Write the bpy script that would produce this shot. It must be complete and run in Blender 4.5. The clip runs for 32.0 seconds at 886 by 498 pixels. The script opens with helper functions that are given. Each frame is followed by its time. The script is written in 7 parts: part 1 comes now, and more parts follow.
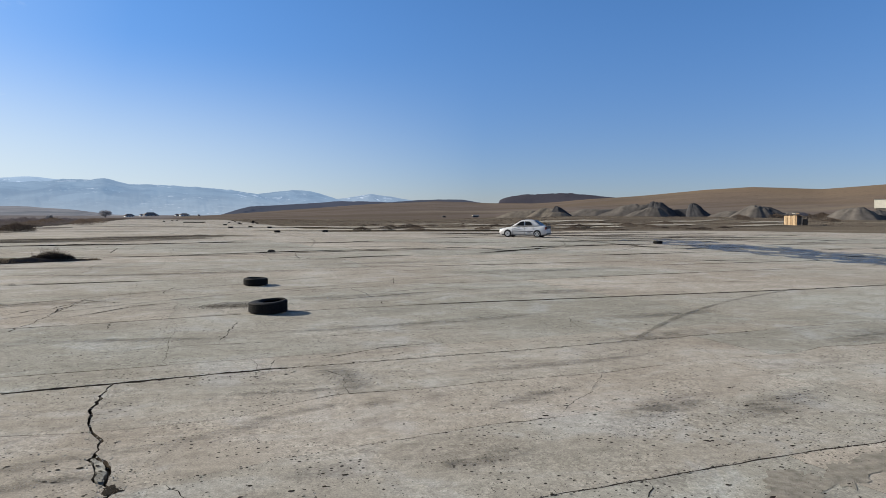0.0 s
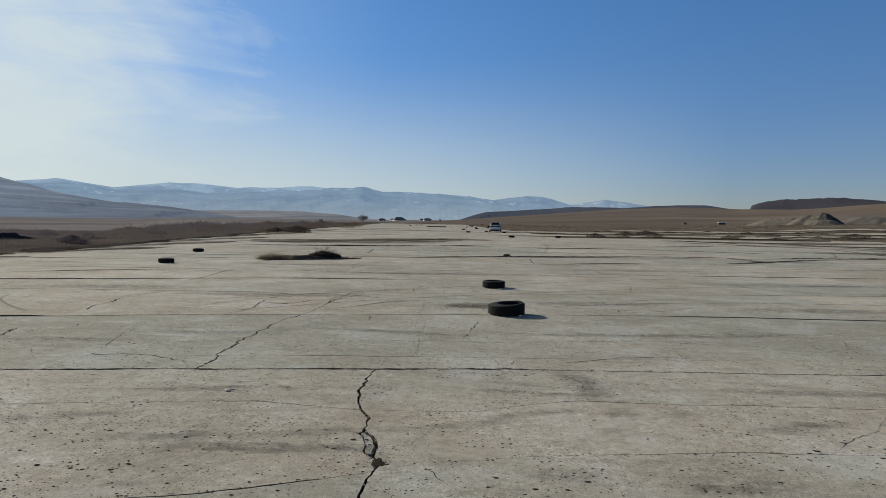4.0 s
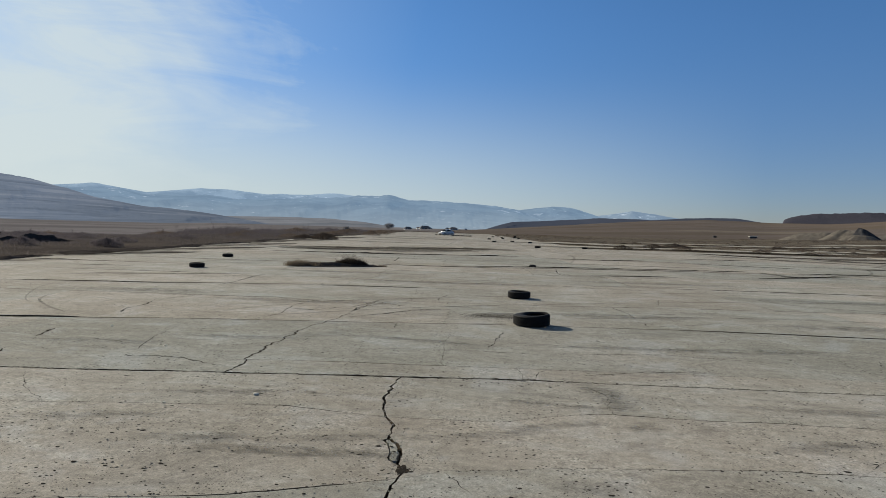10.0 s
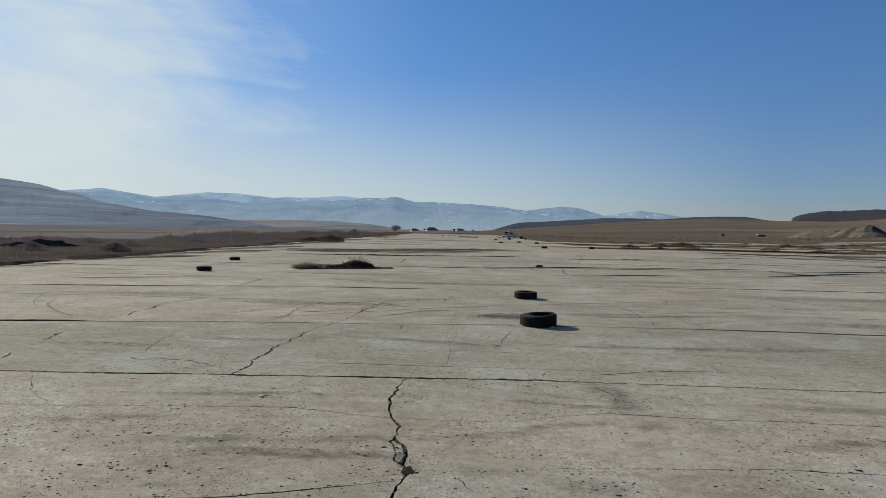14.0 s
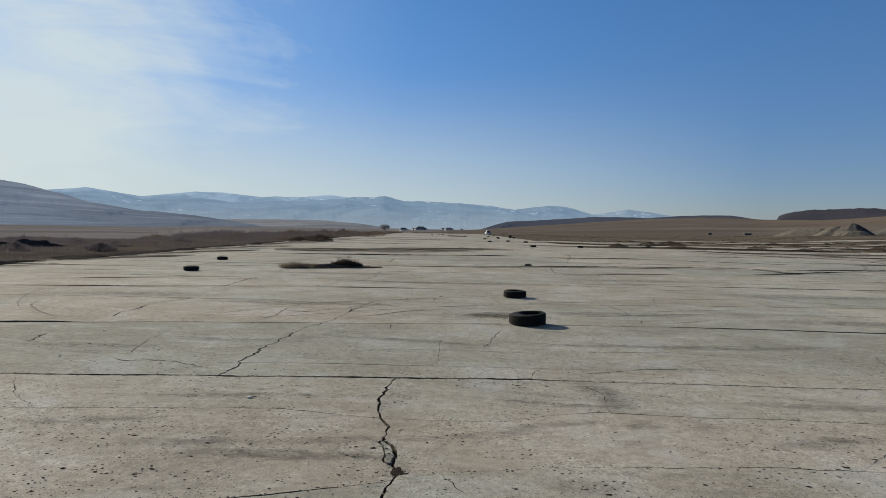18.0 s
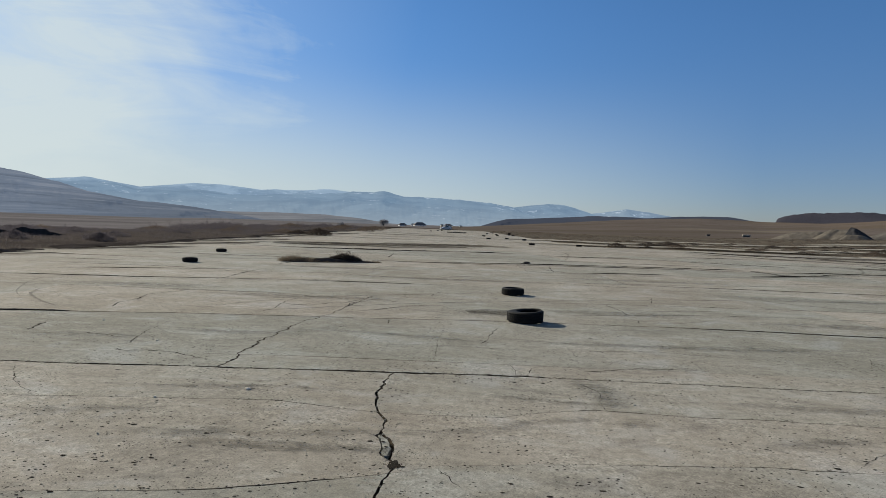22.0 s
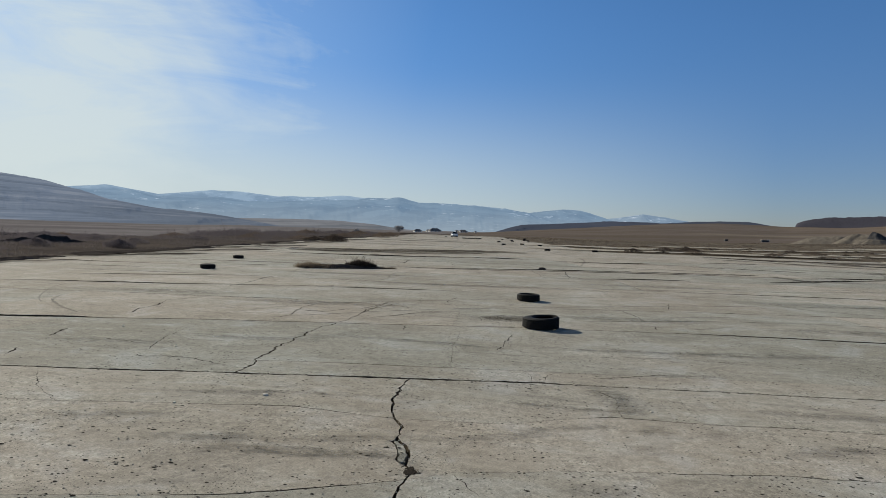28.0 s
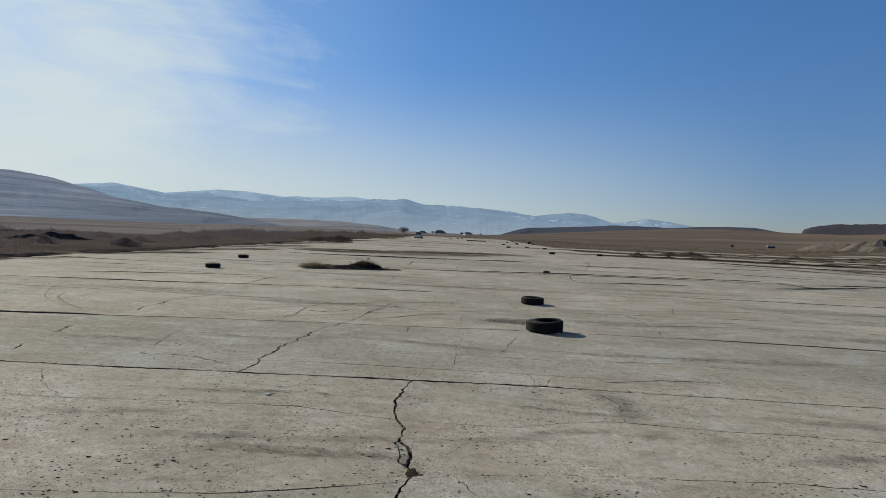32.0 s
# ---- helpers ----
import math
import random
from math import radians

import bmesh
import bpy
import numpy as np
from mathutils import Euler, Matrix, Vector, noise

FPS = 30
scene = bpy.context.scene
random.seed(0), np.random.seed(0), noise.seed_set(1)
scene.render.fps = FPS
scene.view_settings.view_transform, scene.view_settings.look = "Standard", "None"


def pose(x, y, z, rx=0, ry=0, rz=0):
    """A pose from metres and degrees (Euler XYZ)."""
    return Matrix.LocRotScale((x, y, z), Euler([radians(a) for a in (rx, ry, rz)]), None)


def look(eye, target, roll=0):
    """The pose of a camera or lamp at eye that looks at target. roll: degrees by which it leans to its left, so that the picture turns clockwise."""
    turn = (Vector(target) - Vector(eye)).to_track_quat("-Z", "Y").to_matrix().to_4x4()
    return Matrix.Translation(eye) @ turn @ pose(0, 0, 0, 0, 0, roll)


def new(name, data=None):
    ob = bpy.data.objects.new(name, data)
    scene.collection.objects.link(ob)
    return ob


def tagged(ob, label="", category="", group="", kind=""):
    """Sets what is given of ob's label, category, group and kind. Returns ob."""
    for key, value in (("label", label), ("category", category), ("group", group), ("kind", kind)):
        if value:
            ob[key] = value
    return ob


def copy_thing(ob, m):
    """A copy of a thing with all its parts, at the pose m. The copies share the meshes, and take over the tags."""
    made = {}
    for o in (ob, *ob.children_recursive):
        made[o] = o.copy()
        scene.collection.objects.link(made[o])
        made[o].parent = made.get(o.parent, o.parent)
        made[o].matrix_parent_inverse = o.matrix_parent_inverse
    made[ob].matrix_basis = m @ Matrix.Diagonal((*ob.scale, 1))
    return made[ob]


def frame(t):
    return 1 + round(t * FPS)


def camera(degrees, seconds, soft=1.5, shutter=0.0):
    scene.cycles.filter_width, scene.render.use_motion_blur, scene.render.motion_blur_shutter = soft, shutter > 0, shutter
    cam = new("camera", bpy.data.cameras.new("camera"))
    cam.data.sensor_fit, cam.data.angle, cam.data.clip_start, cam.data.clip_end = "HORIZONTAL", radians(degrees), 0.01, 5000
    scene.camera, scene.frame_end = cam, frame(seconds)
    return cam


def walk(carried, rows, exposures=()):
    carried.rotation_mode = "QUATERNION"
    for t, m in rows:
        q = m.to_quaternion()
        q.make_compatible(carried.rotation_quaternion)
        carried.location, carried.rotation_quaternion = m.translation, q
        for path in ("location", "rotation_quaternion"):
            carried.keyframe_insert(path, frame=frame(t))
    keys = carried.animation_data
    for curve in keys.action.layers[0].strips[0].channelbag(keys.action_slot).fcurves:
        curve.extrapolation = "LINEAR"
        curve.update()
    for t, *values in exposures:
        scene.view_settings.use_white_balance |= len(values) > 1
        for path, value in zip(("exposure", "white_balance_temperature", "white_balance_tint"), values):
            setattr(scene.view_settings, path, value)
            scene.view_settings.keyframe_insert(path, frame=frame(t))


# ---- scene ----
cam = camera(70.9, 32.0, 0.5)
PATH = [
    (0, (0.117, -0.071, 1.675), (0.695, 1.841, 1.573), 0.5),
    (0.5, (0.082, -0.088, 1.677), (0.443, 1.877, 1.572), 0.7),
    (1, (0.052, -0.105, 1.68), (0.235, 1.884, 1.576), 0.5),
    (1.5, (0.029, -0.128, 1.677), (0.06, 1.869, 1.573), 0.5),
    (2, (0.01, -0.151, 1.674), (-0.055, 1.846, 1.574), 0.7),
    (2.5, (0.007, -0.132, 1.672), (-0.093, 1.863, 1.574), 1.0),
    (3, (0.009, -0.129, 1.677), (-0.117, 1.864, 1.58), 1.1),
    (3.5, (-0.002, -0.1, 1.671), (-0.139, 1.894, 1.576), 1.1),
    (4, (0.0, -0.116, 1.676), (-0.149, 1.877, 1.583), 1.0),
    (4.5, (0.005, -0.123, 1.674), (-0.159, 1.868, 1.584), 1.1),
    (6.5, (0.002, -0.152, 1.679), (-0.182, 1.838, 1.6), 1.7),
    (7, (-0.001, -0.147, 1.678), (-0.191, 1.843, 1.602), 1.8),
    (7.5, (0.004, -0.166, 1.681), (-0.194, 1.822, 1.607), 1.9),
    (8, (0.001, -0.149, 1.679), (-0.205, 1.839, 1.605), 1.9),
    (8.5, (-0.001, -0.152, 1.68), (-0.212, 1.836, 1.608), 1.9),
    (9, (-0.003, -0.157, 1.68), (-0.22, 1.83, 1.611), 1.9),
    (9.5, (0.002, -0.165, 1.685), (-0.222, 1.821, 1.618), 1.9),
    (10, (-0.009, -0.172, 1.687), (-0.24, 1.813, 1.621), 1.9),
    (10.5, (-0.007, -0.174, 1.684), (-0.247, 1.81, 1.621), 1.8),
    (11, (-0.009, -0.159, 1.682), (-0.259, 1.825, 1.62), 1.7),
    (11.5, (-0.006, -0.152, 1.68), (-0.262, 1.83, 1.62), 1.7),
    (12, (-0.002, -0.163, 1.684), (-0.26, 1.819, 1.623), 1.6),
    (12.5, (0.004, -0.16, 1.684), (-0.254, 1.822, 1.623), 1.5),
    (13, (0.012, -0.162, 1.683), (-0.247, 1.82, 1.621), 1.5),
    (13.5, (0.01, -0.174, 1.685), (-0.245, 1.809, 1.623), 1.5),
    (14, (0.012, -0.148, 1.674), (-0.241, 1.835, 1.612), 1.3),
    (14.5, (0.024, -0.172, 1.684), (-0.218, 1.812, 1.621), 1.4),
    (16.5, (0.011, -0.158, 1.679), (-0.206, 1.829, 1.614), 1.5),
    (17, (0.013, -0.14, 1.671), (-0.203, 1.847, 1.606), 1.3),
    (17.5, (0.011, -0.128, 1.674), (-0.206, 1.859, 1.609), 1.2),
    (18, (0.008, -0.121, 1.674), (-0.21, 1.866, 1.61), 1.2),
    (18.5, (0.015, -0.14, 1.671), (-0.203, 1.847, 1.603), 1.1),
    (19, (0.025, -0.151, 1.671), (-0.19, 1.836, 1.6), 1.2),
    (19.5, (0.019, -0.157, 1.672), (-0.191, 1.83, 1.599), 1.6),
    (20, (0.016, -0.162, 1.677), (-0.192, 1.826, 1.603), 1.8),
    (20.5, (0.01, -0.15, 1.668), (-0.197, 1.838, 1.595), 2.0),
    (21, (0.01, -0.159, 1.679), (-0.194, 1.829, 1.605), 2.1),
    (21.5, (0.005, -0.157, 1.676), (-0.203, 1.831, 1.6), 2.2),
    (22, (-0.001, -0.16, 1.676), (-0.214, 1.827, 1.6), 2.3),
    (22.5, (-0.009, -0.177, 1.681), (-0.223, 1.81, 1.606), 2.4),
    (23, (-0.002, -0.181, 1.682), (-0.224, 1.805, 1.609), 2.2),
    (23.5, (-0.006, -0.174, 1.681), (-0.234, 1.812, 1.61), 2.2),
    (24, (0.0, -0.177, 1.682), (-0.234, 1.808, 1.614), 2.0),
    (24.5, (0.0, -0.166, 1.68), (-0.237, 1.819, 1.613), 1.9),
    (25, (0.001, -0.174, 1.681), (-0.239, 1.811, 1.617), 1.8),
    (25.5, (0.008, -0.175, 1.683), (-0.237, 1.81, 1.621), 1.9),
    (27.5, (0.007, -0.19, 1.682), (-0.253, 1.792, 1.624), 2.1),
    (28, (-0.002, -0.18, 1.683), (-0.264, 1.802, 1.624), 2.1),
    (28.5, (0.001, -0.166, 1.68), (-0.264, 1.816, 1.62), 2.2),
    (29, (-0.003, -0.163, 1.68), (-0.267, 1.819, 1.62), 2.3),
    (29.5, (0.005, -0.17, 1.682), (-0.261, 1.811, 1.622), 2.4),
    (30, (0.006, -0.171, 1.676), (-0.261, 1.81, 1.617), 2.4),
    (30.5, (0.004, -0.177, 1.682), (-0.265, 1.804, 1.623), 2.6),
    (31, (0.001, -0.189, 1.683), (-0.27, 1.792, 1.626), 2.7),
    (31.5, (-0.001, -0.186, 1.684), (-0.274, 1.794, 1.629), 2.8),
    (32, (-0.001, -0.183, 1.683), (-0.278, 1.797, 1.63), 2.8),
]
walk(cam, [(t, look(eye, target, roll)) for t, eye, target, roll in PATH],
     [(0, 0.36, 6490, 10), (0.5, 0.30, 6500, 10), (1.0, 0.25, 6510, 10), (1.5, 0.23, 6530, 9), (1.8, 0.20, 6545, 9), (2.0, 0.12, 6560, 8), (2.4, 0.01, 6585, 7), (3.0, 0.0, 6610, 6), (32.0, 0.0, 6610, 6)])

# ---- world, sun, exposure ----
SUN_AZ, SUN_EL = -58.0, 25.0
world = bpy.data.worlds.new("sky")
scene.world = world
world.use_nodes = True


def build_sky():
    nt = world.node_tree
    nt.nodes.clear()
    out = nt.nodes.new("ShaderNodeOutputWorld")
    bg = nt.nodes.new("ShaderNodeBackground")
    sky = nt.nodes.new("ShaderNodeTexSky")
    sky.sky_type = "NISHITA"
    sky.sun_disc = False
    sky.sun_elevation = radians(SUN_EL)
    sky.sun_rotation = radians(SUN_AZ)
    sky.altitude = 300
    sky.air_density, sky.dust_density, sky.ozone_density = 1.0, 0.25, 3.0
    bg.inputs[1].default_value = 0.105
    # thin streaky cirrus towards the sun
    tc = nt.nodes.new("ShaderNodeTexCoord")
    mp = nt.nodes.new("ShaderNodeMapping")
    mp.inputs["Rotation"].default_value = (0, radians(8), radians(-SUN_AZ))
    mp.inputs["Scale"].default_value = (2.6, 2.2, 10.0)
    n1 = nt.nodes.new("ShaderNodeTexNoise")
    n1.inputs["Scale"].default_value = 1.6
    n1.inputs["Detail"].default_value = 8
    n1.inputs["Roughness"].default_value = 0.62
    n1.inputs["Distortion"].default_value = 0.9
    mp2 = nt.nodes.new("ShaderNodeMapping")
    mp2.inputs["Location"].default_value = (0.35, 0.8, 0.15)
    mp2.inputs["Scale"].default_value = (2.4, 2.4, 3.4)
    n2 = nt.nodes.new("ShaderNodeTexNoise")
    n2.inputs["Scale"].default_value = 1.5
    n2.inputs["Detail"].default_value = 7
    n2.inputs["Roughness"].default_value = 0.58
    n2.inputs["Distortion"].default_value = 0.5
    both = nt.nodes.new("ShaderNodeMath")
    both.operation = "ADD"
    dot = nt.nodes.new("ShaderNodeVectorMath")
    dot.operation = "DOT_PRODUCT"
    a, e = radians(-75), radians(17)
    dot.inputs[1].default_value = (math.sin(a) * math.cos(e), math.cos(a) * math.cos(e), math.sin(e))
    near = nt.nodes.new("ShaderNodeMapRange")
    near.inputs[1].default_value, near.inputs[2].default_value = 0.46, 0.82
    near.inputs[3].default_value, near.inputs[4].default_value = 0.0, 1.0
    add = nt.nodes.new("ShaderNodeMath")
    add.operation = "ADD"
    ramp = nt.nodes.new("ShaderNodeMapRange")
    ramp.inputs[1].default_value, ramp.inputs[2].default_value = 1.40, 2.02
    ramp.inputs[3].default_value, ramp.inputs[4].default_value = 0.0, 0.66
    mix = nt.nodes.new("ShaderNodeMix")
    mix.data_type = "RGBA"
    mix.inputs[7].default_value = (6.2, 6.9, 7.2, 1)
    lk = nt.links.new
    lk(tc.outputs["Generated"], mp.inputs[0])
    lk(mp.outputs[0], n1.inputs["Vector"])
    lk(tc.outputs["Generated"], dot.inputs[0])
    lk(dot.outputs["Value"], near.inputs[0])
    lk(tc.outputs["Generated"], mp2.inputs[0])
    lk(mp2.outputs[0], n2.inputs["Vector"])
    lk(n1.outputs[0], both.inputs[0])
    lk(n2.outputs[0], both.inputs[1])
    lk(both.outputs[0], add.inputs[0])
    lk(near.outputs[0], add.inputs[1])
    lk(add.outputs[0], ramp.inputs[0])
    height_ = nt.nodes.new("ShaderNodeSeparateXYZ")
    lk(tc.outputs["Generated"], height_.inputs[0])
    thin = nt.nodes.new("ShaderNodeMapRange")
    thin.inputs[1].default_value, thin.inputs[2].default_value = 0.40, 0.80
    thin.inputs[3].default_value, thin.inputs[4].default_value = 1.0, 0.7
    lk(height_.outputs[2], thin.inputs[0])
    veiled = nt.nodes.new("ShaderNodeMath")
    veiled.operation = "MULTIPLY"
    # a thin even veil spreads from the cirrus
    sheet = nt.nodes.new("ShaderNodeMath")
    sheet.operation = "MULTIPLY_ADD"
    sheet.inputs[1].default_value = 0.20
    lk(near.outputs[0], sheet.inputs[0])
    lk(ramp.outputs[0], sheet.inputs[2])
    lk(sheet.outputs[0], veiled.inputs[0])
    lk(thin.outputs[0], veiled.inputs[1])
    lk(veiled.outputs[0], mix.inputs[0])
    # clear winter air: deep blue aloft, paler and greyer in the low haze
    xyz = nt.nodes.new("ShaderNodeSeparateXYZ")
    lk(tc.outputs["Generated"], xyz.inputs[0])
    up = nt.nodes.new("ShaderNodeMapRange")
    up.inputs[1].default_value, up.inputs[2].default_value = 0.0, 0.36
    up.interpolation_type = "SMOOTHSTEP"
    lk(xyz.outputs[2], up.inputs[0])
    air = nt.nodes.new("ShaderNodeMix")
    air.data_type = "RGBA"
    air.inputs[6].default_value, air.inputs[7].default_value = (0.54, 0.577, 0.785, 1), (0.51, 0.775, 1.06, 1)
    lk(up.outputs[0], air.inputs[0])
    tint = nt.nodes.new("ShaderNodeMix")
    tint.data_type, tint.blend_type = "RGBA", "MULTIPLY"
    tint.inputs[0].default_value = 1.0
    lk(sky.outputs[0], tint.inputs[6])
    # towards the zenith the colour eases back to plain sky
    zen = nt.nodes.new("ShaderNodeMapRange")
    zen.inputs[1].default_value, zen.inputs[2].default_value = 0.42, 0.85
    zen.interpolation_type = "SMOOTHSTEP"
    lk(xyz.outputs[2], zen.inputs[0])
    air2 = nt.nodes.new("ShaderNodeMix")
    air2.data_type = "RGBA"
    air2.inputs[7].default_value = (0.86, 0.84, 0.80, 1)
    lk(zen.outputs[0], air2.inputs[0])
    lk(air.outputs[2], air2.inputs[6])
    lk(air2.outputs[2], tint.inputs[7])
    # pale haze low down on the sunward side
    low = nt.nodes.new("ShaderNodeMapRange")
    low.interpolation_type = "SMOOTHSTEP"
    low.inputs[1].default_value, low.inputs[2].default_value = 0.0, 0.26
    low.inputs[3].default_value, low.inputs[4].default_value = 1.0, 0.0
    lk(xyz.outputs[2], low.inputs[0])
    sunward = nt.nodes.new("ShaderNodeVectorMath")
    sunward.operation = "DOT_PRODUCT"
    sunward.inputs[1].default_value = (math.sin(radians(SUN_AZ)), math.cos(radians(SUN_AZ)), 0)
    lk(tc.outputs["Generated"], sunward.inputs[0])
    side = nt.nodes.new("ShaderNodeMapRange")
    side.inputs[1].default_value, side.inputs[2].default_value = 0.20, 0.88
    side.inputs[3].default_value, side.inputs[4].default_value = 0.0, 0.92
    lk(sunward.outputs["Value"], side.inputs[0])
    veil = nt.nodes.new("ShaderNodeMath")
    veil.operation = "MULTIPLY"
    lk(low.outputs[0], veil.inputs[0])
    lk(side.outputs[0], veil.inputs[1])
    hazy = nt.nodes.new("ShaderNodeMix")
    hazy.data_type = "RGBA"
    hazy.inputs[7].default_value = (5.35, 6.12, 6.5, 1)
    lk(veil.outputs[0], hazy.inputs[0])
    lk(tint.outputs[2], hazy.inputs[6])
    lk(hazy.outputs[2], mix.inputs[6])
    lk(mix.outputs[2], bg.inputs[0])
    lk(bg.outputs[0], out.inputs[0])


build_sky()
sun_data = bpy.data.lights.new("sun", "SUN")
sun_data.energy, sun_data.angle, sun_data.color = 6.0, radians(0.55), (1.0, 0.93, 0.80)
sun = new("sun", sun_data)
_a, _e = radians(SUN_AZ), radians(SUN_EL)
sun.matrix_basis = look((40 * math.sin(_a) * math.cos(_e), 40 * math.cos(_a) * math.cos(_e), 40 * math.sin(_e)), (0, 0, 0))


# ---- materials ----
class Nodes:
    """A small builder for node materials in world coordinates."""

    def __init__(self, name, rough=0.8, metal=0.0, spec=0.5):
        self.mat = bpy.data.materials.new(name)
        self.mat.use_nodes = True
        self.t = self.mat.node_tree
        self.bsdf = self.t.nodes["Principled BSDF"]
        self.bsdf.inputs["Roughness"].default_value = rough
        self.bsdf.inputs["Metallic"].default_value = metal
        self.bsdf.inputs["Specular IOR Level"].default_value = spec
        self.pos = self.t.nodes.new("ShaderNodeNewGeometry").outputs["Position"]

    def link(self, a, b):
        self.t.links.new(a, b)

    def scaled(self, v, s):
        n = self.t.nodes.new("ShaderNodeMapping")
        n.inputs["Scale"].default_value = s
        self.link(v, n.inputs[0])
        return n.outputs[0]

    def noise(self, scale, detail=4, rough=0.6, vec=None, dist=0.0):
        n = self.t.nodes.new("ShaderNodeTexNoise")
        n.inputs["Scale"].default_value, n.inputs["Detail"].default_value = scale, detail
        n.inputs["Roughness"].default_value, n.inputs["Distortion"].default_value = rough, dist
        self.link(vec or self.pos, n.inputs["Vector"])
        return n.outputs[0]

    def range(self, v, a, b, c=0.0, d=1.0):
        n = self.t.nodes.new("ShaderNodeMapRange")
        self.link(v, n.inputs[0])
        for k, x in zip((1, 2, 3, 4), (a, b, c, d)):
            n.inputs[k].default_value = x
        return n.outputs[0]

    def math(self, op, a, b=0.0):
        n = self.t.nodes.new("ShaderNodeMath")
        n.operation = op
        for k, x in enumerate((a, b)):
            if isinstance(x, (int, float)):
                n.inputs[k].default_value = x
            else:
                self.link(x, n.inputs[k])
        return n.outputs[0]

    def mix(self, f, a, b, blend="MIX"):
        n = self.t.nodes.new("ShaderNodeMix")
        n.data_type, n.blend_type = "RGBA", blend
        for k, x in ((0, f), (6, a), (7, b)):
            if isinstance(x, (int, float)):
                n.inputs[k].default_value = x
            elif isinstance(x, tuple):
                n.inputs[k].default_value = (*x, 1)
            else:
                self.link(x, n.inputs[k])
        return n.outputs[2]

    def colour(self, c):
        if isinstance(c, tuple):
            self.bsdf.inputs["Base Color"].default_value = (*c, 1)
        else:
            self.link(c, self.bsdf.inputs["Base Color"])
        return self

    def bump(self, h, strength=0.5, distance=0.01):
        n = self.t.nodes.new("ShaderNodeBump")
        n.inputs["Strength"].default_value, n.inputs["Distance"].default_value = strength, distance
        self.link(h, n.inputs["Height"])
        self.link(n.outputs[0], self.bsdf.inputs["Normal"])
        return self

    def random(self):
        return self.t.nodes.new("ShaderNodeObjectInfo").outputs["Random"]

    def island(self):
        return self.t.nodes.new("ShaderNodeNewGeometry").outputs["Random Per Island"]

    def voronoi(self, scale, vec=None, feature="F1"):
        n = self.t.nodes.new("ShaderNodeTexVoronoi")
        n.feature = feature
        n.voronoi_dimensions = "2D"
        n.inputs["Scale"].default_value = scale
        self.link(vec or self.pos, n.inputs["Vector"])
        return n


def plain(name, c, rough=0.6, metal=0.0, var=0.15, scale=6.0, bump=0.0, spec=0.5):
    m = Nodes(name, rough, metal, spec)
    n = m.noise(scale, 5)
    m.colour(m.mix(m.range(n, 0.3, 0.7), tuple(x * (1 - var) for x in c), tuple(min(1, x * (1 + var)) for x in c)))
    if bump:
        m.bump(m.noise(scale * 12, 4), bump)
    return m.mat


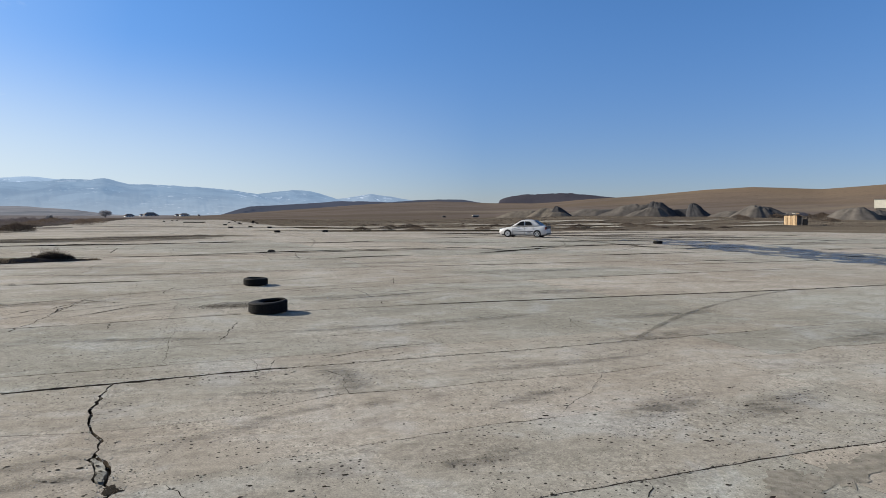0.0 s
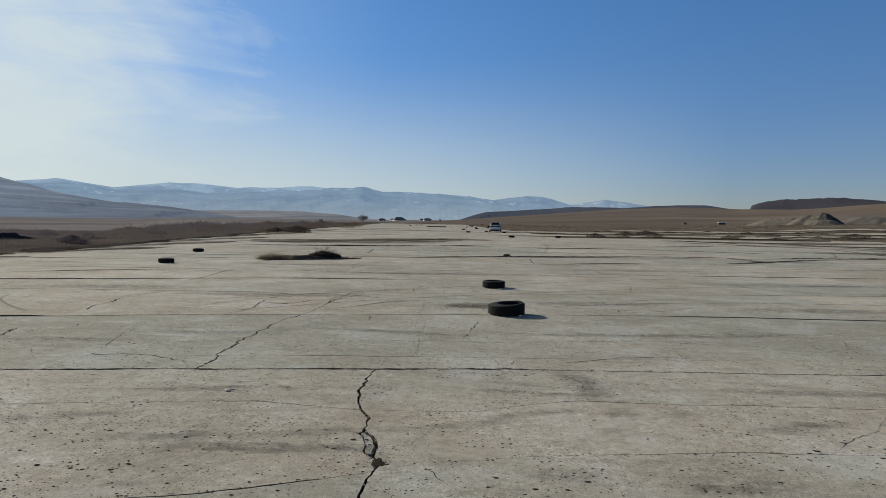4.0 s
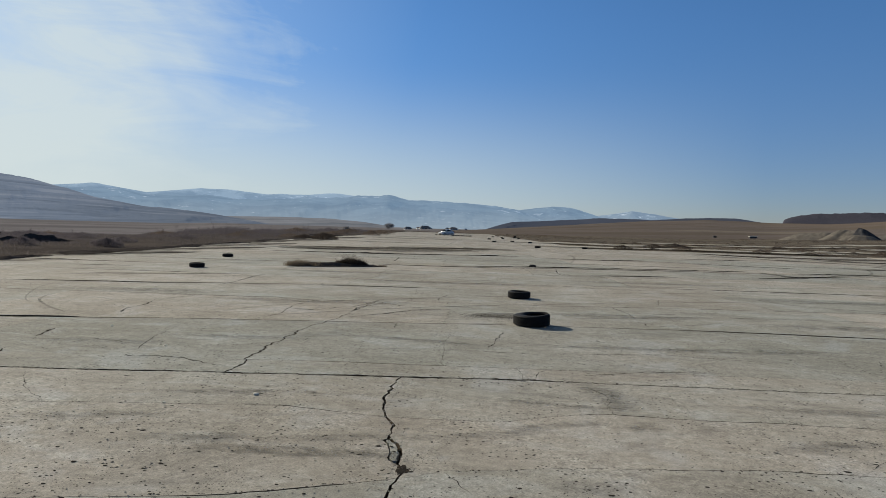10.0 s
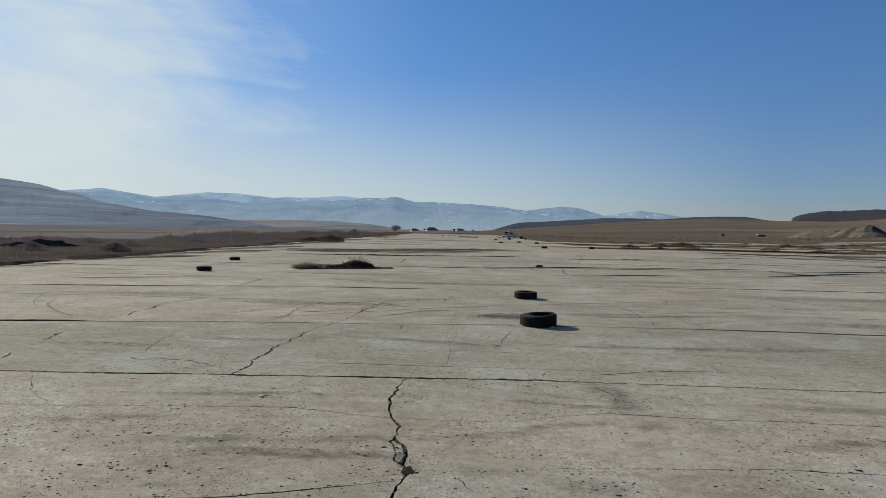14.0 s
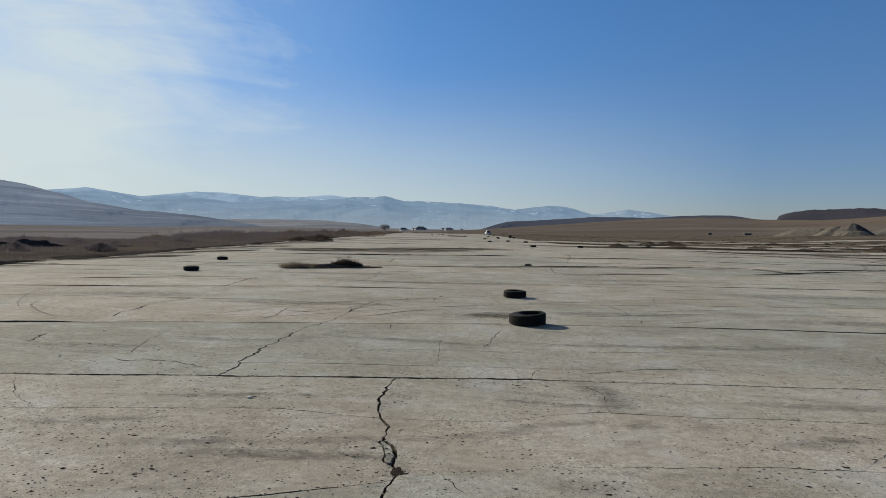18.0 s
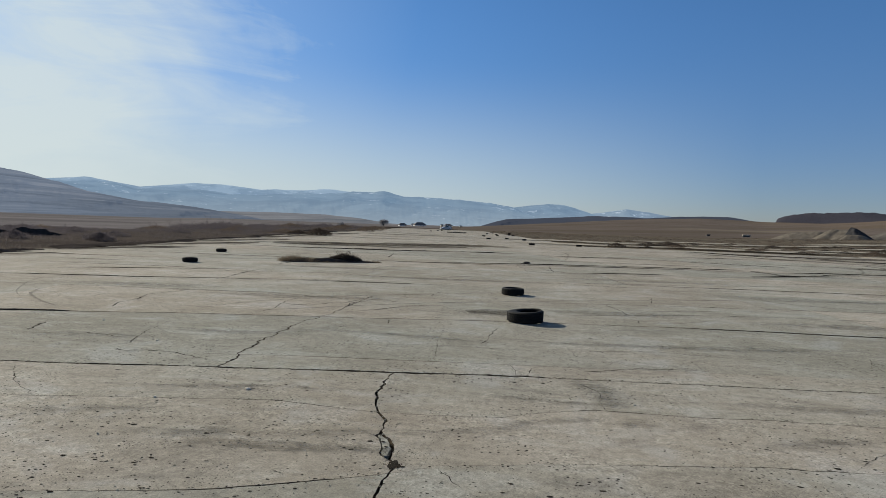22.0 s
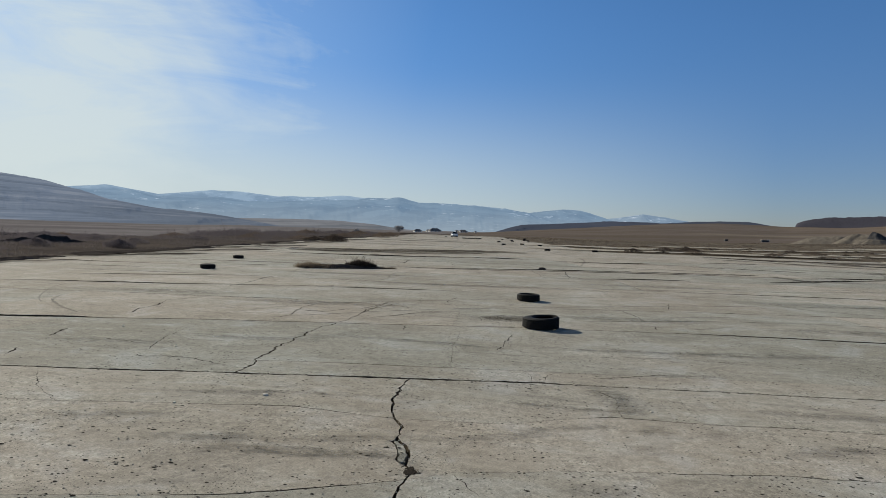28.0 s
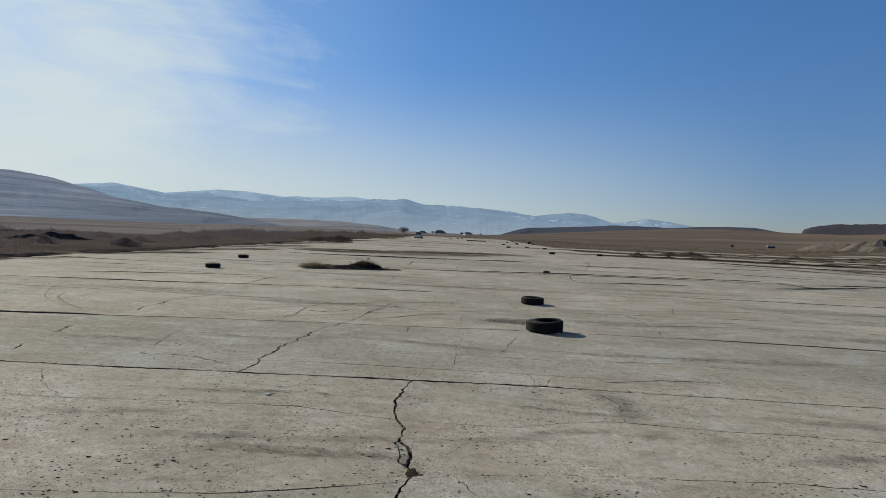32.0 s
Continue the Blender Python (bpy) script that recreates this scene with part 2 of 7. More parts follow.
def concrete(name, pale=1.0):
    m = Nodes(name, 0.95, 0, 0.06)
    big = m.noise(0.16, 5, 0.6)
    mid = m.noise(0.8, 6, 0.68, dist=0.5)
    fine = m.noise(9, 6, 0.75)
    grit = m.noise(70, 4, 0.75)
    # broad weathering
    c = m.mix(m.range(big, 0.38, 0.62), (0.245, 0.222, 0.184), (0.318, 0.300, 0.262))
    c = m.mix(m.range(mid, 0.47, 0.63, 0, 0.6), c, (0.216, 0.194, 0.160))
    c = m.mix(m.range(mid, 0.36, 0.46, 0.6, 0), c, (0.325, 0.317, 0.300))
    turned = m.t.nodes.new("ShaderNodeMapping")
    turned.inputs["Rotation"].default_value = (0, 0, radians(-14))
    turned.inputs["Scale"].default_value = (0.6, 1.7, 1)
    m.link(m.pos, turned.inputs[0])
    streak = m.noise(1.2, 6, 0.7, turned.outputs[0], 0.9)
    smear = m.noise(0.55, 7, 0.74, m.scaled(m.pos, (0.75, 1.9, 1)), 1.6)
    c = m.mix(m.range(streak, 0.54, 0.66, 0, 0.42), c, (0.170, 0.155, 0.134))
    c = m.mix(m.range(streak, 0.36, 0.46, 0.45, 0), c, (0.341, 0.332, 0.305))
    c = m.mix(m.range(smear, 0.55, 0.67, 0, 0.50), c, (0.145, 0.132, 0.118))
    # grain, as light and dark about the mean
    stones = m.voronoi(46)
    cell = m.t.nodes.new("ShaderNodeSeparateColor")
    m.link(stones.outputs["Color"], cell.inputs[0])
    worn = m.range(m.noise(1.3, 5, 0.7), 0.44, 0.62, 0.15, 1.0)
    bare = m.math("ADD", 1.0, m.math("MULTIPLY", worn, m.range(cell.outputs[1], 0, 1, -0.24, 0.24)))
    k = m.math("MULTIPLY", m.range(fine, 0.36, 0.64, 1.16, 0.84), m.range(grit, 0.38, 0.62, 1.18, 0.82))
    k = m.math("MULTIPLY", m.math("MULTIPLY", k, bare), m.range(m.random(), 0, 1, 0.93 * pale, 1.07 * pale))
    grain = m.t.nodes.new("ShaderNodeCombineColor")
    for q in range(3):
        m.link(k, grain.inputs[q])
    c = m.mix(1.0, c, grain.outputs[0], "MULTIPLY")
    # each pour has its own cast: pinkish here, grey-green there
    cast = m.math("ADD", m.noise(0.13, 4, 0.6, m.scaled(m.pos, (0.7, 1.3, 1))), m.range(m.random(), 0, 1, -0.16, 0.16))
    c = m.mix(1.0, c, m.mix(m.range(cast, 0.38, 0.62), (0.97, 1.0, 1.005), (1.03, 0.992, 0.975)), "MULTIPLY")
    # popped-out aggregate: small dark pits, thicker in some patches
    warp = m.scaled(m.pos, (1.0, 1.15, 1.0))
    pits = None
    for sc, lim, seed in ((15.0, 0.20, 1.4), (31.0, 0.17, 2.3)):
        v = m.voronoi(sc, warp)
        size = m.t.nodes.new("ShaderNodeSeparateColor")
        m.link(v.outputs["Color"], size.inputs[0])
        few = m.range(m.noise(seed, 4, 0.6), 0.42, 0.58, 0.99, 0.24)
        r = m.math("MULTIPLY", m.math("SUBTRACT", size.outputs[0], few), lim * 1.30)
        wob = m.math("ADD", v.outputs["Distance"], m.range(grit, 0.2, 0.8, -0.09, 0.09))
        hit = m.math("LESS_THAN", wob, r)
        pits = hit if pits is None else m.math("MAXIMUM", pits, hit)
    c = m.mix(m.math("MULTIPLY", pits, 0.97), c, (0.017, 0.015, 0.011))
    m.colour(c)
    h = m.math("SUBTRACT", m.math("ADD", m.math("MULTIPLY", fine, 0.5), m.math("MULTIPLY", grit, 0.3)), pits)
    m.bump(h, 0.7, 0.014)
    return m.mat


def soil(name):
    """Dry winter grass and bare earth, with pale gravel patches."""
    m = Nodes(name, 1.0, 0, 0.0)
    a = m.noise(0.02, 6, 0.65)
    b = m.noise(0.25, 6, 0.7)
    f = m.noise(5, 5, 0.7)
    c = m.mix(m.range(b, 0.35, 0.65), (0.050, 0.041, 0.036), (0.104, 0.085, 0.072))
    c = m.mix(m.range(a, 0.4, 0.62, 0, 0.6), c, (0.128, 0.106, 0.090))
    c = m.mix(m.range(f, 0.4, 0.65, 0, 0.6), c, (0.045, 0.038, 0.034))
    m.colour(c)
    m.bump(f, 0.8, 0.06)
    return m.mat


def hillside(name):
    """Dry sunlit hill grass with faint tracks and darker scrub."""
    m = Nodes(name, 1.0, 0, 0.0)
    a = m.noise(0.006, 6, 0.6)
    b = m.noise(0.05, 6, 0.7)
    band = m.noise(0.02, 5, 0.6, m.scaled(m.pos, (0.25, 1.0, 2.5)), 0.4)
    c = m.mix(m.range(a, 0.35, 0.65), (0.100, 0.083, 0.075), (0.142, 0.117, 0.105))
    c = m.mix(m.range(b, 0.45, 0.75, 0, 0.55), c, (0.080, 0.063, 0.048))
    c = m.mix(m.range(band, 0.5, 0.60, 0, 0.8), c, (0.094, 0.076, 0.060))
    c = m.mix(m.range(band, 0.36, 0.44, 0.7, 0), c, (0.172, 0.143, 0.110))
    sep = m.t.nodes.new("ShaderNodeSeparateXYZ")
    m.link(m.pos, sep.inputs[0])
    # the upper eastern pasture shifts to tan
    c = m.mix(m.math("MULTIPLY", m.range(m.math("ADD", sep.outputs[0], m.range(a, 0.3, 0.7, -90, 90)), 230, 480), m.range(sep.outputs[2], 5, 16)), c, (0.160, 0.119, 0.086))
    fine = m.noise(0.25, 5, 0.75)
    c = m.mix(m.range(fine, 0.52, 0.66, 0, 0.5), c, (0.072, 0.058, 0.045))
    m.colour(c)
    m.bump(b, 0.6, 1.0)
    return m.mat


def rough_field(name):
    """Trodden winter ground: brown turf with long washed-out gravelly streaks."""
    m = Nodes(name, 1.0, 0, 0.0)
    a = m.noise(0.035, 6, 0.65, m.scaled(m.pos, (0.5, 1.5, 1)))
    s = m.noise(0.075, 7, 0.68, m.scaled(m.pos, (0.30, 1.6, 1)), 0.9)
    f = m.noise(3, 6, 0.72)
    c = m.mix(m.range(a, 0.36, 0.64), (0.085, 0.071, 0.058), (0.148, 0.124, 0.098))
    c = m.mix(m.range(s, 0.54, 0.64, 0, 0.8), c, (0.235, 0.205, 0.160))
    c = m.mix(m.range(f, 0.42, 0.66, 0, 0.6), c, (0.060, 0.047, 0.034))
    m.colour(c)
    m.bump(f, 0.8, 0.06)
    return m.mat


def plain_field(name):
    """Flat winter fields: greyish fallow strips with a pink cast."""
    m = Nodes(name, 1.0, 0, 0.0)
    s = m.noise(0.012, 6, 0.62, m.scaled(m.pos, (1.0, 0.35, 1.0)), 0.5)
    b = m.noise(0.09, 6, 0.7)
    c = m.mix(m.range(s, 0.36, 0.62), (0.118, 0.107, 0.108), (0.180, 0.163, 0.162))
    c = m.mix(m.range(b, 0.48, 0.72, 0, 0.5), c, (0.075, 0.060, 0.050))
    m.colour(c)
    m.bump(b, 0.5, 0.4)
    return m.mat


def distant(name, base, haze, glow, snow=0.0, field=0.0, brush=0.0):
    """Far ranges, with the haze of kilometres of air painted on as emission."""
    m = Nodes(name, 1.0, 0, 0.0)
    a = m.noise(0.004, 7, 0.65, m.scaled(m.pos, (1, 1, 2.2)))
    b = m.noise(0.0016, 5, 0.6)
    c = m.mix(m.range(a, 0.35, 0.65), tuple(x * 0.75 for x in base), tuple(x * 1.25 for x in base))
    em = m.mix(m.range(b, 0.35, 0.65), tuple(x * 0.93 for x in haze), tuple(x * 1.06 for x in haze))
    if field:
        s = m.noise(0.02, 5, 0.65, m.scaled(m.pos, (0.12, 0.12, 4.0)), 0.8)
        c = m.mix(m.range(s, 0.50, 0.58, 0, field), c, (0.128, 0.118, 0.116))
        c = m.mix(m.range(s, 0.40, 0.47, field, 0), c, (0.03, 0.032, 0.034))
        # the field bands are painted into the haze emission too
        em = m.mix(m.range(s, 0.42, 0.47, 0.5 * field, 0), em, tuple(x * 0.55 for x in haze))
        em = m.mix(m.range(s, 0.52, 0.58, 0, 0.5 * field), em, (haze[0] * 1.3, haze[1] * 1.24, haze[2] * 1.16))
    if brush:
        # brushwood on the low end of the hill, and less of the painted haze
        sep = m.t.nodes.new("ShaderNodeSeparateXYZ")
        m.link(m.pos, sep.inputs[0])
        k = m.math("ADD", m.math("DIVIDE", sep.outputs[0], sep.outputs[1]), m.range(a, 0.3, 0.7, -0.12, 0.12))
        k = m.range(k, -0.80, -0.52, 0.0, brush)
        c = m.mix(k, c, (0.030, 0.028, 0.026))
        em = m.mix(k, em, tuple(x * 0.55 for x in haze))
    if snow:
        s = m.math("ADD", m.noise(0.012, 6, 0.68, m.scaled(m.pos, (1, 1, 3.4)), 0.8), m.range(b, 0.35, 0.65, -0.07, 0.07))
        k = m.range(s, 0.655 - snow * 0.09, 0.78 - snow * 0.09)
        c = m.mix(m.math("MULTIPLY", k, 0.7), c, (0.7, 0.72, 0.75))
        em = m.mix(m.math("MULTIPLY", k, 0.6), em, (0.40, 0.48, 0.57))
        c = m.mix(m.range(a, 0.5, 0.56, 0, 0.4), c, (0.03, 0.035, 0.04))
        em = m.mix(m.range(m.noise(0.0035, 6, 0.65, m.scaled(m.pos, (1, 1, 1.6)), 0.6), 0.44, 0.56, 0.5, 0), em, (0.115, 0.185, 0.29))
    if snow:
        # paler emission low down paints the thicker haze over the plain
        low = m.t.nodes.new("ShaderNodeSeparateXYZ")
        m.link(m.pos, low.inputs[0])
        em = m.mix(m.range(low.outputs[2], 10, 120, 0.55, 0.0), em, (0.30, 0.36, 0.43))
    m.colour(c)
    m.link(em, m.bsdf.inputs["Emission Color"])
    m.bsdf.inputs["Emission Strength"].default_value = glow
    m.bump(a, 0.5, 20)
    return m.mat


def twigs(name, a, b):
    """Dry stems, which let some of the light behind them through."""
    m = Nodes(name, 0.9, 0, 0.15)
    c = m.mix(m.island(), a, b)
    m.colour(c)
    tr = m.t.nodes.new("ShaderNodeBsdfTranslucent")
    m.link(c, tr.inputs[0])
    both = m.t.nodes.new("ShaderNodeMixShader")
    both.inputs[0].default_value = 0.45
    m.link(m.bsdf.outputs[0], both.inputs[1])
    m.link(tr.outputs[0], both.inputs[2])
    m.link(both.outputs[0], m.t.nodes["Material Output"].inputs[0])
    return m.mat


CONCRETE = concrete("weathered_concrete", 1.03)
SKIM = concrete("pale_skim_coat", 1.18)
SOIL = soil("dry_soil")
GRIME = plain("joint_grime", (0.070, 0.057, 0.044), 1.0, 0, 0.4, 12, 0.4, 0.0)
HILL = hillside("dry_hill_grass")
FIELD = rough_field("rough_winter_field")
FALLOW = plain_field("fallow_fields")
RUBBER = plain("worn_rubber", (0.0075, 0.0072, 0.0078), 0.8, 0, 0.35, 9, 0.25, 0.2)
TREAD = plain("dusty_tread", (0.010, 0.0095, 0.0095), 0.9, 0, 0.35, 14, 0.3, 0.15)
PAINT = plain("silver_white_paint", (0.50, 0.50, 0.505), 0.32, 0.15, 0.03, 3)
DARK = plain("black_plastic", (0.02, 0.02, 0.022), 0.5, 0, 0.2, 20)
RIM = plain("alloy_rim", (0.55, 0.55, 0.56), 0.35, 0.8, 0.1, 20)
GLASS = plain("tinted_glass", (0.010, 0.012, 0.014), 0.10, 0, 0.1, 3, 0, 0.15)
RED = plain("tail_lamp_red", (0.10, 0.008, 0.008), 0.2, 0, 0.1, 8)
GLASS.node_tree.nodes["Principled BSDF"].inputs["IOR"].default_value = 1.18
LAMP = plain("headlamp_glass", (0.6, 0.62, 0.64), 0.1, 0.3, 0.1, 8)
PLATE = plain("plate_white", (0.7, 0.7, 0.68), 0.5)
WOOD = plain("raw_yellow_boards", (0.44, 0.31, 0.185), 0.8, 0, 0.25, 4, 0.3)
BROWNWOOD = plain("weathered_brown_boards", (0.30, 0.20, 0.11), 0.85, 0, 0.3, 4, 0.3)
OLDWOOD = plain("grey_boards", (0.12, 0.10, 0.085), 0.85, 0, 0.3, 4, 0.3)
ROOFING = plain("patched_tin_roof", (0.055, 0.042, 0.038), 0.6, 0.2, 0.5, 1.5, 0.2)
PALEGRAVEL = plain("beige_gravel", (0.124, 0.108, 0.092), 1.0, 0, 0.3, 0.8, 0.8, 0.0)
GRAVEL = plain("grey_gravel", (0.100, 0.090, 0.082), 1.0, 0, 0.25, 0.6, 0.8, 0.0)
DARKGRAVEL = plain("dark_crushed_stone", (0.048, 0.047, 0.050), 1.0, 0, 0.3, 0.6, 0.8, 0.0)
EARTH = plain("dark_dug_earth", (0.042, 0.036, 0.033), 1.0, 0, 0.45, 1.6, 0.9, 0.0)
PITSTONE = plain("near_black_brown", (0.030, 0.026, 0.022), 1.0, 0, 0.35, 25, 0, 0.0)
GRIT = plain("concrete_crumbs", (0.33, 0.30, 0.25), 1.0, 0, 0.3, 30, 0.4, 0.0)
STONE = plain("stone_chip", (0.62, 0.56, 0.46), 0.9, 0, 0.2, 30, 0.4)
WHITEWALL = plain("cream_panel", (0.66, 0.61, 0.50), 0.7, 0, 0.06, 1.5)
WALL = plain("house_render", (0.85, 0.83, 0.79), 0.8, 0, 0.1, 0.5)
TILE = plain("dark_roof_tiles", (0.15, 0.135, 0.13), 1.0, 0, 0.2, 1.0, 0, 0.0)
WEEDS = twigs("dry_weeds", (0.066, 0.057, 0.056), (0.145, 0.124, 0.116))
THICKET = twigs("purple_brown_brush", (0.064, 0.057, 0.064), (0.142, 0.122, 0.128))
STRAW = twigs("bleached_straw", (0.115, 0.092, 0.068), (0.24, 0.19, 0.138))
FIELDWEEDS = twigs("straw_weeds", (0.095, 0.082, 0.069), (0.185, 0.158, 0.128))
DEADGRASS = twigs("dead_grass", (0.06, 0.047, 0.036), (0.16, 0.122, 0.088))
BUSHTWIG = twigs("dark_twigs", (0.034, 0.027, 0.023), (0.080, 0.063, 0.051))
SCRUB = twigs("bare_scrub", (0.075, 0.058, 0.046), (0.16, 0.122, 0.095))
WOODS = twigs("leafless_woods", (0.17, 0.175, 0.195), (0.25, 0.25, 0.265))
BARK = plain("bark", (0.10, 0.085, 0.07), 0.9, 0, 0.3, 3, 0.5)
# far ranges emit their own haze tint, given as the second colour
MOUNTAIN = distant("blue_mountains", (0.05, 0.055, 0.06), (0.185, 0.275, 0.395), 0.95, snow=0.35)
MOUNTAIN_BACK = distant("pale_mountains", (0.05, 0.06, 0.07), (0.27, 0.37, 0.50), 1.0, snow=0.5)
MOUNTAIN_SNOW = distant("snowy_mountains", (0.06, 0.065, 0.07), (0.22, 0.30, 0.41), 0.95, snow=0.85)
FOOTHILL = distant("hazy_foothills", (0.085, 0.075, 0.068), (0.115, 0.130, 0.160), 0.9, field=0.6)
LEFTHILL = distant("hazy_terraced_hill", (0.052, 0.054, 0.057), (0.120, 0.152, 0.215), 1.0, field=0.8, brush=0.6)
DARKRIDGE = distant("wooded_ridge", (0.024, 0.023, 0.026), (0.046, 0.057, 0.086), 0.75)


# ---- mesh helpers ----
def mesh_of(name, verts, faces, mat, smooth=False):
    me = bpy.data.meshes.new(name)
    me.from_pydata([tuple(v) for v in verts], [], [tuple(f) for f in faces])
    if smooth:
        me.polygons.foreach_set("use_smooth", [True] * len(me.polygons))
    me.materials.append(mat)
    me.update()
    return me


def thing(name, label, category, group="", kind="", data=None, at=None):
    ob = new(name, data)
    if at is not None:
        ob.matrix_basis = at
    return tagged(ob, label, category, group, kind)


def part(name, bm, material, parent, label="", at=None):
    """Links a bmesh (or a ready mesh) as one mesh object under a thing or a part."""
    if isinstance(bm, bmesh.types.BMesh):
        me = bpy.data.meshes.new(name)
        bmesh.ops.recalc_face_normals(bm, faces=bm.faces[:])
        bm.to_mesh(me)
        bm.free()
        me.materials.append(material)
    else:
        me = bm
    ob = new(name, me)
    ob.parent = parent
    if at is not None:
        ob.matrix_basis = at
    if label:
        tagged(ob, label)
    return ob


def box(x0, y0, z0, x1, y1, z1, bevel=0.0, bm=None):
    bm = bm or bmesh.new()
    r = bmesh.ops.create_cube(bm, size=1.0)
    for v in r["verts"]:
        v.co = Vector(((x0 + x1) / 2 + v.co.x * (x1 - x0), (y0 + y1) / 2 + v.co.y * (y1 - y0), (z0 + z1) / 2 + v.co.z * (z1 - z0)))
    if bevel:
        es = list({e for v in r["verts"] for e in v.link_edges})
        bmesh.ops.bevel(bm, geom=es, offset=bevel, segments=2, affect="EDGES")
    return bm


def lathe(profile, seg, axis="z"):
    """Closed ring: profile of (radius, height) turned about an axis."""
    vs, fs, n = [], [], len(profile)
    for i in range(seg):
        a = 2 * math.pi * i / seg
        for r, h in profile:
            p = (r * math.cos(a), r * math.sin(a), h)
            vs.append(p if axis == "z" else (p[2], p[0], p[1]))
    for i in range(seg):
        for k in range(n):
            a, b = i * n + k, i * n + (k + 1) % n
            c, d = ((i + 1) % seg) * n + (k + 1) % n, ((i + 1) % seg) * n + k
            fs.append((a, b, c, d))
    return vs, fs


def quad(p, material, name, parent, label="", thick=0.006):
    """A thin panel on four corners, given counter-clockwise as seen from outside."""
    p = [Vector(q) for q in p]
    n = (p[1] - p[0]).cross(p[2] - p[0]).normalized() * thick
    vs = [*p, *[q + n for q in p]]
    fs = [(3, 2, 1, 0), (4, 5, 6, 7), (0, 1, 5, 4), (1, 2, 6, 5), (2, 3, 7, 6), (3, 0, 4, 7)]
    return part(name, mesh_of(name, vs, fs, material), material, parent, label)


def wave(x, y, s, seed=0.0):
    return noise.noise(Vector((x * s + seed, y * s - seed, seed * 0.37)))


def lerp(pairs, x):
    return float(np.interp(x, [p[0] for p in pairs], [p[1] for p in pairs]))


# ---- the lie of the land ----
LANE = radians(6.0)
CU, SU = math.cos(LANE), math.sin(LANE)


def place(u, v):
    """From the runway's own axes (u across, v along) to the world."""
    return u * CU - v * SU, u * SU + v * CU


def runway(x, y):
    return x * CU + y * SU, -x * SU + y * CU


RIGHT_HILL = ((-20, 0.0), (-4, 0.08), (2, 0.48), (7, 0.82), (12, 1.22), (16, 1.40), (21, 1.22), (25, 1.26), (28.6, 1.55), (34, 1.87), (39.6, 2.38),
              (43, 2.54), (46, 2.46), (48, 2.36), (52, 2.62), (60, 2.8), (75, 2.4), (95, 1.4), (120, 0.6), (150, 0.0))
HILL_RANGE = 950.0


def smooth(a, b, x):
    t = min(1.0, max(0.0, (x - a) / (b - a)))
    return t * t * (3 - 2 * t)


def on_concrete(u, v):
    left = -17.0 + 1.6 * wave(0, v, 0.09, 3) - (6.0 if v < 17 else 0.0)
    right = 16.0 + 1.2 * wave(0, v, 0.08, 9)
    if v < 66 + 3.0 * wave(u, 0, 0.05, 5) + 0.09 * max(0.0, min(u, 110) - 20):
        right = 112.0
    if v > 245 or v < -45:
        return False
    return left < u < right


def height(x, y):
    r = math.hypot(x, y)
    az = math.degrees(math.atan2(x, y))
    el = lerp(RIGHT_HILL, az)
    u, v = runway(x, y)
    z = -0.07
    if r < 400 and not on_concrete(u, v):
        z = -0.05 + 0.10 * wave(x, y, 0.12) + 0.05 * wave(x, y, 0.6, 4)
        if u < -17:
            z += 0.12 * smooth(0, 8, -17 - u) + 0.12 * wave(x, y, 0.07, 8)
    z -= 1.0 * smooth(8, 30, -19 - u) * smooth(30, 90, r)
    # a shallow valley with a track in it opens beyond the brush
    z -= 2.55 * smooth(95, 195, r) * (1 - smooth(-32, -25, az))
    side = smooth(14, 30, az) * (1 - smooth(120, 150, az))
    z += side * 2.6 * smooth(88, 240, r)
    crest = HILL_RANGE * math.tan(radians(el)) + 1.7 * smooth(0.1, 0.8, el)
    z += max(0.0, crest - side * 2.6) * smooth(230, HILL_RANGE, r) ** 1.1 if el > 0 else 0.0
    z += 1.5 * smooth(260, 700, r) * smooth(0.2, 1, el) * wave(x, y, 0.012, 2)
    if r > HILL_RANGE:
        z -= (z + 8) * smooth(HILL_RANGE, HILL_RANGE * 2.2, r)
    return z


def build_ground():
    radii = [0.0]
    r = 4.0
    while r < 4700:
        radii.append(r)
        r *= 1.065
    radii.append(4700)
    angles = []
    a = -180.0
    while a < 179.9:
        angles.append(a)
        a += 0.6 if -60 <= a < 75 else 3.0
    n = len(angles)
    vs, fs = [(0, 0, -0.07)], []
    for r in radii[1:]:
        for a in angles:
            x, y = r * math.sin(radians(a)), r * math.cos(radians(a))
            vs.append((x, y, height(x, y)))
    for j in range(n):
        fs.append((0, 1 + (j + 1) % n, 1 + j))
    mats = [0] * n
    for i in range(len(radii) - 2):
        for j in range(n):
            a, b = 1 + i * n + j, 1 + i * n + (j + 1) % n
            fs.append((a, b, b + n, a + n))
            mats.append((2 if angles[j] < -6 + 2.5 * wave(radii[i + 1], 0, 0.01, 2) else 1) if radii[i + 1] > (150 if angles[j] < -20 else 290) else 3 if angles[j] > -5 else 0)
    me = mesh_of("ground", vs, fs, SOIL, True)
    me.materials.append(HILL)
    me.materials.append(FALLOW)
    me.materials.append(FIELD)
    me.polygons.foreach_set("material_index", mats)
    thing("ground", "flat dry winter grassland rising to brown hills", "ground", kind="structure", data=me)


build_ground()


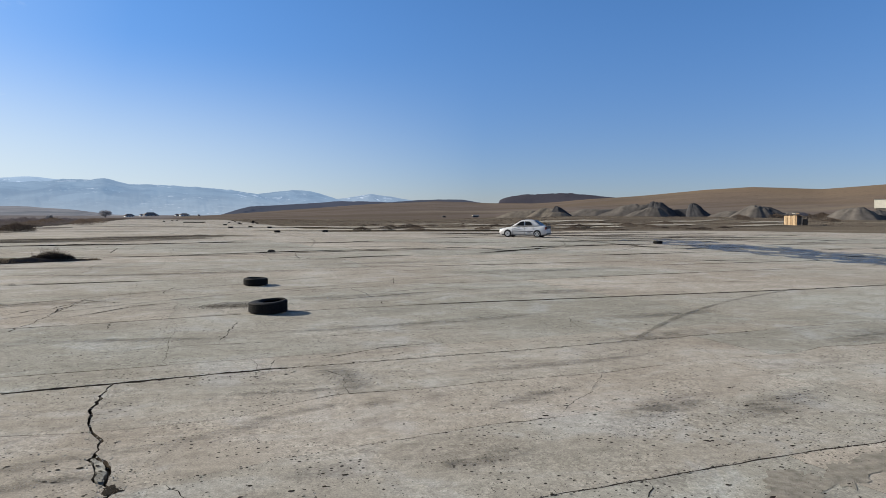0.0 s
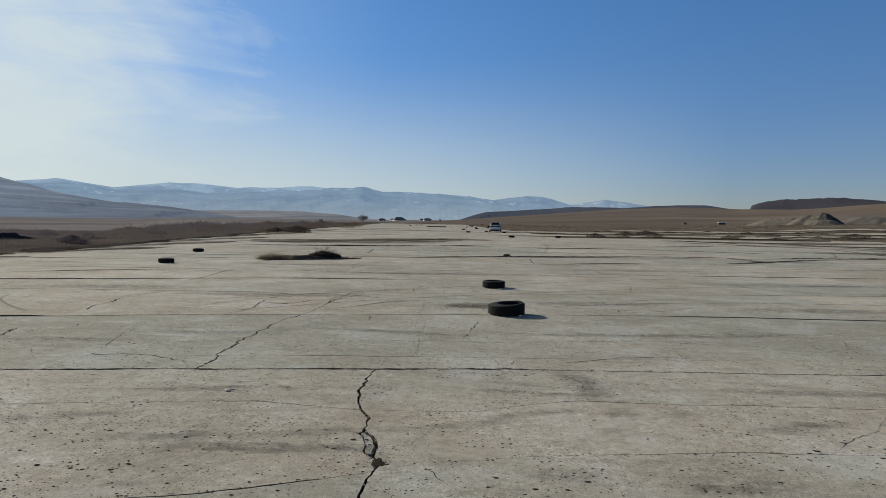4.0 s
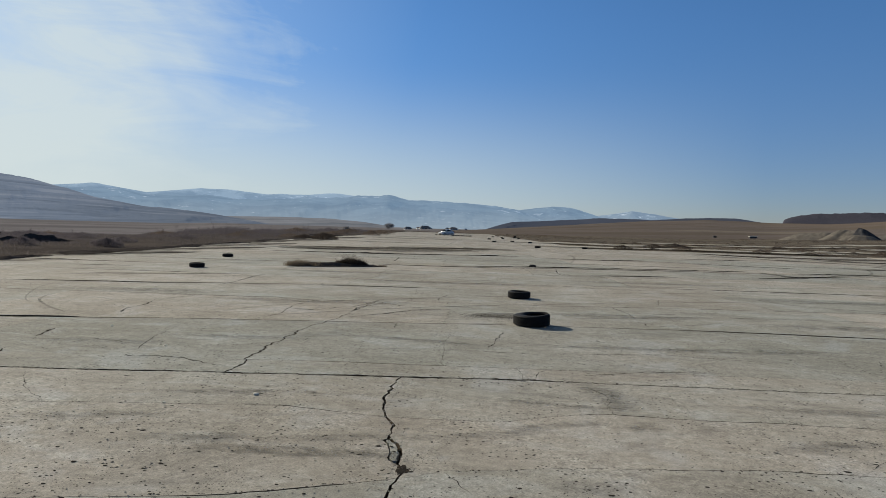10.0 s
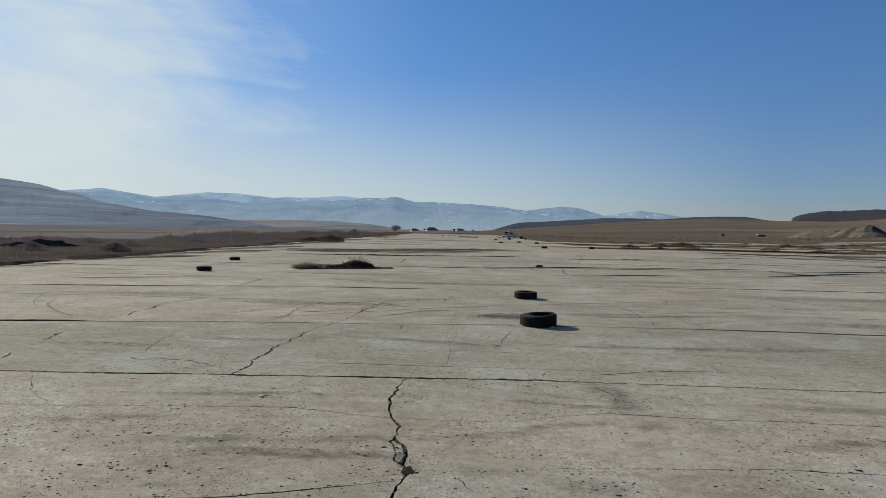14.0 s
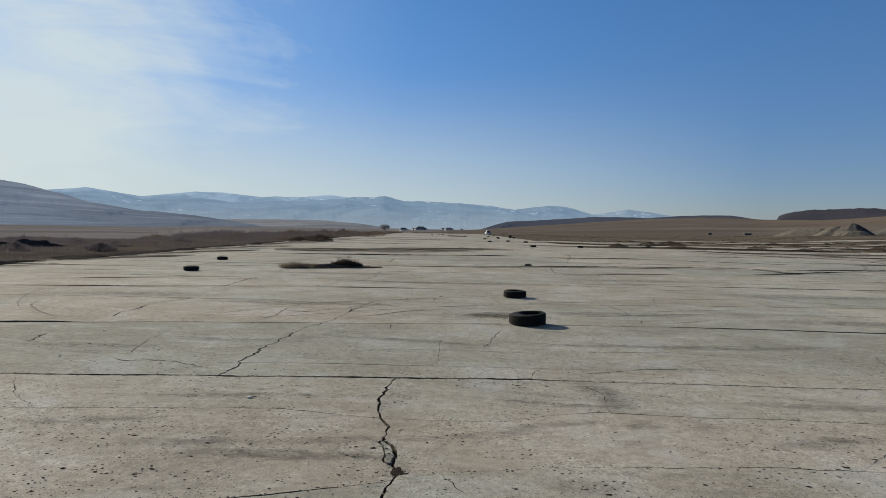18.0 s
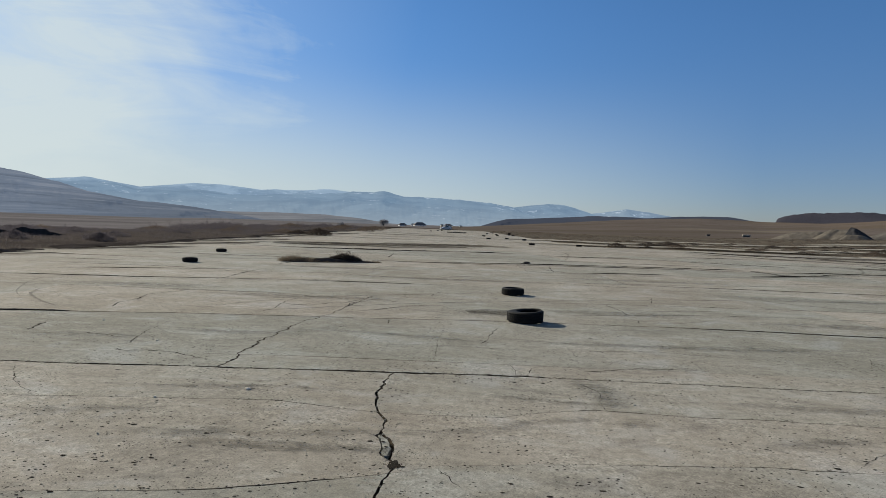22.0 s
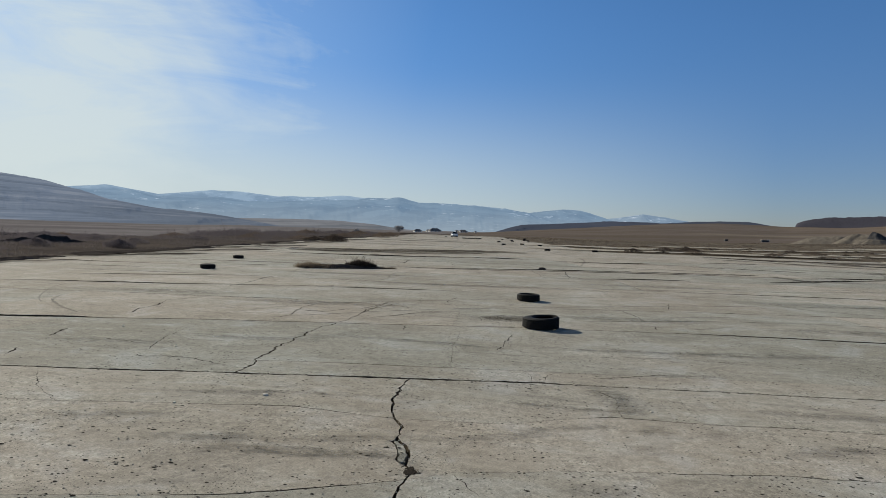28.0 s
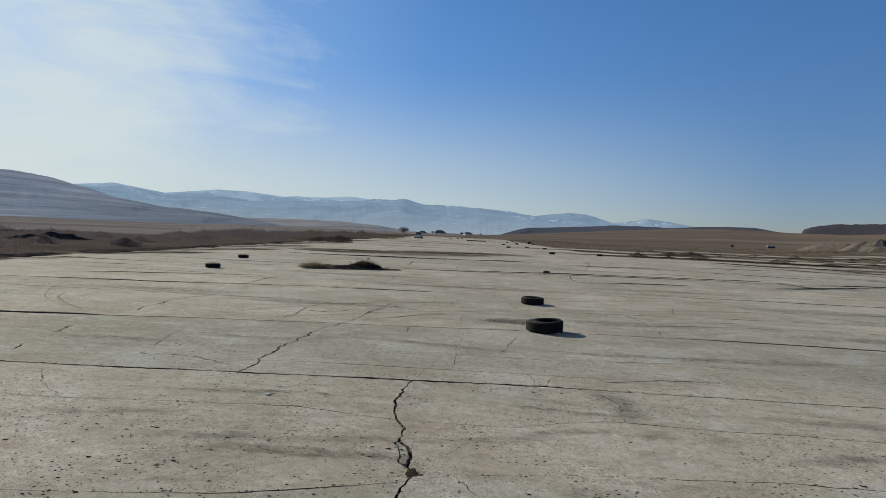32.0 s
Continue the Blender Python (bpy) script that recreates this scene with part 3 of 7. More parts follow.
def ridge(name, label, profile, dist, depth, mat, az0, az1, step, rough, foot=-6.0):
    """A far range: a crest that follows the profile, with spurs and gullies down its near slope."""
    vs, fs = [], []
    rows = 14
    n = int((az1 - az0) / step) + 1
    for i in range(n):
        az = az0 + i * step
        el = lerp(profile, az) + rough * (noise.fractal(Vector((az * 0.9, dist * 0.01, 1.7)), 0.9, 2.1, 5) * 0.5)
        top = dist * math.tan(radians(max(el, -0.3))) + 1.7
        for k in range(rows):
            t = k / (rows - 1)
            rr = dist - depth * t ** 0.9
            spur = noise.fractal(Vector((az * 0.55 + 4 * t, t * 1.5, dist * 0.003)), 0.8, 2.2, 5)
            z = foot + (top - foot) * (1 - smooth(0, 1, t)) * (1 + 0.16 * spur * math.sin(math.pi * t))
            rr += depth * 0.10 * spur * math.sin(math.pi * t)
            vs.append((rr * math.sin(radians(az)), rr * math.cos(radians(az)), z))
    for i in range(n - 1):
        for k in range(rows - 1):
            a = i * rows + k
            fs.append((a, a + rows, a + rows + 1, a + 1))
    thing(name, label, "mountains", kind="structure", data=mesh_of(name, vs, fs, mat, True))


FAR = ((-75, 2.2), (-60, 2.6), (-45, 2.7), (-39.7, 2.6), (-38.9, 2.4), (-36.1, 2.74), (-34.2, 2.48), (-32.2, 2.2), (-30.2, 2.45), (-28, 2.75), (-25.8, 2.75),
       (-22.6, 2.5), (-18.8, 2.64), (-16.8, 2.85), (-14.8, 2.7), (-13, 2.5), (0, 1.4), (20, 0.2))
NEAR = ((-75, 1.6), (-50, 2.1), (-36, 2.3), (-34.2, 2.42), (-32.5, 2.0), (-30, 2.1), (-28, 2.2), (-25, 1.9), (-22, 2.1), (-19, 2.3), (-16.8, 2.35), (-14.5, 2.6),
        (-12.6, 2.72), (-11.76, 2.88), (-10.8, 2.66), (-9.8, 2.47), (-6.7, 2.38), (-4, 2.27), (-2, 2.1), (0.1, 1.85), (1, 1.5), (3, 1.0), (8, 0.4))
EAST = ((-2, 1.2), (0.1, 1.84), (1.6, 2.11), (3.2, 2.28), (4.7, 2.2), (6.7, 1.72), (7.5, 1.4), (10, 0.8), (14, 0.3))
SNOWY = ((4, 0.9), (6.7, 1.5), (7.7, 1.63), (10.15, 2.08), (12.1, 1.8), (14, 1.52), (18, 0.9), (22, 0.4))
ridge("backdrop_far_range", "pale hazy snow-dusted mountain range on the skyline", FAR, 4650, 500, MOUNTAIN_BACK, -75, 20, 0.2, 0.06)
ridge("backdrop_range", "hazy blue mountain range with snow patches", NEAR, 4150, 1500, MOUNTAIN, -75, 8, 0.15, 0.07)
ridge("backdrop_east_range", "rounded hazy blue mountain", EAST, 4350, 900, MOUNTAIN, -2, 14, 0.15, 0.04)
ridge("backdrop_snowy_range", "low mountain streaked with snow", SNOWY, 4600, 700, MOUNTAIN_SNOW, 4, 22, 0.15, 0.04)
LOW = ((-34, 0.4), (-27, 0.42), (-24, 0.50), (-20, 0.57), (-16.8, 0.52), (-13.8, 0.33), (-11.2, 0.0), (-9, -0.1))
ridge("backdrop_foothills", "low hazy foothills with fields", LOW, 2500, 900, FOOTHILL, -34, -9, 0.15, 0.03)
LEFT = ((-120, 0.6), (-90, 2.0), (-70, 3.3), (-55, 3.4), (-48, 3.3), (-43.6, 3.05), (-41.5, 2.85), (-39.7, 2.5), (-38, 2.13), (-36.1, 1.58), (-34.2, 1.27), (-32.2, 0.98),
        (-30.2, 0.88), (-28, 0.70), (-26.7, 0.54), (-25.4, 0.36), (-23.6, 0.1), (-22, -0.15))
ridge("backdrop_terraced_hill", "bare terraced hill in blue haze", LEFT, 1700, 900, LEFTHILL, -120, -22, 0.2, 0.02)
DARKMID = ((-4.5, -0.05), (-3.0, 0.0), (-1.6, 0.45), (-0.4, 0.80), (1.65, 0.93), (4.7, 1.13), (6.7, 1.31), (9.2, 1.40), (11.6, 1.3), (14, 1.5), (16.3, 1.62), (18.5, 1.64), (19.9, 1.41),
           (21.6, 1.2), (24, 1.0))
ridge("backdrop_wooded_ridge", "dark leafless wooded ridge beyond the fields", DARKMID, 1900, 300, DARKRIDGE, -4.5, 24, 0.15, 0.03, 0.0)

# ---- concrete slabs ----
pavement = thing("pavement", "cracked weathered concrete runway and apron", "pavement", kind="structure")

# joints and long cracks across the lanes: points (u, v), gap, raggedness, and the stretch over which they gape
JOINTS = [
    (((-30, -8.2), (60, -8.0)), 0.012, 0.02, (-30, 60)),
    (((-30, -4.6), (60, -4.4)), 0.012, 0.02, (-30, 60)),
    (((-30, -0.8), (60, -0.7)), 0.012, 0.02, (-30, 60)),
    (((-30, 2.9), (1.9, 3.05), (2.5, 3.03), (3.6, 3.01), (5.0, 2.92), (60, 2.8)), 0.007, 0.030, (-30, 60)),
    (((-30, 3.3), (-3.0, 3.4), (-1.4, 3.59), (-0.75, 3.81), (-0.3, 3.95), (0, 4.12), (0.8, 4.23), (1.8, 4.29), (2.4, 4.33), (6, 4.2), (60, 4.1)), 0.009, 0.04, (-1.9, 3.6)),
    (((-30, 5.2), (-3.6, 5.37), (-1.5, 5.54), (-0.6, 5.30), (0.45, 5.26), (1.0, 5.5), (1.45, 5.62), (2.3, 5.54), (3.05, 5.53), (4.3, 5.42), (5.1, 5.45), (5.9, 5.49),
      (7.3, 5.37), (7.9, 5.5), (9.0, 5.38), (60, 5.4)), 0.008, 0.03, (-4, 9.5)),
    (((-30, 6.4), (-5.1, 6.6), (-1.0, 6.77), (1.0, 6.85), (3.0, 6.75), (7, 6.71), (60, 6.7)), 0.036, 0.04, (-30, 60)),
    (((-30, 7.3), (-3, 7.36), (-1.9, 7.44), (0.6, 7.42), (1.3, 7.40), (60, 7.3)), 0.008, 0.02, (-3.0, 1.4)),
    (((-30, 9.4), (-12, 9.75), (-7.6, 9.95), (-4, 10.48), (-2, 10.64), (1, 10.92), (4, 11.0), (8, 10.75), (14, 10.36), (60, 10.3)), 0.018, 0.03, (-30, 60)),
    (((-30, 13.6), (-4, 13.9), (2.5, 14.05), (5, 14.35), (9, 14.55), (14, 14.8), (25, 15.2), (60, 15.0)), 0.020, 0.03, (0.5, 60)),
    (((-30, 15.0), (-12, 15.7), (-7.8, 16.3), (-3.4, 17.4), (0, 17.3), (10, 17.8), (60, 17.5)), 0.022, 0.04, (-30, 3)),
    (((-30, 20.0), (60, 19.4)), 0.028, 0.05, (-30, 60)),
    (((-30, 23.6), (0, 24.0), (6, 24.35), (9, 25.05), (60, 25.3)), 0.035, 0.05, (-30, 60)),
    (((-30, 27.0), (0, 27.5), (2.5, 27.8), (6.6, 28.9), (12.4, 30.0), (60, 30.4)), 0.06, 0.05, (-30, 60)),
    (((-30, 33.2), (60, 33.8)), 0.04, 0.05, (-30, 60)),
    (((-30, 37.0), (-3.5, 38), (1.8, 39.6), (60, 39.0)), 0.06, 0.05, (-30, 60)),
    (((-30, 44.0), (60, 44.0)), 0.05, 0.05, (-30, 60)),
]
# lengthwise cracks through given bands: (first band, last band, points (u, v), gap)
CRACK_A = ((-0.42, 3.0), (-0.38, 3.68), (-0.33, 3.87), (-0.28, 4.09), (-0.33, 4.18), (-0.33, 4.45), (-0.36, 4.62), (-0.47, 4.80), (-0.46, 5.02), (-0.50, 5.12), (-0.57, 5.41),
           (-0.61, 5.9), (-0.62, 6.15), (-0.59, 6.4), (-0.52, 6.78))
CRACK_B = ((-2.48, 6.4), (-2.47, 7.3), (-2.46, 8.5), (-2.37, 9.5), (-2.25, 10.3), (-1.97, 11.1), (-1.94, 11.8), (-1.8, 12.8), (-1.6, 14.2))


# how far each joint has faulted: the far slab's near edge stands proud by this
STEPS = (0.005, 0.005, 0.005, 0.0015, 0.001, 0.001, 0.0015, 0.001, 0.008, 0.009, 0.010, 0.010, 0.018, 0.032, 0.010, 0.022, 0.012)


def fault(k, u):
    if k == 8:
        # this joint has dropped badly towards both sides of the runway
        return 0.003 + 0.017 * (1 - smooth(-6.5, -6.0, u)) + 0.010 * smooth(3.6, 5.2, u)
    return STEPS[k] * min(1.3, max(0.0, (0.35 if k < 9 else -0.02) + 2.1 * wave(u, k * 11.0, 0.13, 4)))


def joint_line(k, u):
    pts, gap, rag, reach = JOINTS[k]
    v = lerp(pts, u)
    v += rag * wave(u, k * 7.3, 1.1, 2) + rag * 0.45 * wave(u, k * 3.1, 5.0, 6) + min(rag, 0.03) * 0.3 * wave(u, k * 3.1, 17.0, 2)
    open_ = smooth(reach[0] - 0.6, reach[0] + 0.6, u) * (1 - smooth(reach[1] - 0.6, reach[1] + 0.6, u))
    if k == 5:
        open_ *= 0.06 if u < -1.9 else 0.3 if -0.5 < u < 0.5 else 1.0
    if k in (4, 5):
        open_ *= 0.25 + 0.75 * smooth(-0.15, 0.10, wave(u, k * 17.0, 1.1, 4))
    if k == 6:
        open_ *= 1.0 - 0.86 * smooth(0.5, 1.7, u) * (1 - 0.6 * smooth(4.2, 5.4, u))
    if k == 8 and u < -6.2:
        open_ *= 2.8
    if k == 7 or (k == 6 and u > 1.2):
        open_ *= 0.12 + 0.88 * smooth(-0.10, 0.12, wave(u, k * 13.0, 0.7, 8))
    if k >= 9:
        open_ *= 0.15 + 0.85 * smooth(-0.12, 0.15, wave(u, k * 13.0, 0.14, 8))
    w = gap * open_ * max(0.12, 0.85 + 1.2 * wave(u, k * 5.7, 1.7, 12) + 0.9 * wave(u, k, 7.0, 3) + 0.8 * wave(u, k, 21.0, 5))
    if gap >= 0.02 and k < 12:
        w += (0.07 if k == 6 else 0.10) * open_ * max(0.0, wave(u, k * 9.0, 8.5, 7) - 0.14) + 0.07 * open_ * max(0.0, wave(u, k * 9.0, 12.0, 3) - 0.2)
    return v, 0.0008 + 0.5 * w


def crack_u(pts, v, rag, seed):
    us, vs = [p[0] for p in pts], [p[1] for p in pts]
    return float(np.interp(v, vs, us)) + rag * 0.8 * wave(seed, v, 2.2, 5) + rag * 0.8 * wave(seed, v, 7.0, 2) + rag * 0.5 * wave(seed, v, 19.0, 4)


def slab_mesh(lo, hi, left, right, z):
    """A slab between two ragged joints and two ragged lengthwise edges, with a lip below its rim."""
    ring = []
    ul0, ur0 = left(joint_line(lo, left(None))[0]), right(joint_line(lo, right(None))[0])
    ul1, ur1 = left(joint_line(hi, left(None))[0]), right(joint_line(hi, right(None))[0])
    fine = 0.06 if 3 <= lo <= 8 else 0.15 if hi < 12 else 0.3

    def along(k, a, b, sign):
        n = max(2, int(abs(b - a) / fine))
        for i in range(n + 1):
            u = a + (b - a) * i / n
            v, w = joint_line(k, u)
            ring.append((u, v + sign * w))

    def up(f, a, b):
        n = max(2, int(abs(b - a) / fine))
        for i in range(1, n):
            v = a + (b - a) * i / n
            ring.append((f(v), v))

    along(lo, ul0, ur0, 1)
    up(right, ring[-1][1], joint_line(hi, ur1)[0])
    along(hi, ur1, ul1, -1)
    up(left, ring[-1][1], ring[0][1])
    top = []
    for u, v in ring:
        a, b_ = joint_line(lo, u)[0], joint_line(hi, u)[0]
        top.append((*place(u, v), z + fault(lo, u) * (1 - min(1.0, max(0.0, (v - a) / max(0.3, b_ - a))))))
    n = len(top)
    vs = top + [(x, y, -0.062) for x, y, _ in top]
    fs = [tuple(range(n))] + [(i, n + i, n + (i + 1) % n, (i + 1) % n) for i in range(n)]
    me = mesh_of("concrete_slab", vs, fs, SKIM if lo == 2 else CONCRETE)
    me.materials.append(GRIME)
    me.polygons.foreach_set("material_index", [0] + [1] * n)
    return me


def slab_top(x, y):
    """The height of the concrete under a point of the near slabs."""
    u, v = runway(x, y)
    for k in range(len(JOINTS) - 1):
        a, b_ = joint_line(k, u)[0], joint_line(k + 1, u)[0]
        if a <= v < b_:
            return fault(k, u) * (1 - (v - a) / max(0.3, b_ - a))
    return 0.0


def build_slabs():
    rnd = random.Random(4)
    for b in range(len(JOINTS) - 1):
        va, vb = joint_line(b, 0)[0], joint_line(b + 1, 0)[0]
        cuts = []
        start = -17.0 - (6.0 if va < 17 else 0.0) + rnd.uniform(-0.8, 0.8)
        cuts.append((start, None, 0.03, 0.05))
        u = start + rnd.uniform(5, 8)
        while u < 54:
            cuts.append((u, None, 0.004 if va < 18 else 0.01, 0.06))
            u += rnd.uniform(6.5, 9.0)
        cuts.append((60.0, None, 0.004, 0.02))
        for pts, band, w in ((CRACK_A, (3, 4, 5), 0.021), (CRACK_B, (6, 7), 0.027), (CRACK_B, (8,), 0.016)):
            if b in band:
                cuts = [c for c in cuts if abs(c[0] - pts[3][0]) > 2.2]
                cuts.append((pts[3][0], pts, w, 0.035 if pts is CRACK_A else 0.075))
        cuts.sort(key=lambda c: c[0])

        def edge(c, side, seed):
            u0, pts, w, rag = c

            def f(v):
                if v is None:
                    return u0
                base = crack_u(pts, v, rag, 3.0) if pts else u0 + rag * 2.0 * wave(seed, v, 0.8, 2) + rag * wave(seed, v, 4.0, 9)
                gape = side * 0.5 * w * max(0.25, 0.9 + 0.9 * wave(7.0, v, 3.1, 7) + 0.4 * wave(seed, v, 11.0, 3))
                if pts is CRACK_A and side < 0:
                    # a loose wedge has broken out on this side
                    gape -= 0.080 * smooth(4.18, 4.30, v) * (1 - smooth(4.66, 4.80, v))
                return base + gape
            return f

        for i in range(len(cuts) - 1):
            z = rnd.uniform(-0.002, 0.002) * (0.35 if b < 9 else 1.0)
            me = slab_mesh(b, b + 1, edge(cuts[i], 1, b * 31 + i), edge(cuts[i + 1], -1, b * 31 + i + 1), z)
            ob = new("concrete_slab", me)
            ob.parent = pavement


def build_far_slabs():
    vs, fs = [], []
    rnd = random.Random(8)

    def tile(u0, v0, u1, v1):
        g, e = 0.02, 0.003
        k = len(vs)
        z = rnd.uniform(-0.004, 0.004)
        lift = 0.030 * max(0.0, -0.1 + 1.8 * wave(u0, v0 * 3.0, 0.07, 6))
        for u, v, up in ((u0 + e, v0 + g, lift), (u1 - e, v0 + g, 0.030 * max(0.0, -0.1 + 1.8 * wave(u1, v0 * 3.0, 0.07, 6))), (u1 - e, v1 - g, 0), (u0 + e, v1 - g, 0)):
            vs.append((*place(u, v + 0.12 * wave(u, v, 0.5, 3)), z + up))
        for j in range(4):
            x, y, z0 = vs[k + j]
            vs.append((x, y, z0 - 0.06))
        fs.append((k, k + 1, k + 2, k + 3))
        for j in range(4):
            fs.append((k + j, k + 4 + j, k + 4 + (j + 1) % 4, k + (j + 1) % 4))

    v = -46.0
    while v < 245:
        w = 3.8
        if v + w > -8.0 and v < 44:
            u = 60.0
            if v + w > 44:
                w = 44 - v
            elif v < -8.0:
                w = -8.0 - v
        else:
            u = -24.0 if v < 17 else -21.0
        while u < 112:
            if on_concrete(u + 2.0, v + w * 0.5):
                tile(u, v, u + 4.0, v + w)
            u += 4.0
        v += w
    ob = part("far_slabs", mesh_of("far_slabs", vs, fs, CONCRETE), CONCRETE, pavement, "far concrete slabs with open joints")
    tagged(ob, kind="stuff")


build_far_slabs()

# ---- tyres ----
def tyre_profile(r=0.31, w=0.195):
    bore = r - 0.085
    return [(bore, 0.03), (bore + 0.02, 0.012), (r - 0.06, 0.0), (r - 0.022, 0.010), (r - 0.004, 0.03), (r - 0.004, w - 0.03), (r - 0.022, w - 0.010),
            (r - 0.06, w), (bore + 0.02, w - 0.012), (bore, w - 0.03), (bore + 0.012, w - 0.045), (r - 0.035, w - 0.05), (r - 0.03, w * 0.5), (r - 0.035, 0.05),
            (bore + 0.012, 0.045)]


def tread_blocks(r=0.31, w=0.195, count=44):
    vs, fs = [], []
    for row in range(4):
        z0 = 0.022 + row * (w - 0.044) / 4 + 0.004
        z1 = 0.022 + (row + 1) * (w - 0.044) / 4 - 0.004
        for i in range(count):
            a0 = 2 * math.pi * (i + 0.25 * (row % 2)) / count
            a1 = a0 + 2 * math.pi / count * 0.80
            k = len(vs)
            for rr in (r - 0.008, r):
                for a, z in ((a0, z0), (a1, z0), (a1 + 0.015, z1), (a0 + 0.015, z1)):
                    vs.append((rr * math.cos(a), rr * math.sin(a), z))
            fs += [(k + 4, k + 5, k + 6, k + 7)] + [(k + j, k + (j + 1) % 4, k + 4 + (j + 1) % 4, k + 4 + j) for j in range(4)]
    return vs, fs


def sag(vs):
    """A carcass that has collapsed on one side: its upper sidewall is folded in over the bore."""
    out = []
    for x, y, z in vs:
        k = smooth(-0.04, 0.30, -x - 0.15 * y)
        r = math.hypot(x, y)
        fold = smooth(0.09, 0.17, z) * (1 - smooth(0.21, 0.31, r))
        lift = 0.02 * smooth(0.0, 0.3, x) if z > 0.08 else 0
        # the other side gapes: the thin upper sidewall leans out
        open_ = smooth(0.0, 0.2, x) * (1 - smooth(0.21, 0.28, r)) * smooth(0.09, 0.15, z)
        x, lift = x * (1 + 0.24 * open_), lift + 0.012 * open_
        out.append((x * (1 + 0.06 * k) * (1 - 0.30 * fold) + 0.095 * fold, y * (1 - 0.10 * fold), z * (1 - 0.08 * k) + lift))
    return out


def build_tyre(label, r=0.31, w=0.195, bent=False, group="old tyres on the runway"):
    vs, fs = lathe(tyre_profile(r, w), 56)
    tv, tf = tread_blocks(r, w)
    if bent:
        vs, tv = sag(vs), sag(tv)
    ob = thing("tyre", label, "tyre", group, data=mesh_of("tyre", vs, fs, RUBBER, True))
    part("tread", mesh_of("tread", tv, tf, TREAD), TREAD, ob)
    return ob


def build_tyres():
    bent = build_tyre("worn black car tyre lying flat, one side collapsed", 0.318, 0.208, True)
    bent.matrix_basis = pose(0.335, 11.07, slab_top(0.335, 11.07) + 0.002, 0, 0, 10)
    small = build_tyre("small worn black car tyre lying flat on concrete", 0.283, 0.178)
    small.matrix_basis = pose(0.125, 15.54, slab_top(0.125, 15.54) + 0.002, 0, 0, 40)
    base = build_tyre("worn black car tyre lying flat on concrete", 0.305, 0.195)
    base.matrix_basis = pose(2.25, 64.5, 0.004, 0, 0, 70)
    narrow = build_tyre("narrow worn black tyre lying flat on concrete", 0.262, 0.165)
    narrow.matrix_basis = pose(-11.36, 21.0, slab_top(-11.36, 21.0) + 0.002, 0, 0, 70)
    slim = build_tyre("narrow worn black tyre lying flat on concrete", 0.245, 0.15)
    slim.matrix_basis = pose(-13.55, 27.95, slab_top(-13.55, 27.95) + 0.002, 0, 0, 15)
    rnd = random.Random(11)
    rows = [(7.25, 66.8), (-2.98, 86.5), (-4.7, 111), (-0.5, 93.5), (2.0, 88), (-3.1, 139), (-4.9, 172), (-5.5, 149), (-11.0, 152), (-21.4, 183), (-20.5, 186),
            (-20.9, 163), (26.35, 36.2), (95.05, 77.0), (-6.2, 196), (-2.6, 125), (0.6, 132)]
    for x, y in rows:
        copy_thing(rnd.choice((base, base, small)), pose(x, y, 0.004, rnd.uniform(-1, 1), 0, rnd.uniform(0, 360)))
    # a row of tyres laid side by side, and a stack
    for i in range(7):
        copy_thing(base, pose(-14.6 + i * 0.62, 146.5 + 0.1 * wave(i, 0, 1.3), 0.004, 0, 0, 50 * i))
    for i in range(10):
        copy_thing(base, pose(-47.5 + i * 0.66, 234 + 0.1 * wave(i, 1, 1.3), 0.004, 0, 0, 50 * i))
    for i in range(3):
        copy_thing(base, pose(-0.3 + 0.03 * i, 140, 0.004 + 0.196 * i, 0, 0, 50 * i))
    copy_thing(base, pose(0.45, 140.3, 0.004, 0, 0, 20))


build_tyres()

# ---- loose bits on the concrete ----
def build_flat_rubber():
    vs, fs = [], []
    n, m = 9, 5
    for i in range(n):
        for j in range(m):
            x, y = (i / (n - 1) - 0.5) * 0.36, (j / (m - 1) - 0.5) * 0.26
            edge = min(i, n - 1 - i, j, m - 1 - j)
            z = 0.004 if edge == 0 else 0.045 + 0.05 * abs(wave(i, j, 0.7, 5)) + 0.03 * (edge > 1)
            vs.append((x + 0.04 * wave(i, j, 0.9), y + 0.04 * wave(i, j, 0.9, 7), z))
    for i in range(n - 1):
        for j in range(m - 1):
            a = i * m + j
            fs.append((a, a + m, a + m + 1, a + 1))
    ob = thing("rubber_scrap", "flattened scrap of black tyre rubber on concrete", "tyre scrap", data=mesh_of("rubber_scrap", vs, fs, RUBBER, True))
    ob.matrix_basis = pose(0.83, 29.75, slab_top(0.83, 29.75) + 0.01, 0, 0, 10)


build_flat_rubber()


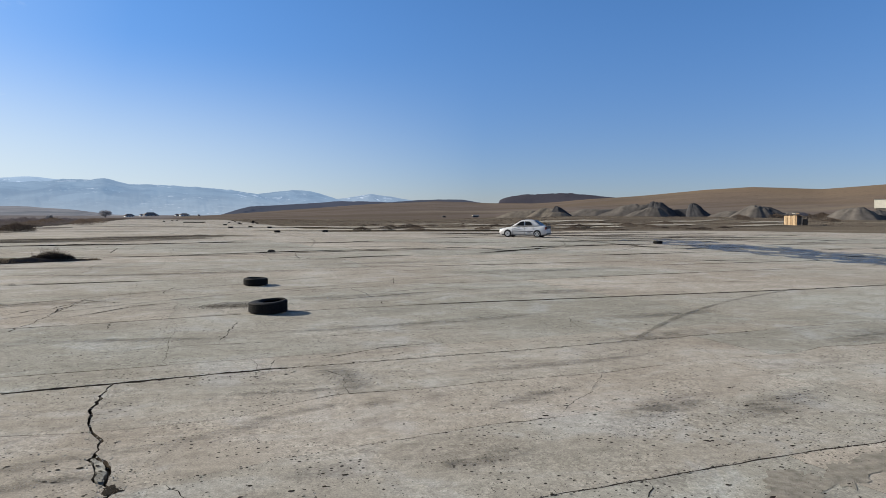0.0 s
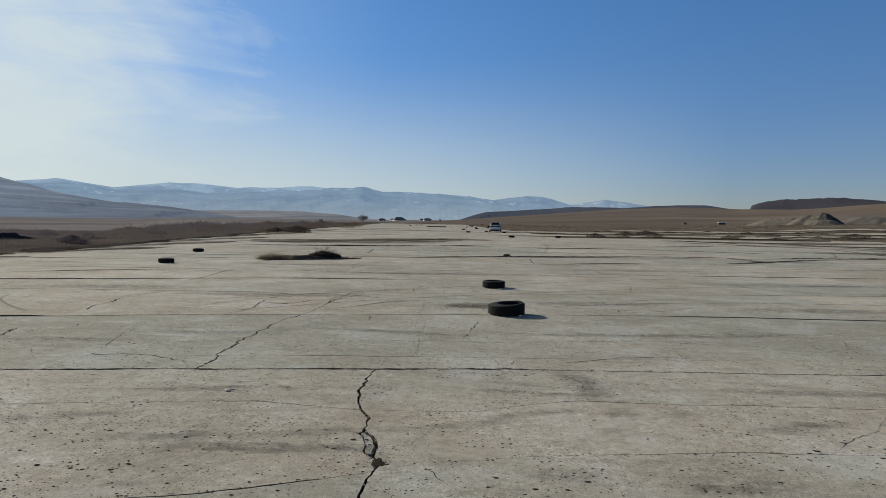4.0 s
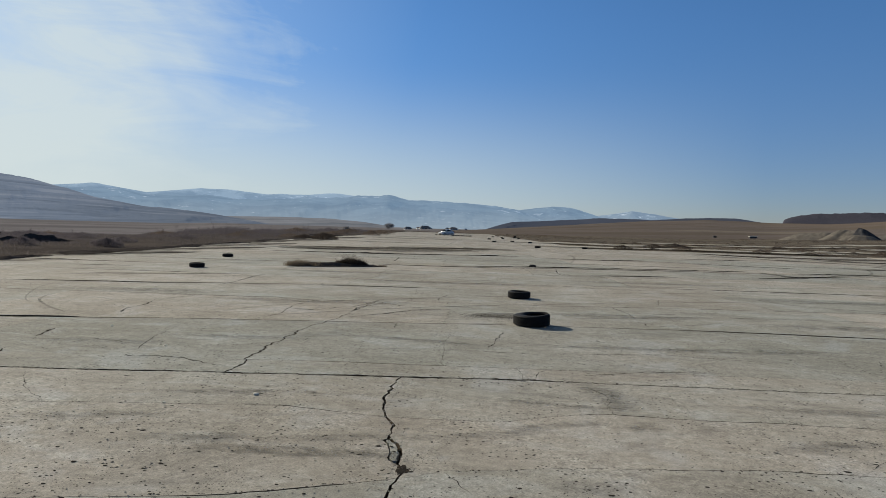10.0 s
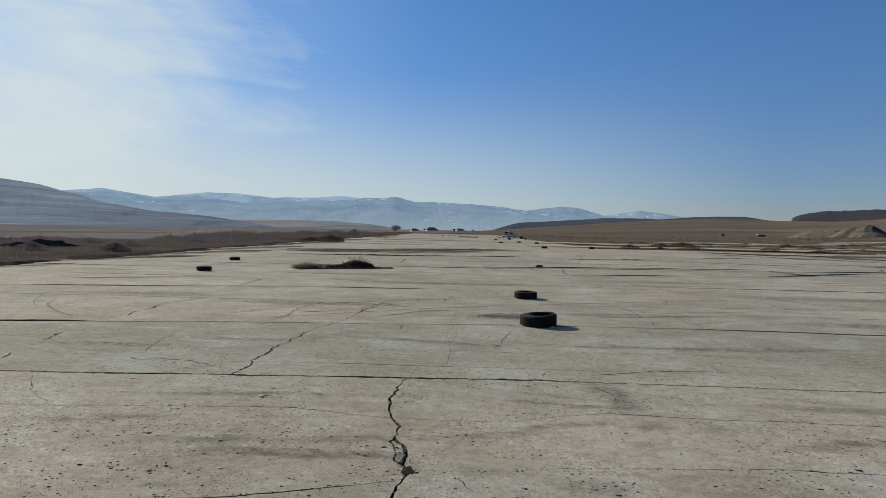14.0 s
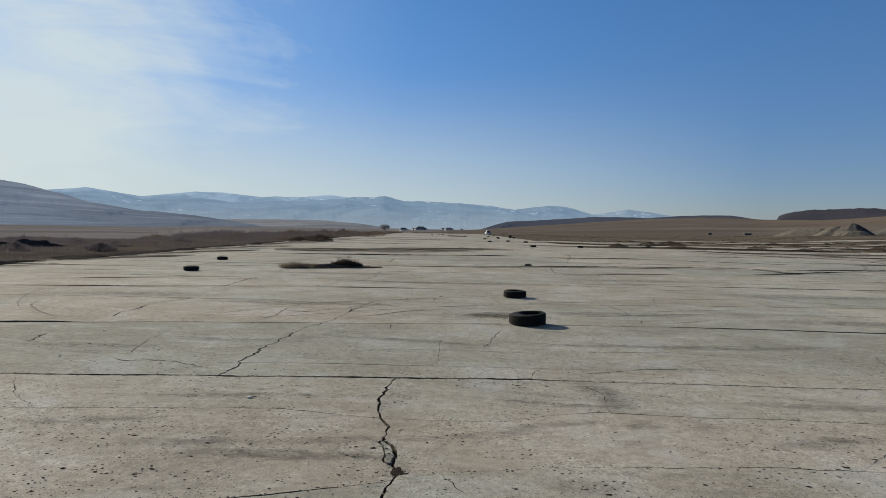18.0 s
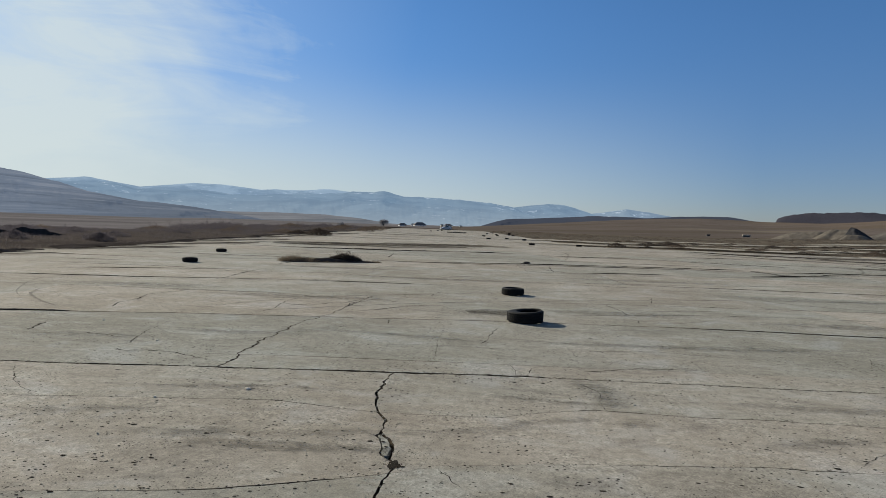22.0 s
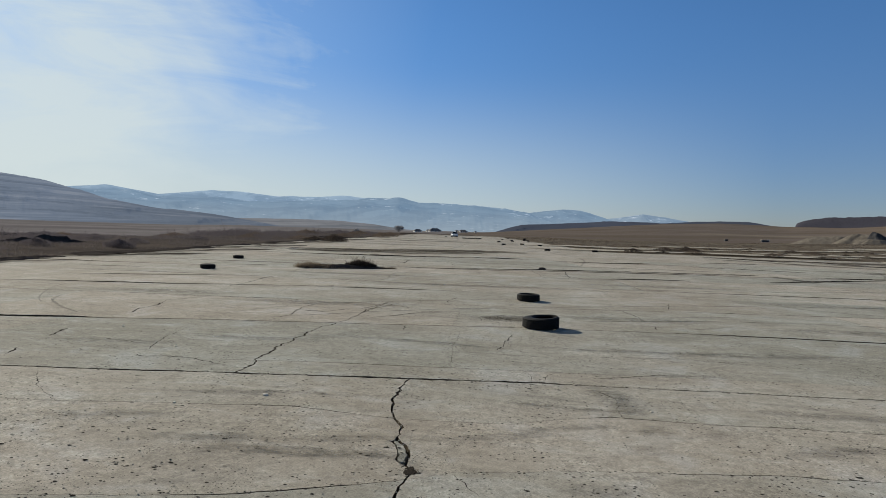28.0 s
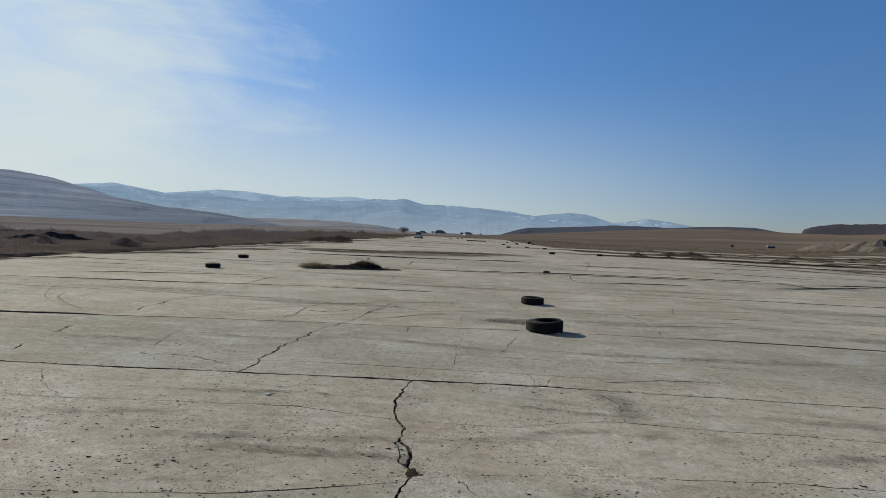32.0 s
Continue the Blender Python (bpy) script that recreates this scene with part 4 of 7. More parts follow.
def build_stones():
    rnd = random.Random(21)

    def pebble(size, seed):
        bm = bmesh.new()
        bmesh.ops.create_icosphere(bm, subdivisions=2, radius=size)
        for v in bm.verts:
            v.co *= 1 + 0.35 * noise.noise(v.co / size * 1.3 + Vector((seed, 0, 0)))
            v.co.z = v.co.z * 0.42 + size * 0.3
        me = bpy.data.meshes.new("stone")
        bm.to_mesh(me)
        bm.free()
        me.materials.append(STONE)
        return me
    for x, y, s in ((-2.48, 5.62, 0.028), (1.27, 6.02, 0.014), (-3.17, 5.17, 0.016), (-4.6, 7.6, 0.02), (3.9, 5.0, 0.015), (-6.2, 8.8, 0.022)):
        thing("stone", "small pale grey stone lying on the concrete", "stone", "loose stones", data=pebble(s, x), at=pose(x, y, slab_top(x, y), 0, 0, rnd.uniform(0, 360)))
    # crumbs along the big crack and scattered grit
    vs, fs = [], []

    def crumb(x, y, s):
        k = len(vs)
        z0 = slab_top(x, y) - 0.001
        a = rnd.uniform(0, 6.28)
        for j in range(4):
            vs.append((x + s * math.cos(a + j * 1.57) * rnd.uniform(0.6, 1.2), y + s * math.sin(a + j * 1.57) * rnd.uniform(0.6, 1.2), z0))
        vs.append((x, y, z0 + s * rnd.uniform(0.5, 1.0)))
        fs.extend([(k + j, k + (j + 1) % 4, k + 4) for j in range(4)])
    for _ in range(420):
        v = rnd.uniform(3.4, 6.7)
        x, y = place(crack_u(CRACK_A, v, 0.035, 3.0) + rnd.gauss(0, 0.09), v)
        crumb(x, y, rnd.uniform(0.003, 0.010))
    for _ in range(1500):
        r = rnd.uniform(3.2, 13)
        a = radians(rnd.uniform(-42, 60))
        crumb(r * math.sin(a), r * math.cos(a), rnd.uniform(0.003, 0.011))
    thing("grit", "fine loose concrete crumbs and grit on the slabs", "grit", kind="stuff", data=mesh_of("grit", vs, fs, GRIT))
    for k, n, u0, u1 in ((3, 520, -4.0, 7.0), (4, 260, -2.5, 4.0), (6, 420, -6.0, 7.0), (8, 160, -9.0, 9.0)):
        for _ in range(n):
            u = rnd.uniform(u0, u1)
            crumb(*place(u, joint_line(k, u)[0] + rnd.gauss(0, 0.035)), rnd.uniform(0.003, 0.009))
    # low dark nubs added for pits and dark stones in the worn skin, and broken joint edges
    vs, fs = [], []

    def nub(x, y, r, tall):
        k, n, a0 = len(vs), 7, rnd.uniform(0, 6.28)
        z0 = slab_top(x, y) + 0.002
        for j in range(n):
            a = a0 + 6.283 * j / n
            q = r * rnd.uniform(0.45, 1.35)
            vs.append((x + 1.2 * q * math.cos(a), y + 0.75 * q * math.sin(a), z0))
        vs.append((x, y, z0 + tall))
        fs.extend([(k + j, k + (j + 1) % n, k + n) for j in range(n)])
    made = 0
    while made < 3400:
        r, a = rnd.uniform(3.2, 10.5), radians(rnd.uniform(-46, 62))
        x, y = r * math.sin(a), r * math.cos(a)
        thick = 0.30 + 1.0 * wave(x, y, 0.45, 6) + 0.7 * wave(x, y, 1.6, 3) + 0.22 * smooth(0.5, 4.0, x) - 0.25 * smooth(6.5, 9.0, r)
        if rnd.random() > thick:
            continue
        nub(x, y, min(0.025, max(0.004, rnd.lognormvariate(-4.98, 0.48))), 0.002)
        made += 1
    for k, n, u0, u1 in ((3, 300, -4.0, 7.0), (4, 110, -2.5, 4.0), (5, 110, -4.0, 9.0), (6, 520, -6.0, 1.5), (6, 220, 1.5, 8.0), (8, 160, -6.0, 9.0)):
        for _ in range(n):
            u = rnd.uniform(u0, u1)
            nub(*place(u, joint_line(k, u)[0] + rnd.gauss(0, 0.020)), rnd.uniform(0.004, 0.016 if k == 6 else 0.011), 0.001)
    thing("aggregate", "small dark nubs for pits, stones and chips in worn concrete", "aggregate", kind="stuff", data=mesh_of("aggregate", vs, fs, PITSTONE))
    vs, fs = [], []
    for _ in range(1300):
        crumb(-0.40 + rnd.gauss(0, 0.36), 12.0 + rnd.gauss(0, 0.20), rnd.uniform(0.003, 0.009))
    thing("rubber_crumbs", "torn black rubber crumbs beside a tyre", "rubber crumbs", kind="stuff", data=mesh_of("rubber_crumbs", vs, fs, TREAD))


build_stones()


# ---- stains and wheel marks on the slabs ----
def flat_patch(name, label, category, centre, ru, rv, turn, mat, z, ragged=0.3, seed=1.0, kind=""):
    vs, fs = [(0, 0, 0)], []
    n = 72
    for i in range(n):
        a = 2 * math.pi * i / n
        k = 1 + ragged * (wave(math.cos(a) * 1.6, math.sin(a) * 1.6, 1.0, seed) + 0.6 * wave(math.cos(a) * 5, math.sin(a) * 5, 1.0, seed + 3))
        vs.append((ru * k * math.cos(a), rv * k * math.sin(a), 0))
    for i in range(n):
        fs.append((0, 1 + i, 1 + (i + 1) % n))
    return thing(name, label, category, kind=kind, data=mesh_of(name, vs, fs, mat), at=pose(*centre, z, 0, 0, turn))


def mark_material(name, c, keep, scale, stretch=(1, 1, 1), top=0.8):
    m = Nodes(name, 1.0, 0, 0.0)
    m.colour(c)
    n = m.noise(scale, 6, 0.7, m.scaled(m.pos, stretch))
    m.link(m.range(n, keep - 0.14, keep + 0.14, 0.0, top), m.bsdf.inputs["Alpha"])
    return m.mat


SKIDMARK = mark_material("thin_rubber_film", (0.075, 0.068, 0.06), 0.48, 2.6, (1, 1, 1), 0.46)
DIRT = mark_material("thin_dirt_film", (0.078, 0.066, 0.054), 0.49, 0.5, (0.25, 1.2, 1))


MUD = mark_material("dried_mud", (0.062, 0.053, 0.046), 0.47, 0.5, (0.3, 1.2, 1), 0.93)
SCUM = mark_material("patchy_soil", (0.060, 0.052, 0.044), 0.52, 0.5, (0.35, 1.3, 1), 0.85)
WETMARK = mark_material("wet_mud_film", (0.035, 0.032, 0.030), 0.47, 0.9, (0.5, 1.0, 1), 0.85)


def strip(name, label, pts, width, mat, z=0.006):
    """A band a few millimetres above the slabs along a smooth line through the points."""
    pts = [Vector((x, y, 0)) for x, y in pts]
    line = []
    for i in range(len(pts) - 1):
        p0, p1, p2, p3 = pts[max(i - 1, 0)], pts[i], pts[i + 1], pts[min(i + 2, len(pts) - 1)]
        for k in range(24):
            t = k / 24
            line.append(0.5 * ((2 * p1) + (p2 - p0) * t + (2 * p0 - 5 * p1 + 4 * p2 - p3) * t * t + (3 * p1 - p0 - 3 * p2 + p3) * t ** 3))
    line.append(pts[-1])
    vs, fs = [], []
    for i, p in enumerate(line):
        d = (line[min(i + 1, len(line) - 1)] - line[max(i - 1, 0)]).normalized()
        s = Vector((d.y, -d.x, 0)) * width * 0.5 * (0.75 + 0.5 * wave(i, width, 0.16))
        e = min(i, len(line) - 1 - i)
        s *= min(1.0, 0.15 + e * 0.1)
        vs += [(p.x + s.x, p.y + s.y, z + slab_top(p.x + s.x, p.y + s.y)), (p.x - s.x, p.y - s.y, z + slab_top(p.x - s.x, p.y - s.y))]
    for i in range(len(line) - 1):
        fs.append((2 * i, 2 * i + 1, 2 * i + 3, 2 * i + 2))
    return thing(name, label, "skid mark", "tyre marks", data=mesh_of(name, vs, fs, mat))


def build_marks():
    lab = "faint dark rubber skid mark across the concrete"
    rows = [
        (((-9.3, 12.3), (-9.1, 10.8), (-9.8, 11.3), (-10.9, 12.9), (-11.5, 14.2)), 0.06),
        (((-4.5, 10.6), (-2.2, 12.6), (0.6, 14.3), (5.2, 16.6), (11, 18.4)), 0.2),
        (((-5.8, 11.8), (-3.4, 13.6), (-0.5, 15.6), (4.0, 18.4), (10, 21)), 0.2),
        (((1.2, 12.2), (3.8, 13.2), (6.6, 13.7), (10, 13.8), (15, 13.4)), 0.2),
        (((2.2, 20), (7, 21.5), (13, 24.5), (19, 29), (24, 35)), 0.26),
        (((1.0, 24), (6, 25), (12, 28.5), (18, 34), (22, 42)), 0.28),
        (((5.2, 7.4), (7.2, 9.0), (9.8, 10.6), (13, 12)), 0.2),
        (((-14, 22), (-10, 30), (-8, 42), (-7, 60), (-8, 84)), 0.3),
        (((3, 34), (4, 46), (2, 60), (0, 84), (-1, 112)), 0.3),
        (((2.67, 11.64), (3.1, 11.8), (3.55, 12.1), (4.2, 12.6)), 0.12),
        (((2.79, 13.24), (3.4, 13.6), (4.0, 13.9), (5.0, 14.2)), 0.14),
        (((6.58, 17.75), (7.15, 16.64), (8.6, 16.0), (10.4, 16.0)), 0.2),
        (((-5.52, 10.5), (-5.13, 11.55), (-4.71, 12.18), (-3.9, 12.9)), 0.12),
        (((-9.84, 12.03), (-9.36, 11.14), (-8.51, 10.32), (-7.72, 9.74)), 0.12),
    ]
    for i, (p, w) in enumerate(rows):
        strip("skid_mark", lab, p, w * 0.62, SKIDMARK, 0.006 + 0.0004 * i)
    streak = "dark wet streak of mud and rubber on the concrete"
    for i, (p, w) in enumerate(((((17.6, 32.9), (21.2, 34.4), (25.9, 35.6)), 0.9), (((24.6, 46.2), (23.4, 38), (22.6, 31), (25.4, 30.1)), 0.7), (((38.3, 51.2), (37.4, 41.5), (36.8, 36), (42, 36.9)), 0.8),
                                 (((12.0, 32.2), (12.2, 30.4), (12.5, 28.9), (10.3, 27.6)), 0.8), (((25, 63.3), (27.5, 57.8), (29.7, 52.6)), 3.0), (((29, 48), (33, 44.5), (40, 42.5)), 1.6), (((20, 40), (25, 41), (31, 42.5)), 1.4))):
        strip("skid_mark", streak, p, w, WETMARK, 0.010 + 0.0005 * i)
    strip("skid_mark", "broad dark muddy wheel track on concrete", ((16, 58.5), (20, 54), (24, 49.5), (29, 46), (36, 44), (48, 43)), 2.6, DIRT, 0.014)
    strip("skid_mark", "broad dark muddy wheel track on concrete", ((24, 63), (28, 58), (32, 52), (38, 49), (50, 47)), 2.2, DIRT, 0.0155)
    strip("dirt_strip", "dark band of washed-in soil on the concrete", ((-17, 43), (-13, 44.5), (-8, 49), (-3, 54), (-1, 56)), 9.0, DIRT, 0.017)
    strip("dirt_strip", "dark band of washed-in soil on the concrete", ((-15, 45), (-11, 46.5), (-7, 50.5), (-4, 55)), 4.0, SCUM, 0.0215)
    strip("dirt_strip", "dark band of washed-in soil on the concrete", ((-16, 40.5), (-11, 42), (-6, 45), (-3, 47.5)), 3.0, SCUM, 0.021)
    strip("dirt_strip", "dark band of washed-in soil on the concrete", ((-22, 92), (-15, 94), (-8, 96)), 5.0, DIRT, 0.0175)
    for i, (u0, v0, u1, v1, w) in enumerate(((-17, 24, -13.4, 33, 1.6), (-16.5, 30, -12.6, 42, 2.0), (-16.6, 38, -13, 52, 2.2), (-16.4, 50, -13.5, 70, 2.6), (-16.2, 18.5, -15, 24, 0.9), (-16, 64, -13, 92, 3.0))):
        strip("dirt_strip", "dark band of washed-in soil on the concrete", (place(u0, v0), place((u0 + u1) / 2 - 0.6, (v0 + v1) / 2), place(u1, v1)), w, MUD, 0.0185 + 0.0005 * i)
    for i, (p, w) in enumerate(((((17, 63), (25.5, 60), (36, 64), (48, 68)), 4.5), (((24, 57), (30, 54), (40, 57), (52, 61)), 3.5), (((27, 50), (36, 50), (48, 53)), 2.5))):
        strip("dirt_strip", "broad band of dried mud on the apron", p, w, MUD, 0.022 + 0.0006 * i)
    flat_patch("dirt_patch", "dark scuffed patch of grit on the concrete", "dirt patch", (-0.25, 12.05), 0.5, 0.32, 15, DIRT, 0.02, 0.4, 3)


build_marks()

# the shallow run of meltwater on the apron
WATER = Nodes("standing_water", 0.30, 0, 0.9)
WATER.colour((0.060, 0.065, 0.075))
WATER.bsdf.inputs["IOR"].default_value = 1.33
WATER.bump(WATER.noise(6.0, 4, 0.6), 0.8, 0.2)
WATER.link(WATER.range(WATER.noise(0.9, 7, 0.70, WATER.scaled(WATER.pos, (0.7, 1.3, 1)), 0.6), 0.34, 0.60, 0.0, 0.90), WATER.bsdf.inputs["Alpha"])


def build_water():
    """Strands that part and join, with bare concrete between them."""
    mid = ((34.5, 47), (31.5, 40.5), (29.6, 34), (27.6, 28), (26.3, 23), (25.0, 18.5), (24.0, 13.5), (23.5, 8), (23, 4))
    for s, (off, wide, t0, t1) in enumerate(((0.0, 1.5, 0.0, 1.0), (-1.9, 0.9, 0.05, 0.75), (1.7, 1.1, 0.12, 1.0), (3.2, 0.6, 0.25, 0.9), (-3.2, 0.5, 0.25, 0.6), (-5.0, 0.8, 0.06, 0.36))):
        vs, fs = [], []
        n = 110
        for i in range(n):
            f = t0 + (t1 - t0) * i / (n - 1)
            k = min(int(f * 8), 7)
            q = f * 8 - k
            x, y = (mid[k][c] * (1 - q) + mid[k + 1][c] * q for c in range(2))
            x += off * (0.8 + 0.6 * wave(f * 9, s, 1.0, 3)) + 0.9 * wave(f * 22, s, 1.0, 6)
            w = wide * min(1.0, 6 * i / n, 6 * (n - 1 - i) / n)
            a = w * max(0.12, 0.8 + 1.1 * wave(f * 26, s, 1.0, 1)) + 0.10 * wave(f * 90, s, 1.0, 4)
            b = w * max(0.12, 0.8 + 1.1 * wave(f * 26, s, 1.0, 8)) + 0.10 * wave(f * 90, s, 1.0, 2)
            zz = max(slab_top(x + e, y) for e in (-a, 0, b)) + 0.004 + 0.0006 * s
            vs += [(x - a, y, zz), (x + b, y, zz)]
        for i in range(n - 1):
            fs.append((2 * i, 2 * i + 1, 2 * i + 3, 2 * i + 2))
        thing("water", "shallow blue-reflecting meltwater run across the concrete", "puddle", kind="structure", data=mesh_of("water", vs, fs, WATER.mat))


build_water()


# ---- dry plants ----
def blades(vs, fs, x, y, z, n, hgt, spread, rnd, thick=0.012, lean=0.5):
    for _ in range(n):
        a = rnd.uniform(0, 6.283)
        d = spread * rnd.random() ** 0.7
        bx, by = x + d * math.cos(a), y + d * math.sin(a)
        h = hgt * rnd.uniform(0.45, 1.0)
        la = rnd.uniform(0, 6.283)
        lx, ly = lean * h * rnd.random() * math.cos(la), lean * h * rnd.random() * math.sin(la)
        w = thick * rnd.uniform(0.6, 1.4)
        wa = rnd.uniform(0, 3.14)
        wx, wy = w * math.cos(wa), w * math.sin(wa)
        k = len(vs)
        vs += [(bx - wx, by - wy, z), (bx + wx, by + wy, z), (bx + lx * 0.4 + wx * 0.7, by + ly * 0.4 + wy * 0.7, z + h * 0.6),
               (bx + lx * 0.4 - wx * 0.7, by + ly * 0.4 - wy * 0.7, z + h * 0.6), (bx + lx, by + ly, z + h)]
        fs += [(k, k + 1, k + 2, k + 3), (k + 3, k + 2, k + 4)]


def twig_bush(vs, fs, x, y, z, hgt, spread, n, rnd, thick=0.015):
    """Forked bare twigs fanning out from one root."""
    def limb(p, d, ln, w, depth):
        q = p + d * ln
        s = d.cross(Vector((rnd.uniform(-1, 1), rnd.uniform(-1, 1), 0.3))).normalized() * w
        k = len(vs)
        vs.extend([tuple(p - s), tuple(p + s), tuple(q + s * 0.6), tuple(q - s * 0.6)])
        fs.append((k, k + 1, k + 2, k + 3))
        if depth:
            for _ in range(rnd.choice((2, 3))):
                e = (d + Vector((rnd.uniform(-0.6, 0.6), rnd.uniform(-0.6, 0.6), rnd.uniform(-0.1, 0.5)))).normalized()
                limb(q, e, ln * rnd.uniform(0.5, 0.8), w * 0.6, depth - 1)
    for _ in range(n):
        a = rnd.uniform(0, 6.283)
        d = Vector((math.cos(a) * spread / hgt, math.sin(a) * spread / hgt, 1.0)).normalized()
        limb(Vector((x + 0.1 * rnd.uniform(-1, 1), y + 0.1 * rnd.uniform(-1, 1), z)), d, hgt * rnd.uniform(0.35, 0.5), thick, 3)


def twig_cloud(vs, fs, c, rx, ry, rz, n, ln, thick, rnd):
    """Fine bare twigs filling a ragged crown, rising outwards from its foot."""
    for _ in range(n):
        a, q = rnd.uniform(0, 6.283), rnd.random() ** 0.5
        w = rnd.random() ** 0.8
        bulge = math.sin(math.pi * min(1.0, 0.22 + 0.78 * w)) ** 0.6
        k = 1 + 0.3 * wave(math.cos(a) * 1.7, math.sin(a) * 1.7 + w, 1.0, c[0] * 0.1)
        p = Vector((c[0] + rx * q * bulge * k * math.cos(a), c[1] + ry * q * bulge * k * math.sin(a), c[2] + rz * w * (1.05 - 0.35 * q)))
        d = Vector((math.cos(a) * q * 0.7 + rnd.uniform(-0.5, 0.5), math.sin(a) * q * 0.7 + rnd.uniform(-0.5, 0.5), rnd.uniform(0.3, 1.1))).normalized()
        s = d.cross(Vector((rnd.uniform(-1, 1), rnd.uniform(-1, 1), rnd.uniform(-0.3, 0.3)))).normalized() * thick * rnd.uniform(0.5, 1.2)
        e = p + d * ln * rnd.uniform(0.5, 1.2)
        if p.z < c[2]:
            p.z = c[2]
        k = len(vs)
        vs.extend([tuple(p - s), tuple(p + s), tuple(e)])
        fs.append((k, k + 1, k + 2))


def build_weed_island():
    """Dry growth out of a joint: a pale straw tuft, a low bank of soil and a spiky dark bush."""
    rnd = random.Random(5)
    vs, fs = [], []
    n, m = 48, 9
    for i in range(n):
        t = i / (n - 1)
        x, y = -8.95 + 3.65 * t, 23.8 + 1.6 * t
        wide = (0.55 + 0.45 * math.sin(math.pi * min(1.0, 1.5 * t))) * (1 - 0.75 * smooth(0.70, 1.0, t)) * smooth(0.0, 0.08, t)
        for j in range(m):
            q = j / (m - 1) - 0.5
            vs.append((x - 0.30 * q * wide, y + 0.75 * q * wide, (0.17 + 0.09 * wave(i, j, 0.4)) * math.cos(math.pi * q) * wide - 0.01))
    for i in range(n - 1):
        for j in range(m - 1):
            a = i * m + j
            fs.append((a, a + m, a + m + 1, a + 1))
    ob = thing("weed_clump", "clump of straw and dark twigs in a joint", "weeds", data=mesh_of("weed_clump", vs, fs, EARTH, True))
    vs, fs = [], []
    for i in range(240):
        # the straw tuft and a thinner second one beside it
        c, spread, tall = (0.10, 0.11, 0.25) if rnd.random() < 0.65 else (0.30, 0.10, 0.15)
        t = min(0.5, max(0.0, rnd.gauss(c, spread * 0.6)))
        hgt = tall * (0.25 + 1.0 * rnd.random() ** 1.5) * math.exp(-((t - c) / (spread * 1.3)) ** 2) + 0.04
        blades(vs, fs, -8.95 + 3.65 * t + rnd.gauss(0, 0.06), 23.8 + 1.6 * t + rnd.gauss(0, 0.16), 0.02, 18, hgt, 0.13, rnd, 0.0045, 1.7)
    part("straw", mesh_of("straw", vs, fs, STRAW), STRAW, ob, "bleached straw-coloured grass")
    vs, fs = [], []
    for i in range(90):
        t = rnd.uniform(0.35, 0.98)
        hgt = 0.05 + 0.06 * rnd.random() * (1 - 0.5 * t)
        blades(vs, fs, -8.95 + 3.65 * t + rnd.gauss(0, 0.05), 23.8 + 1.6 * t + rnd.gauss(0, 0.14), 0.02, 14, hgt, 0.13, rnd, 0.0045, 1.7)
    part("grass", mesh_of("grass", vs, fs, DEADGRASS), DEADGRASS, ob, "dry brown grass blades")
    vs, fs = [], []
    for dx, hh in ((-0.40, 0.26), (-0.22, 0.40), (0.0, 0.56), (0.20, 0.50), (0.38, 0.38), (0.55, 0.24)):
        x, y = -6.85 + dx, 25.0 + 0.35 * dx
        twig_bush(vs, fs, x, y, 0.0, hh * 1.0, hh * 0.75, 9, rnd, 0.0055)
        twig_cloud(vs, fs, (x, y, 0.0), hh * 0.75, hh * 0.5, hh * 0.58, 1200, 0.12, 0.006, rnd)
    part("bush", mesh_of("bush", vs, fs, BUSHTWIG), BUSHTWIG, ob, "bare spiky brown bush")


build_weed_island()


def build_verge_lip():
    """Washed-up mud and broken turf along the runway's edge."""
    vs, fs = [], []
    n, m = 1100, 10
    for i in range(n):
        v = 10 + 180 * (i / (n - 1)) ** 1.5
        edge = -16.9 + 1.6 * wave(0, v, 0.09, 3) - (6.0 if v < 17 else 0.0) + 0.5 * wave(1, v, 0.5, 2) + 0.25 * wave(1, v, 1.7, 6)
        wide = 1.3 + 0.9 * wave(3, v, 0.35, 5)
        for j in range(m):
            s = j / (m - 1)
            u = edge + 0.25 - wide * s
            z = (0.05 + 0.08 * wave(u, v, 0.8, 3) + 0.07 * wave(u, v, 2.9, 4) + 0.05 * wave(u, v, 7.0, 2)) * (0.3 + 0.9 * smooth(-0.2, 0.2, wave(9, v, 0.3, 2))) * math.sin(math.pi * min(1, s * 1.15)) ** 0.6 - 0.015
            vs.append((*place(u, v), z + 0.02 * (s > 0.9)))
    for i in range(n - 1):
        for j in range(m - 1):
            a = i * m + j
            fs.append((a, a + m, a + m + 1, a + 1))
    thing("soil_lip", "dark ridge of mud and turf along the runway edge", "soil", kind="structure", data=mesh_of("soil_lip", vs, fs, EARTH))


build_verge_lip()


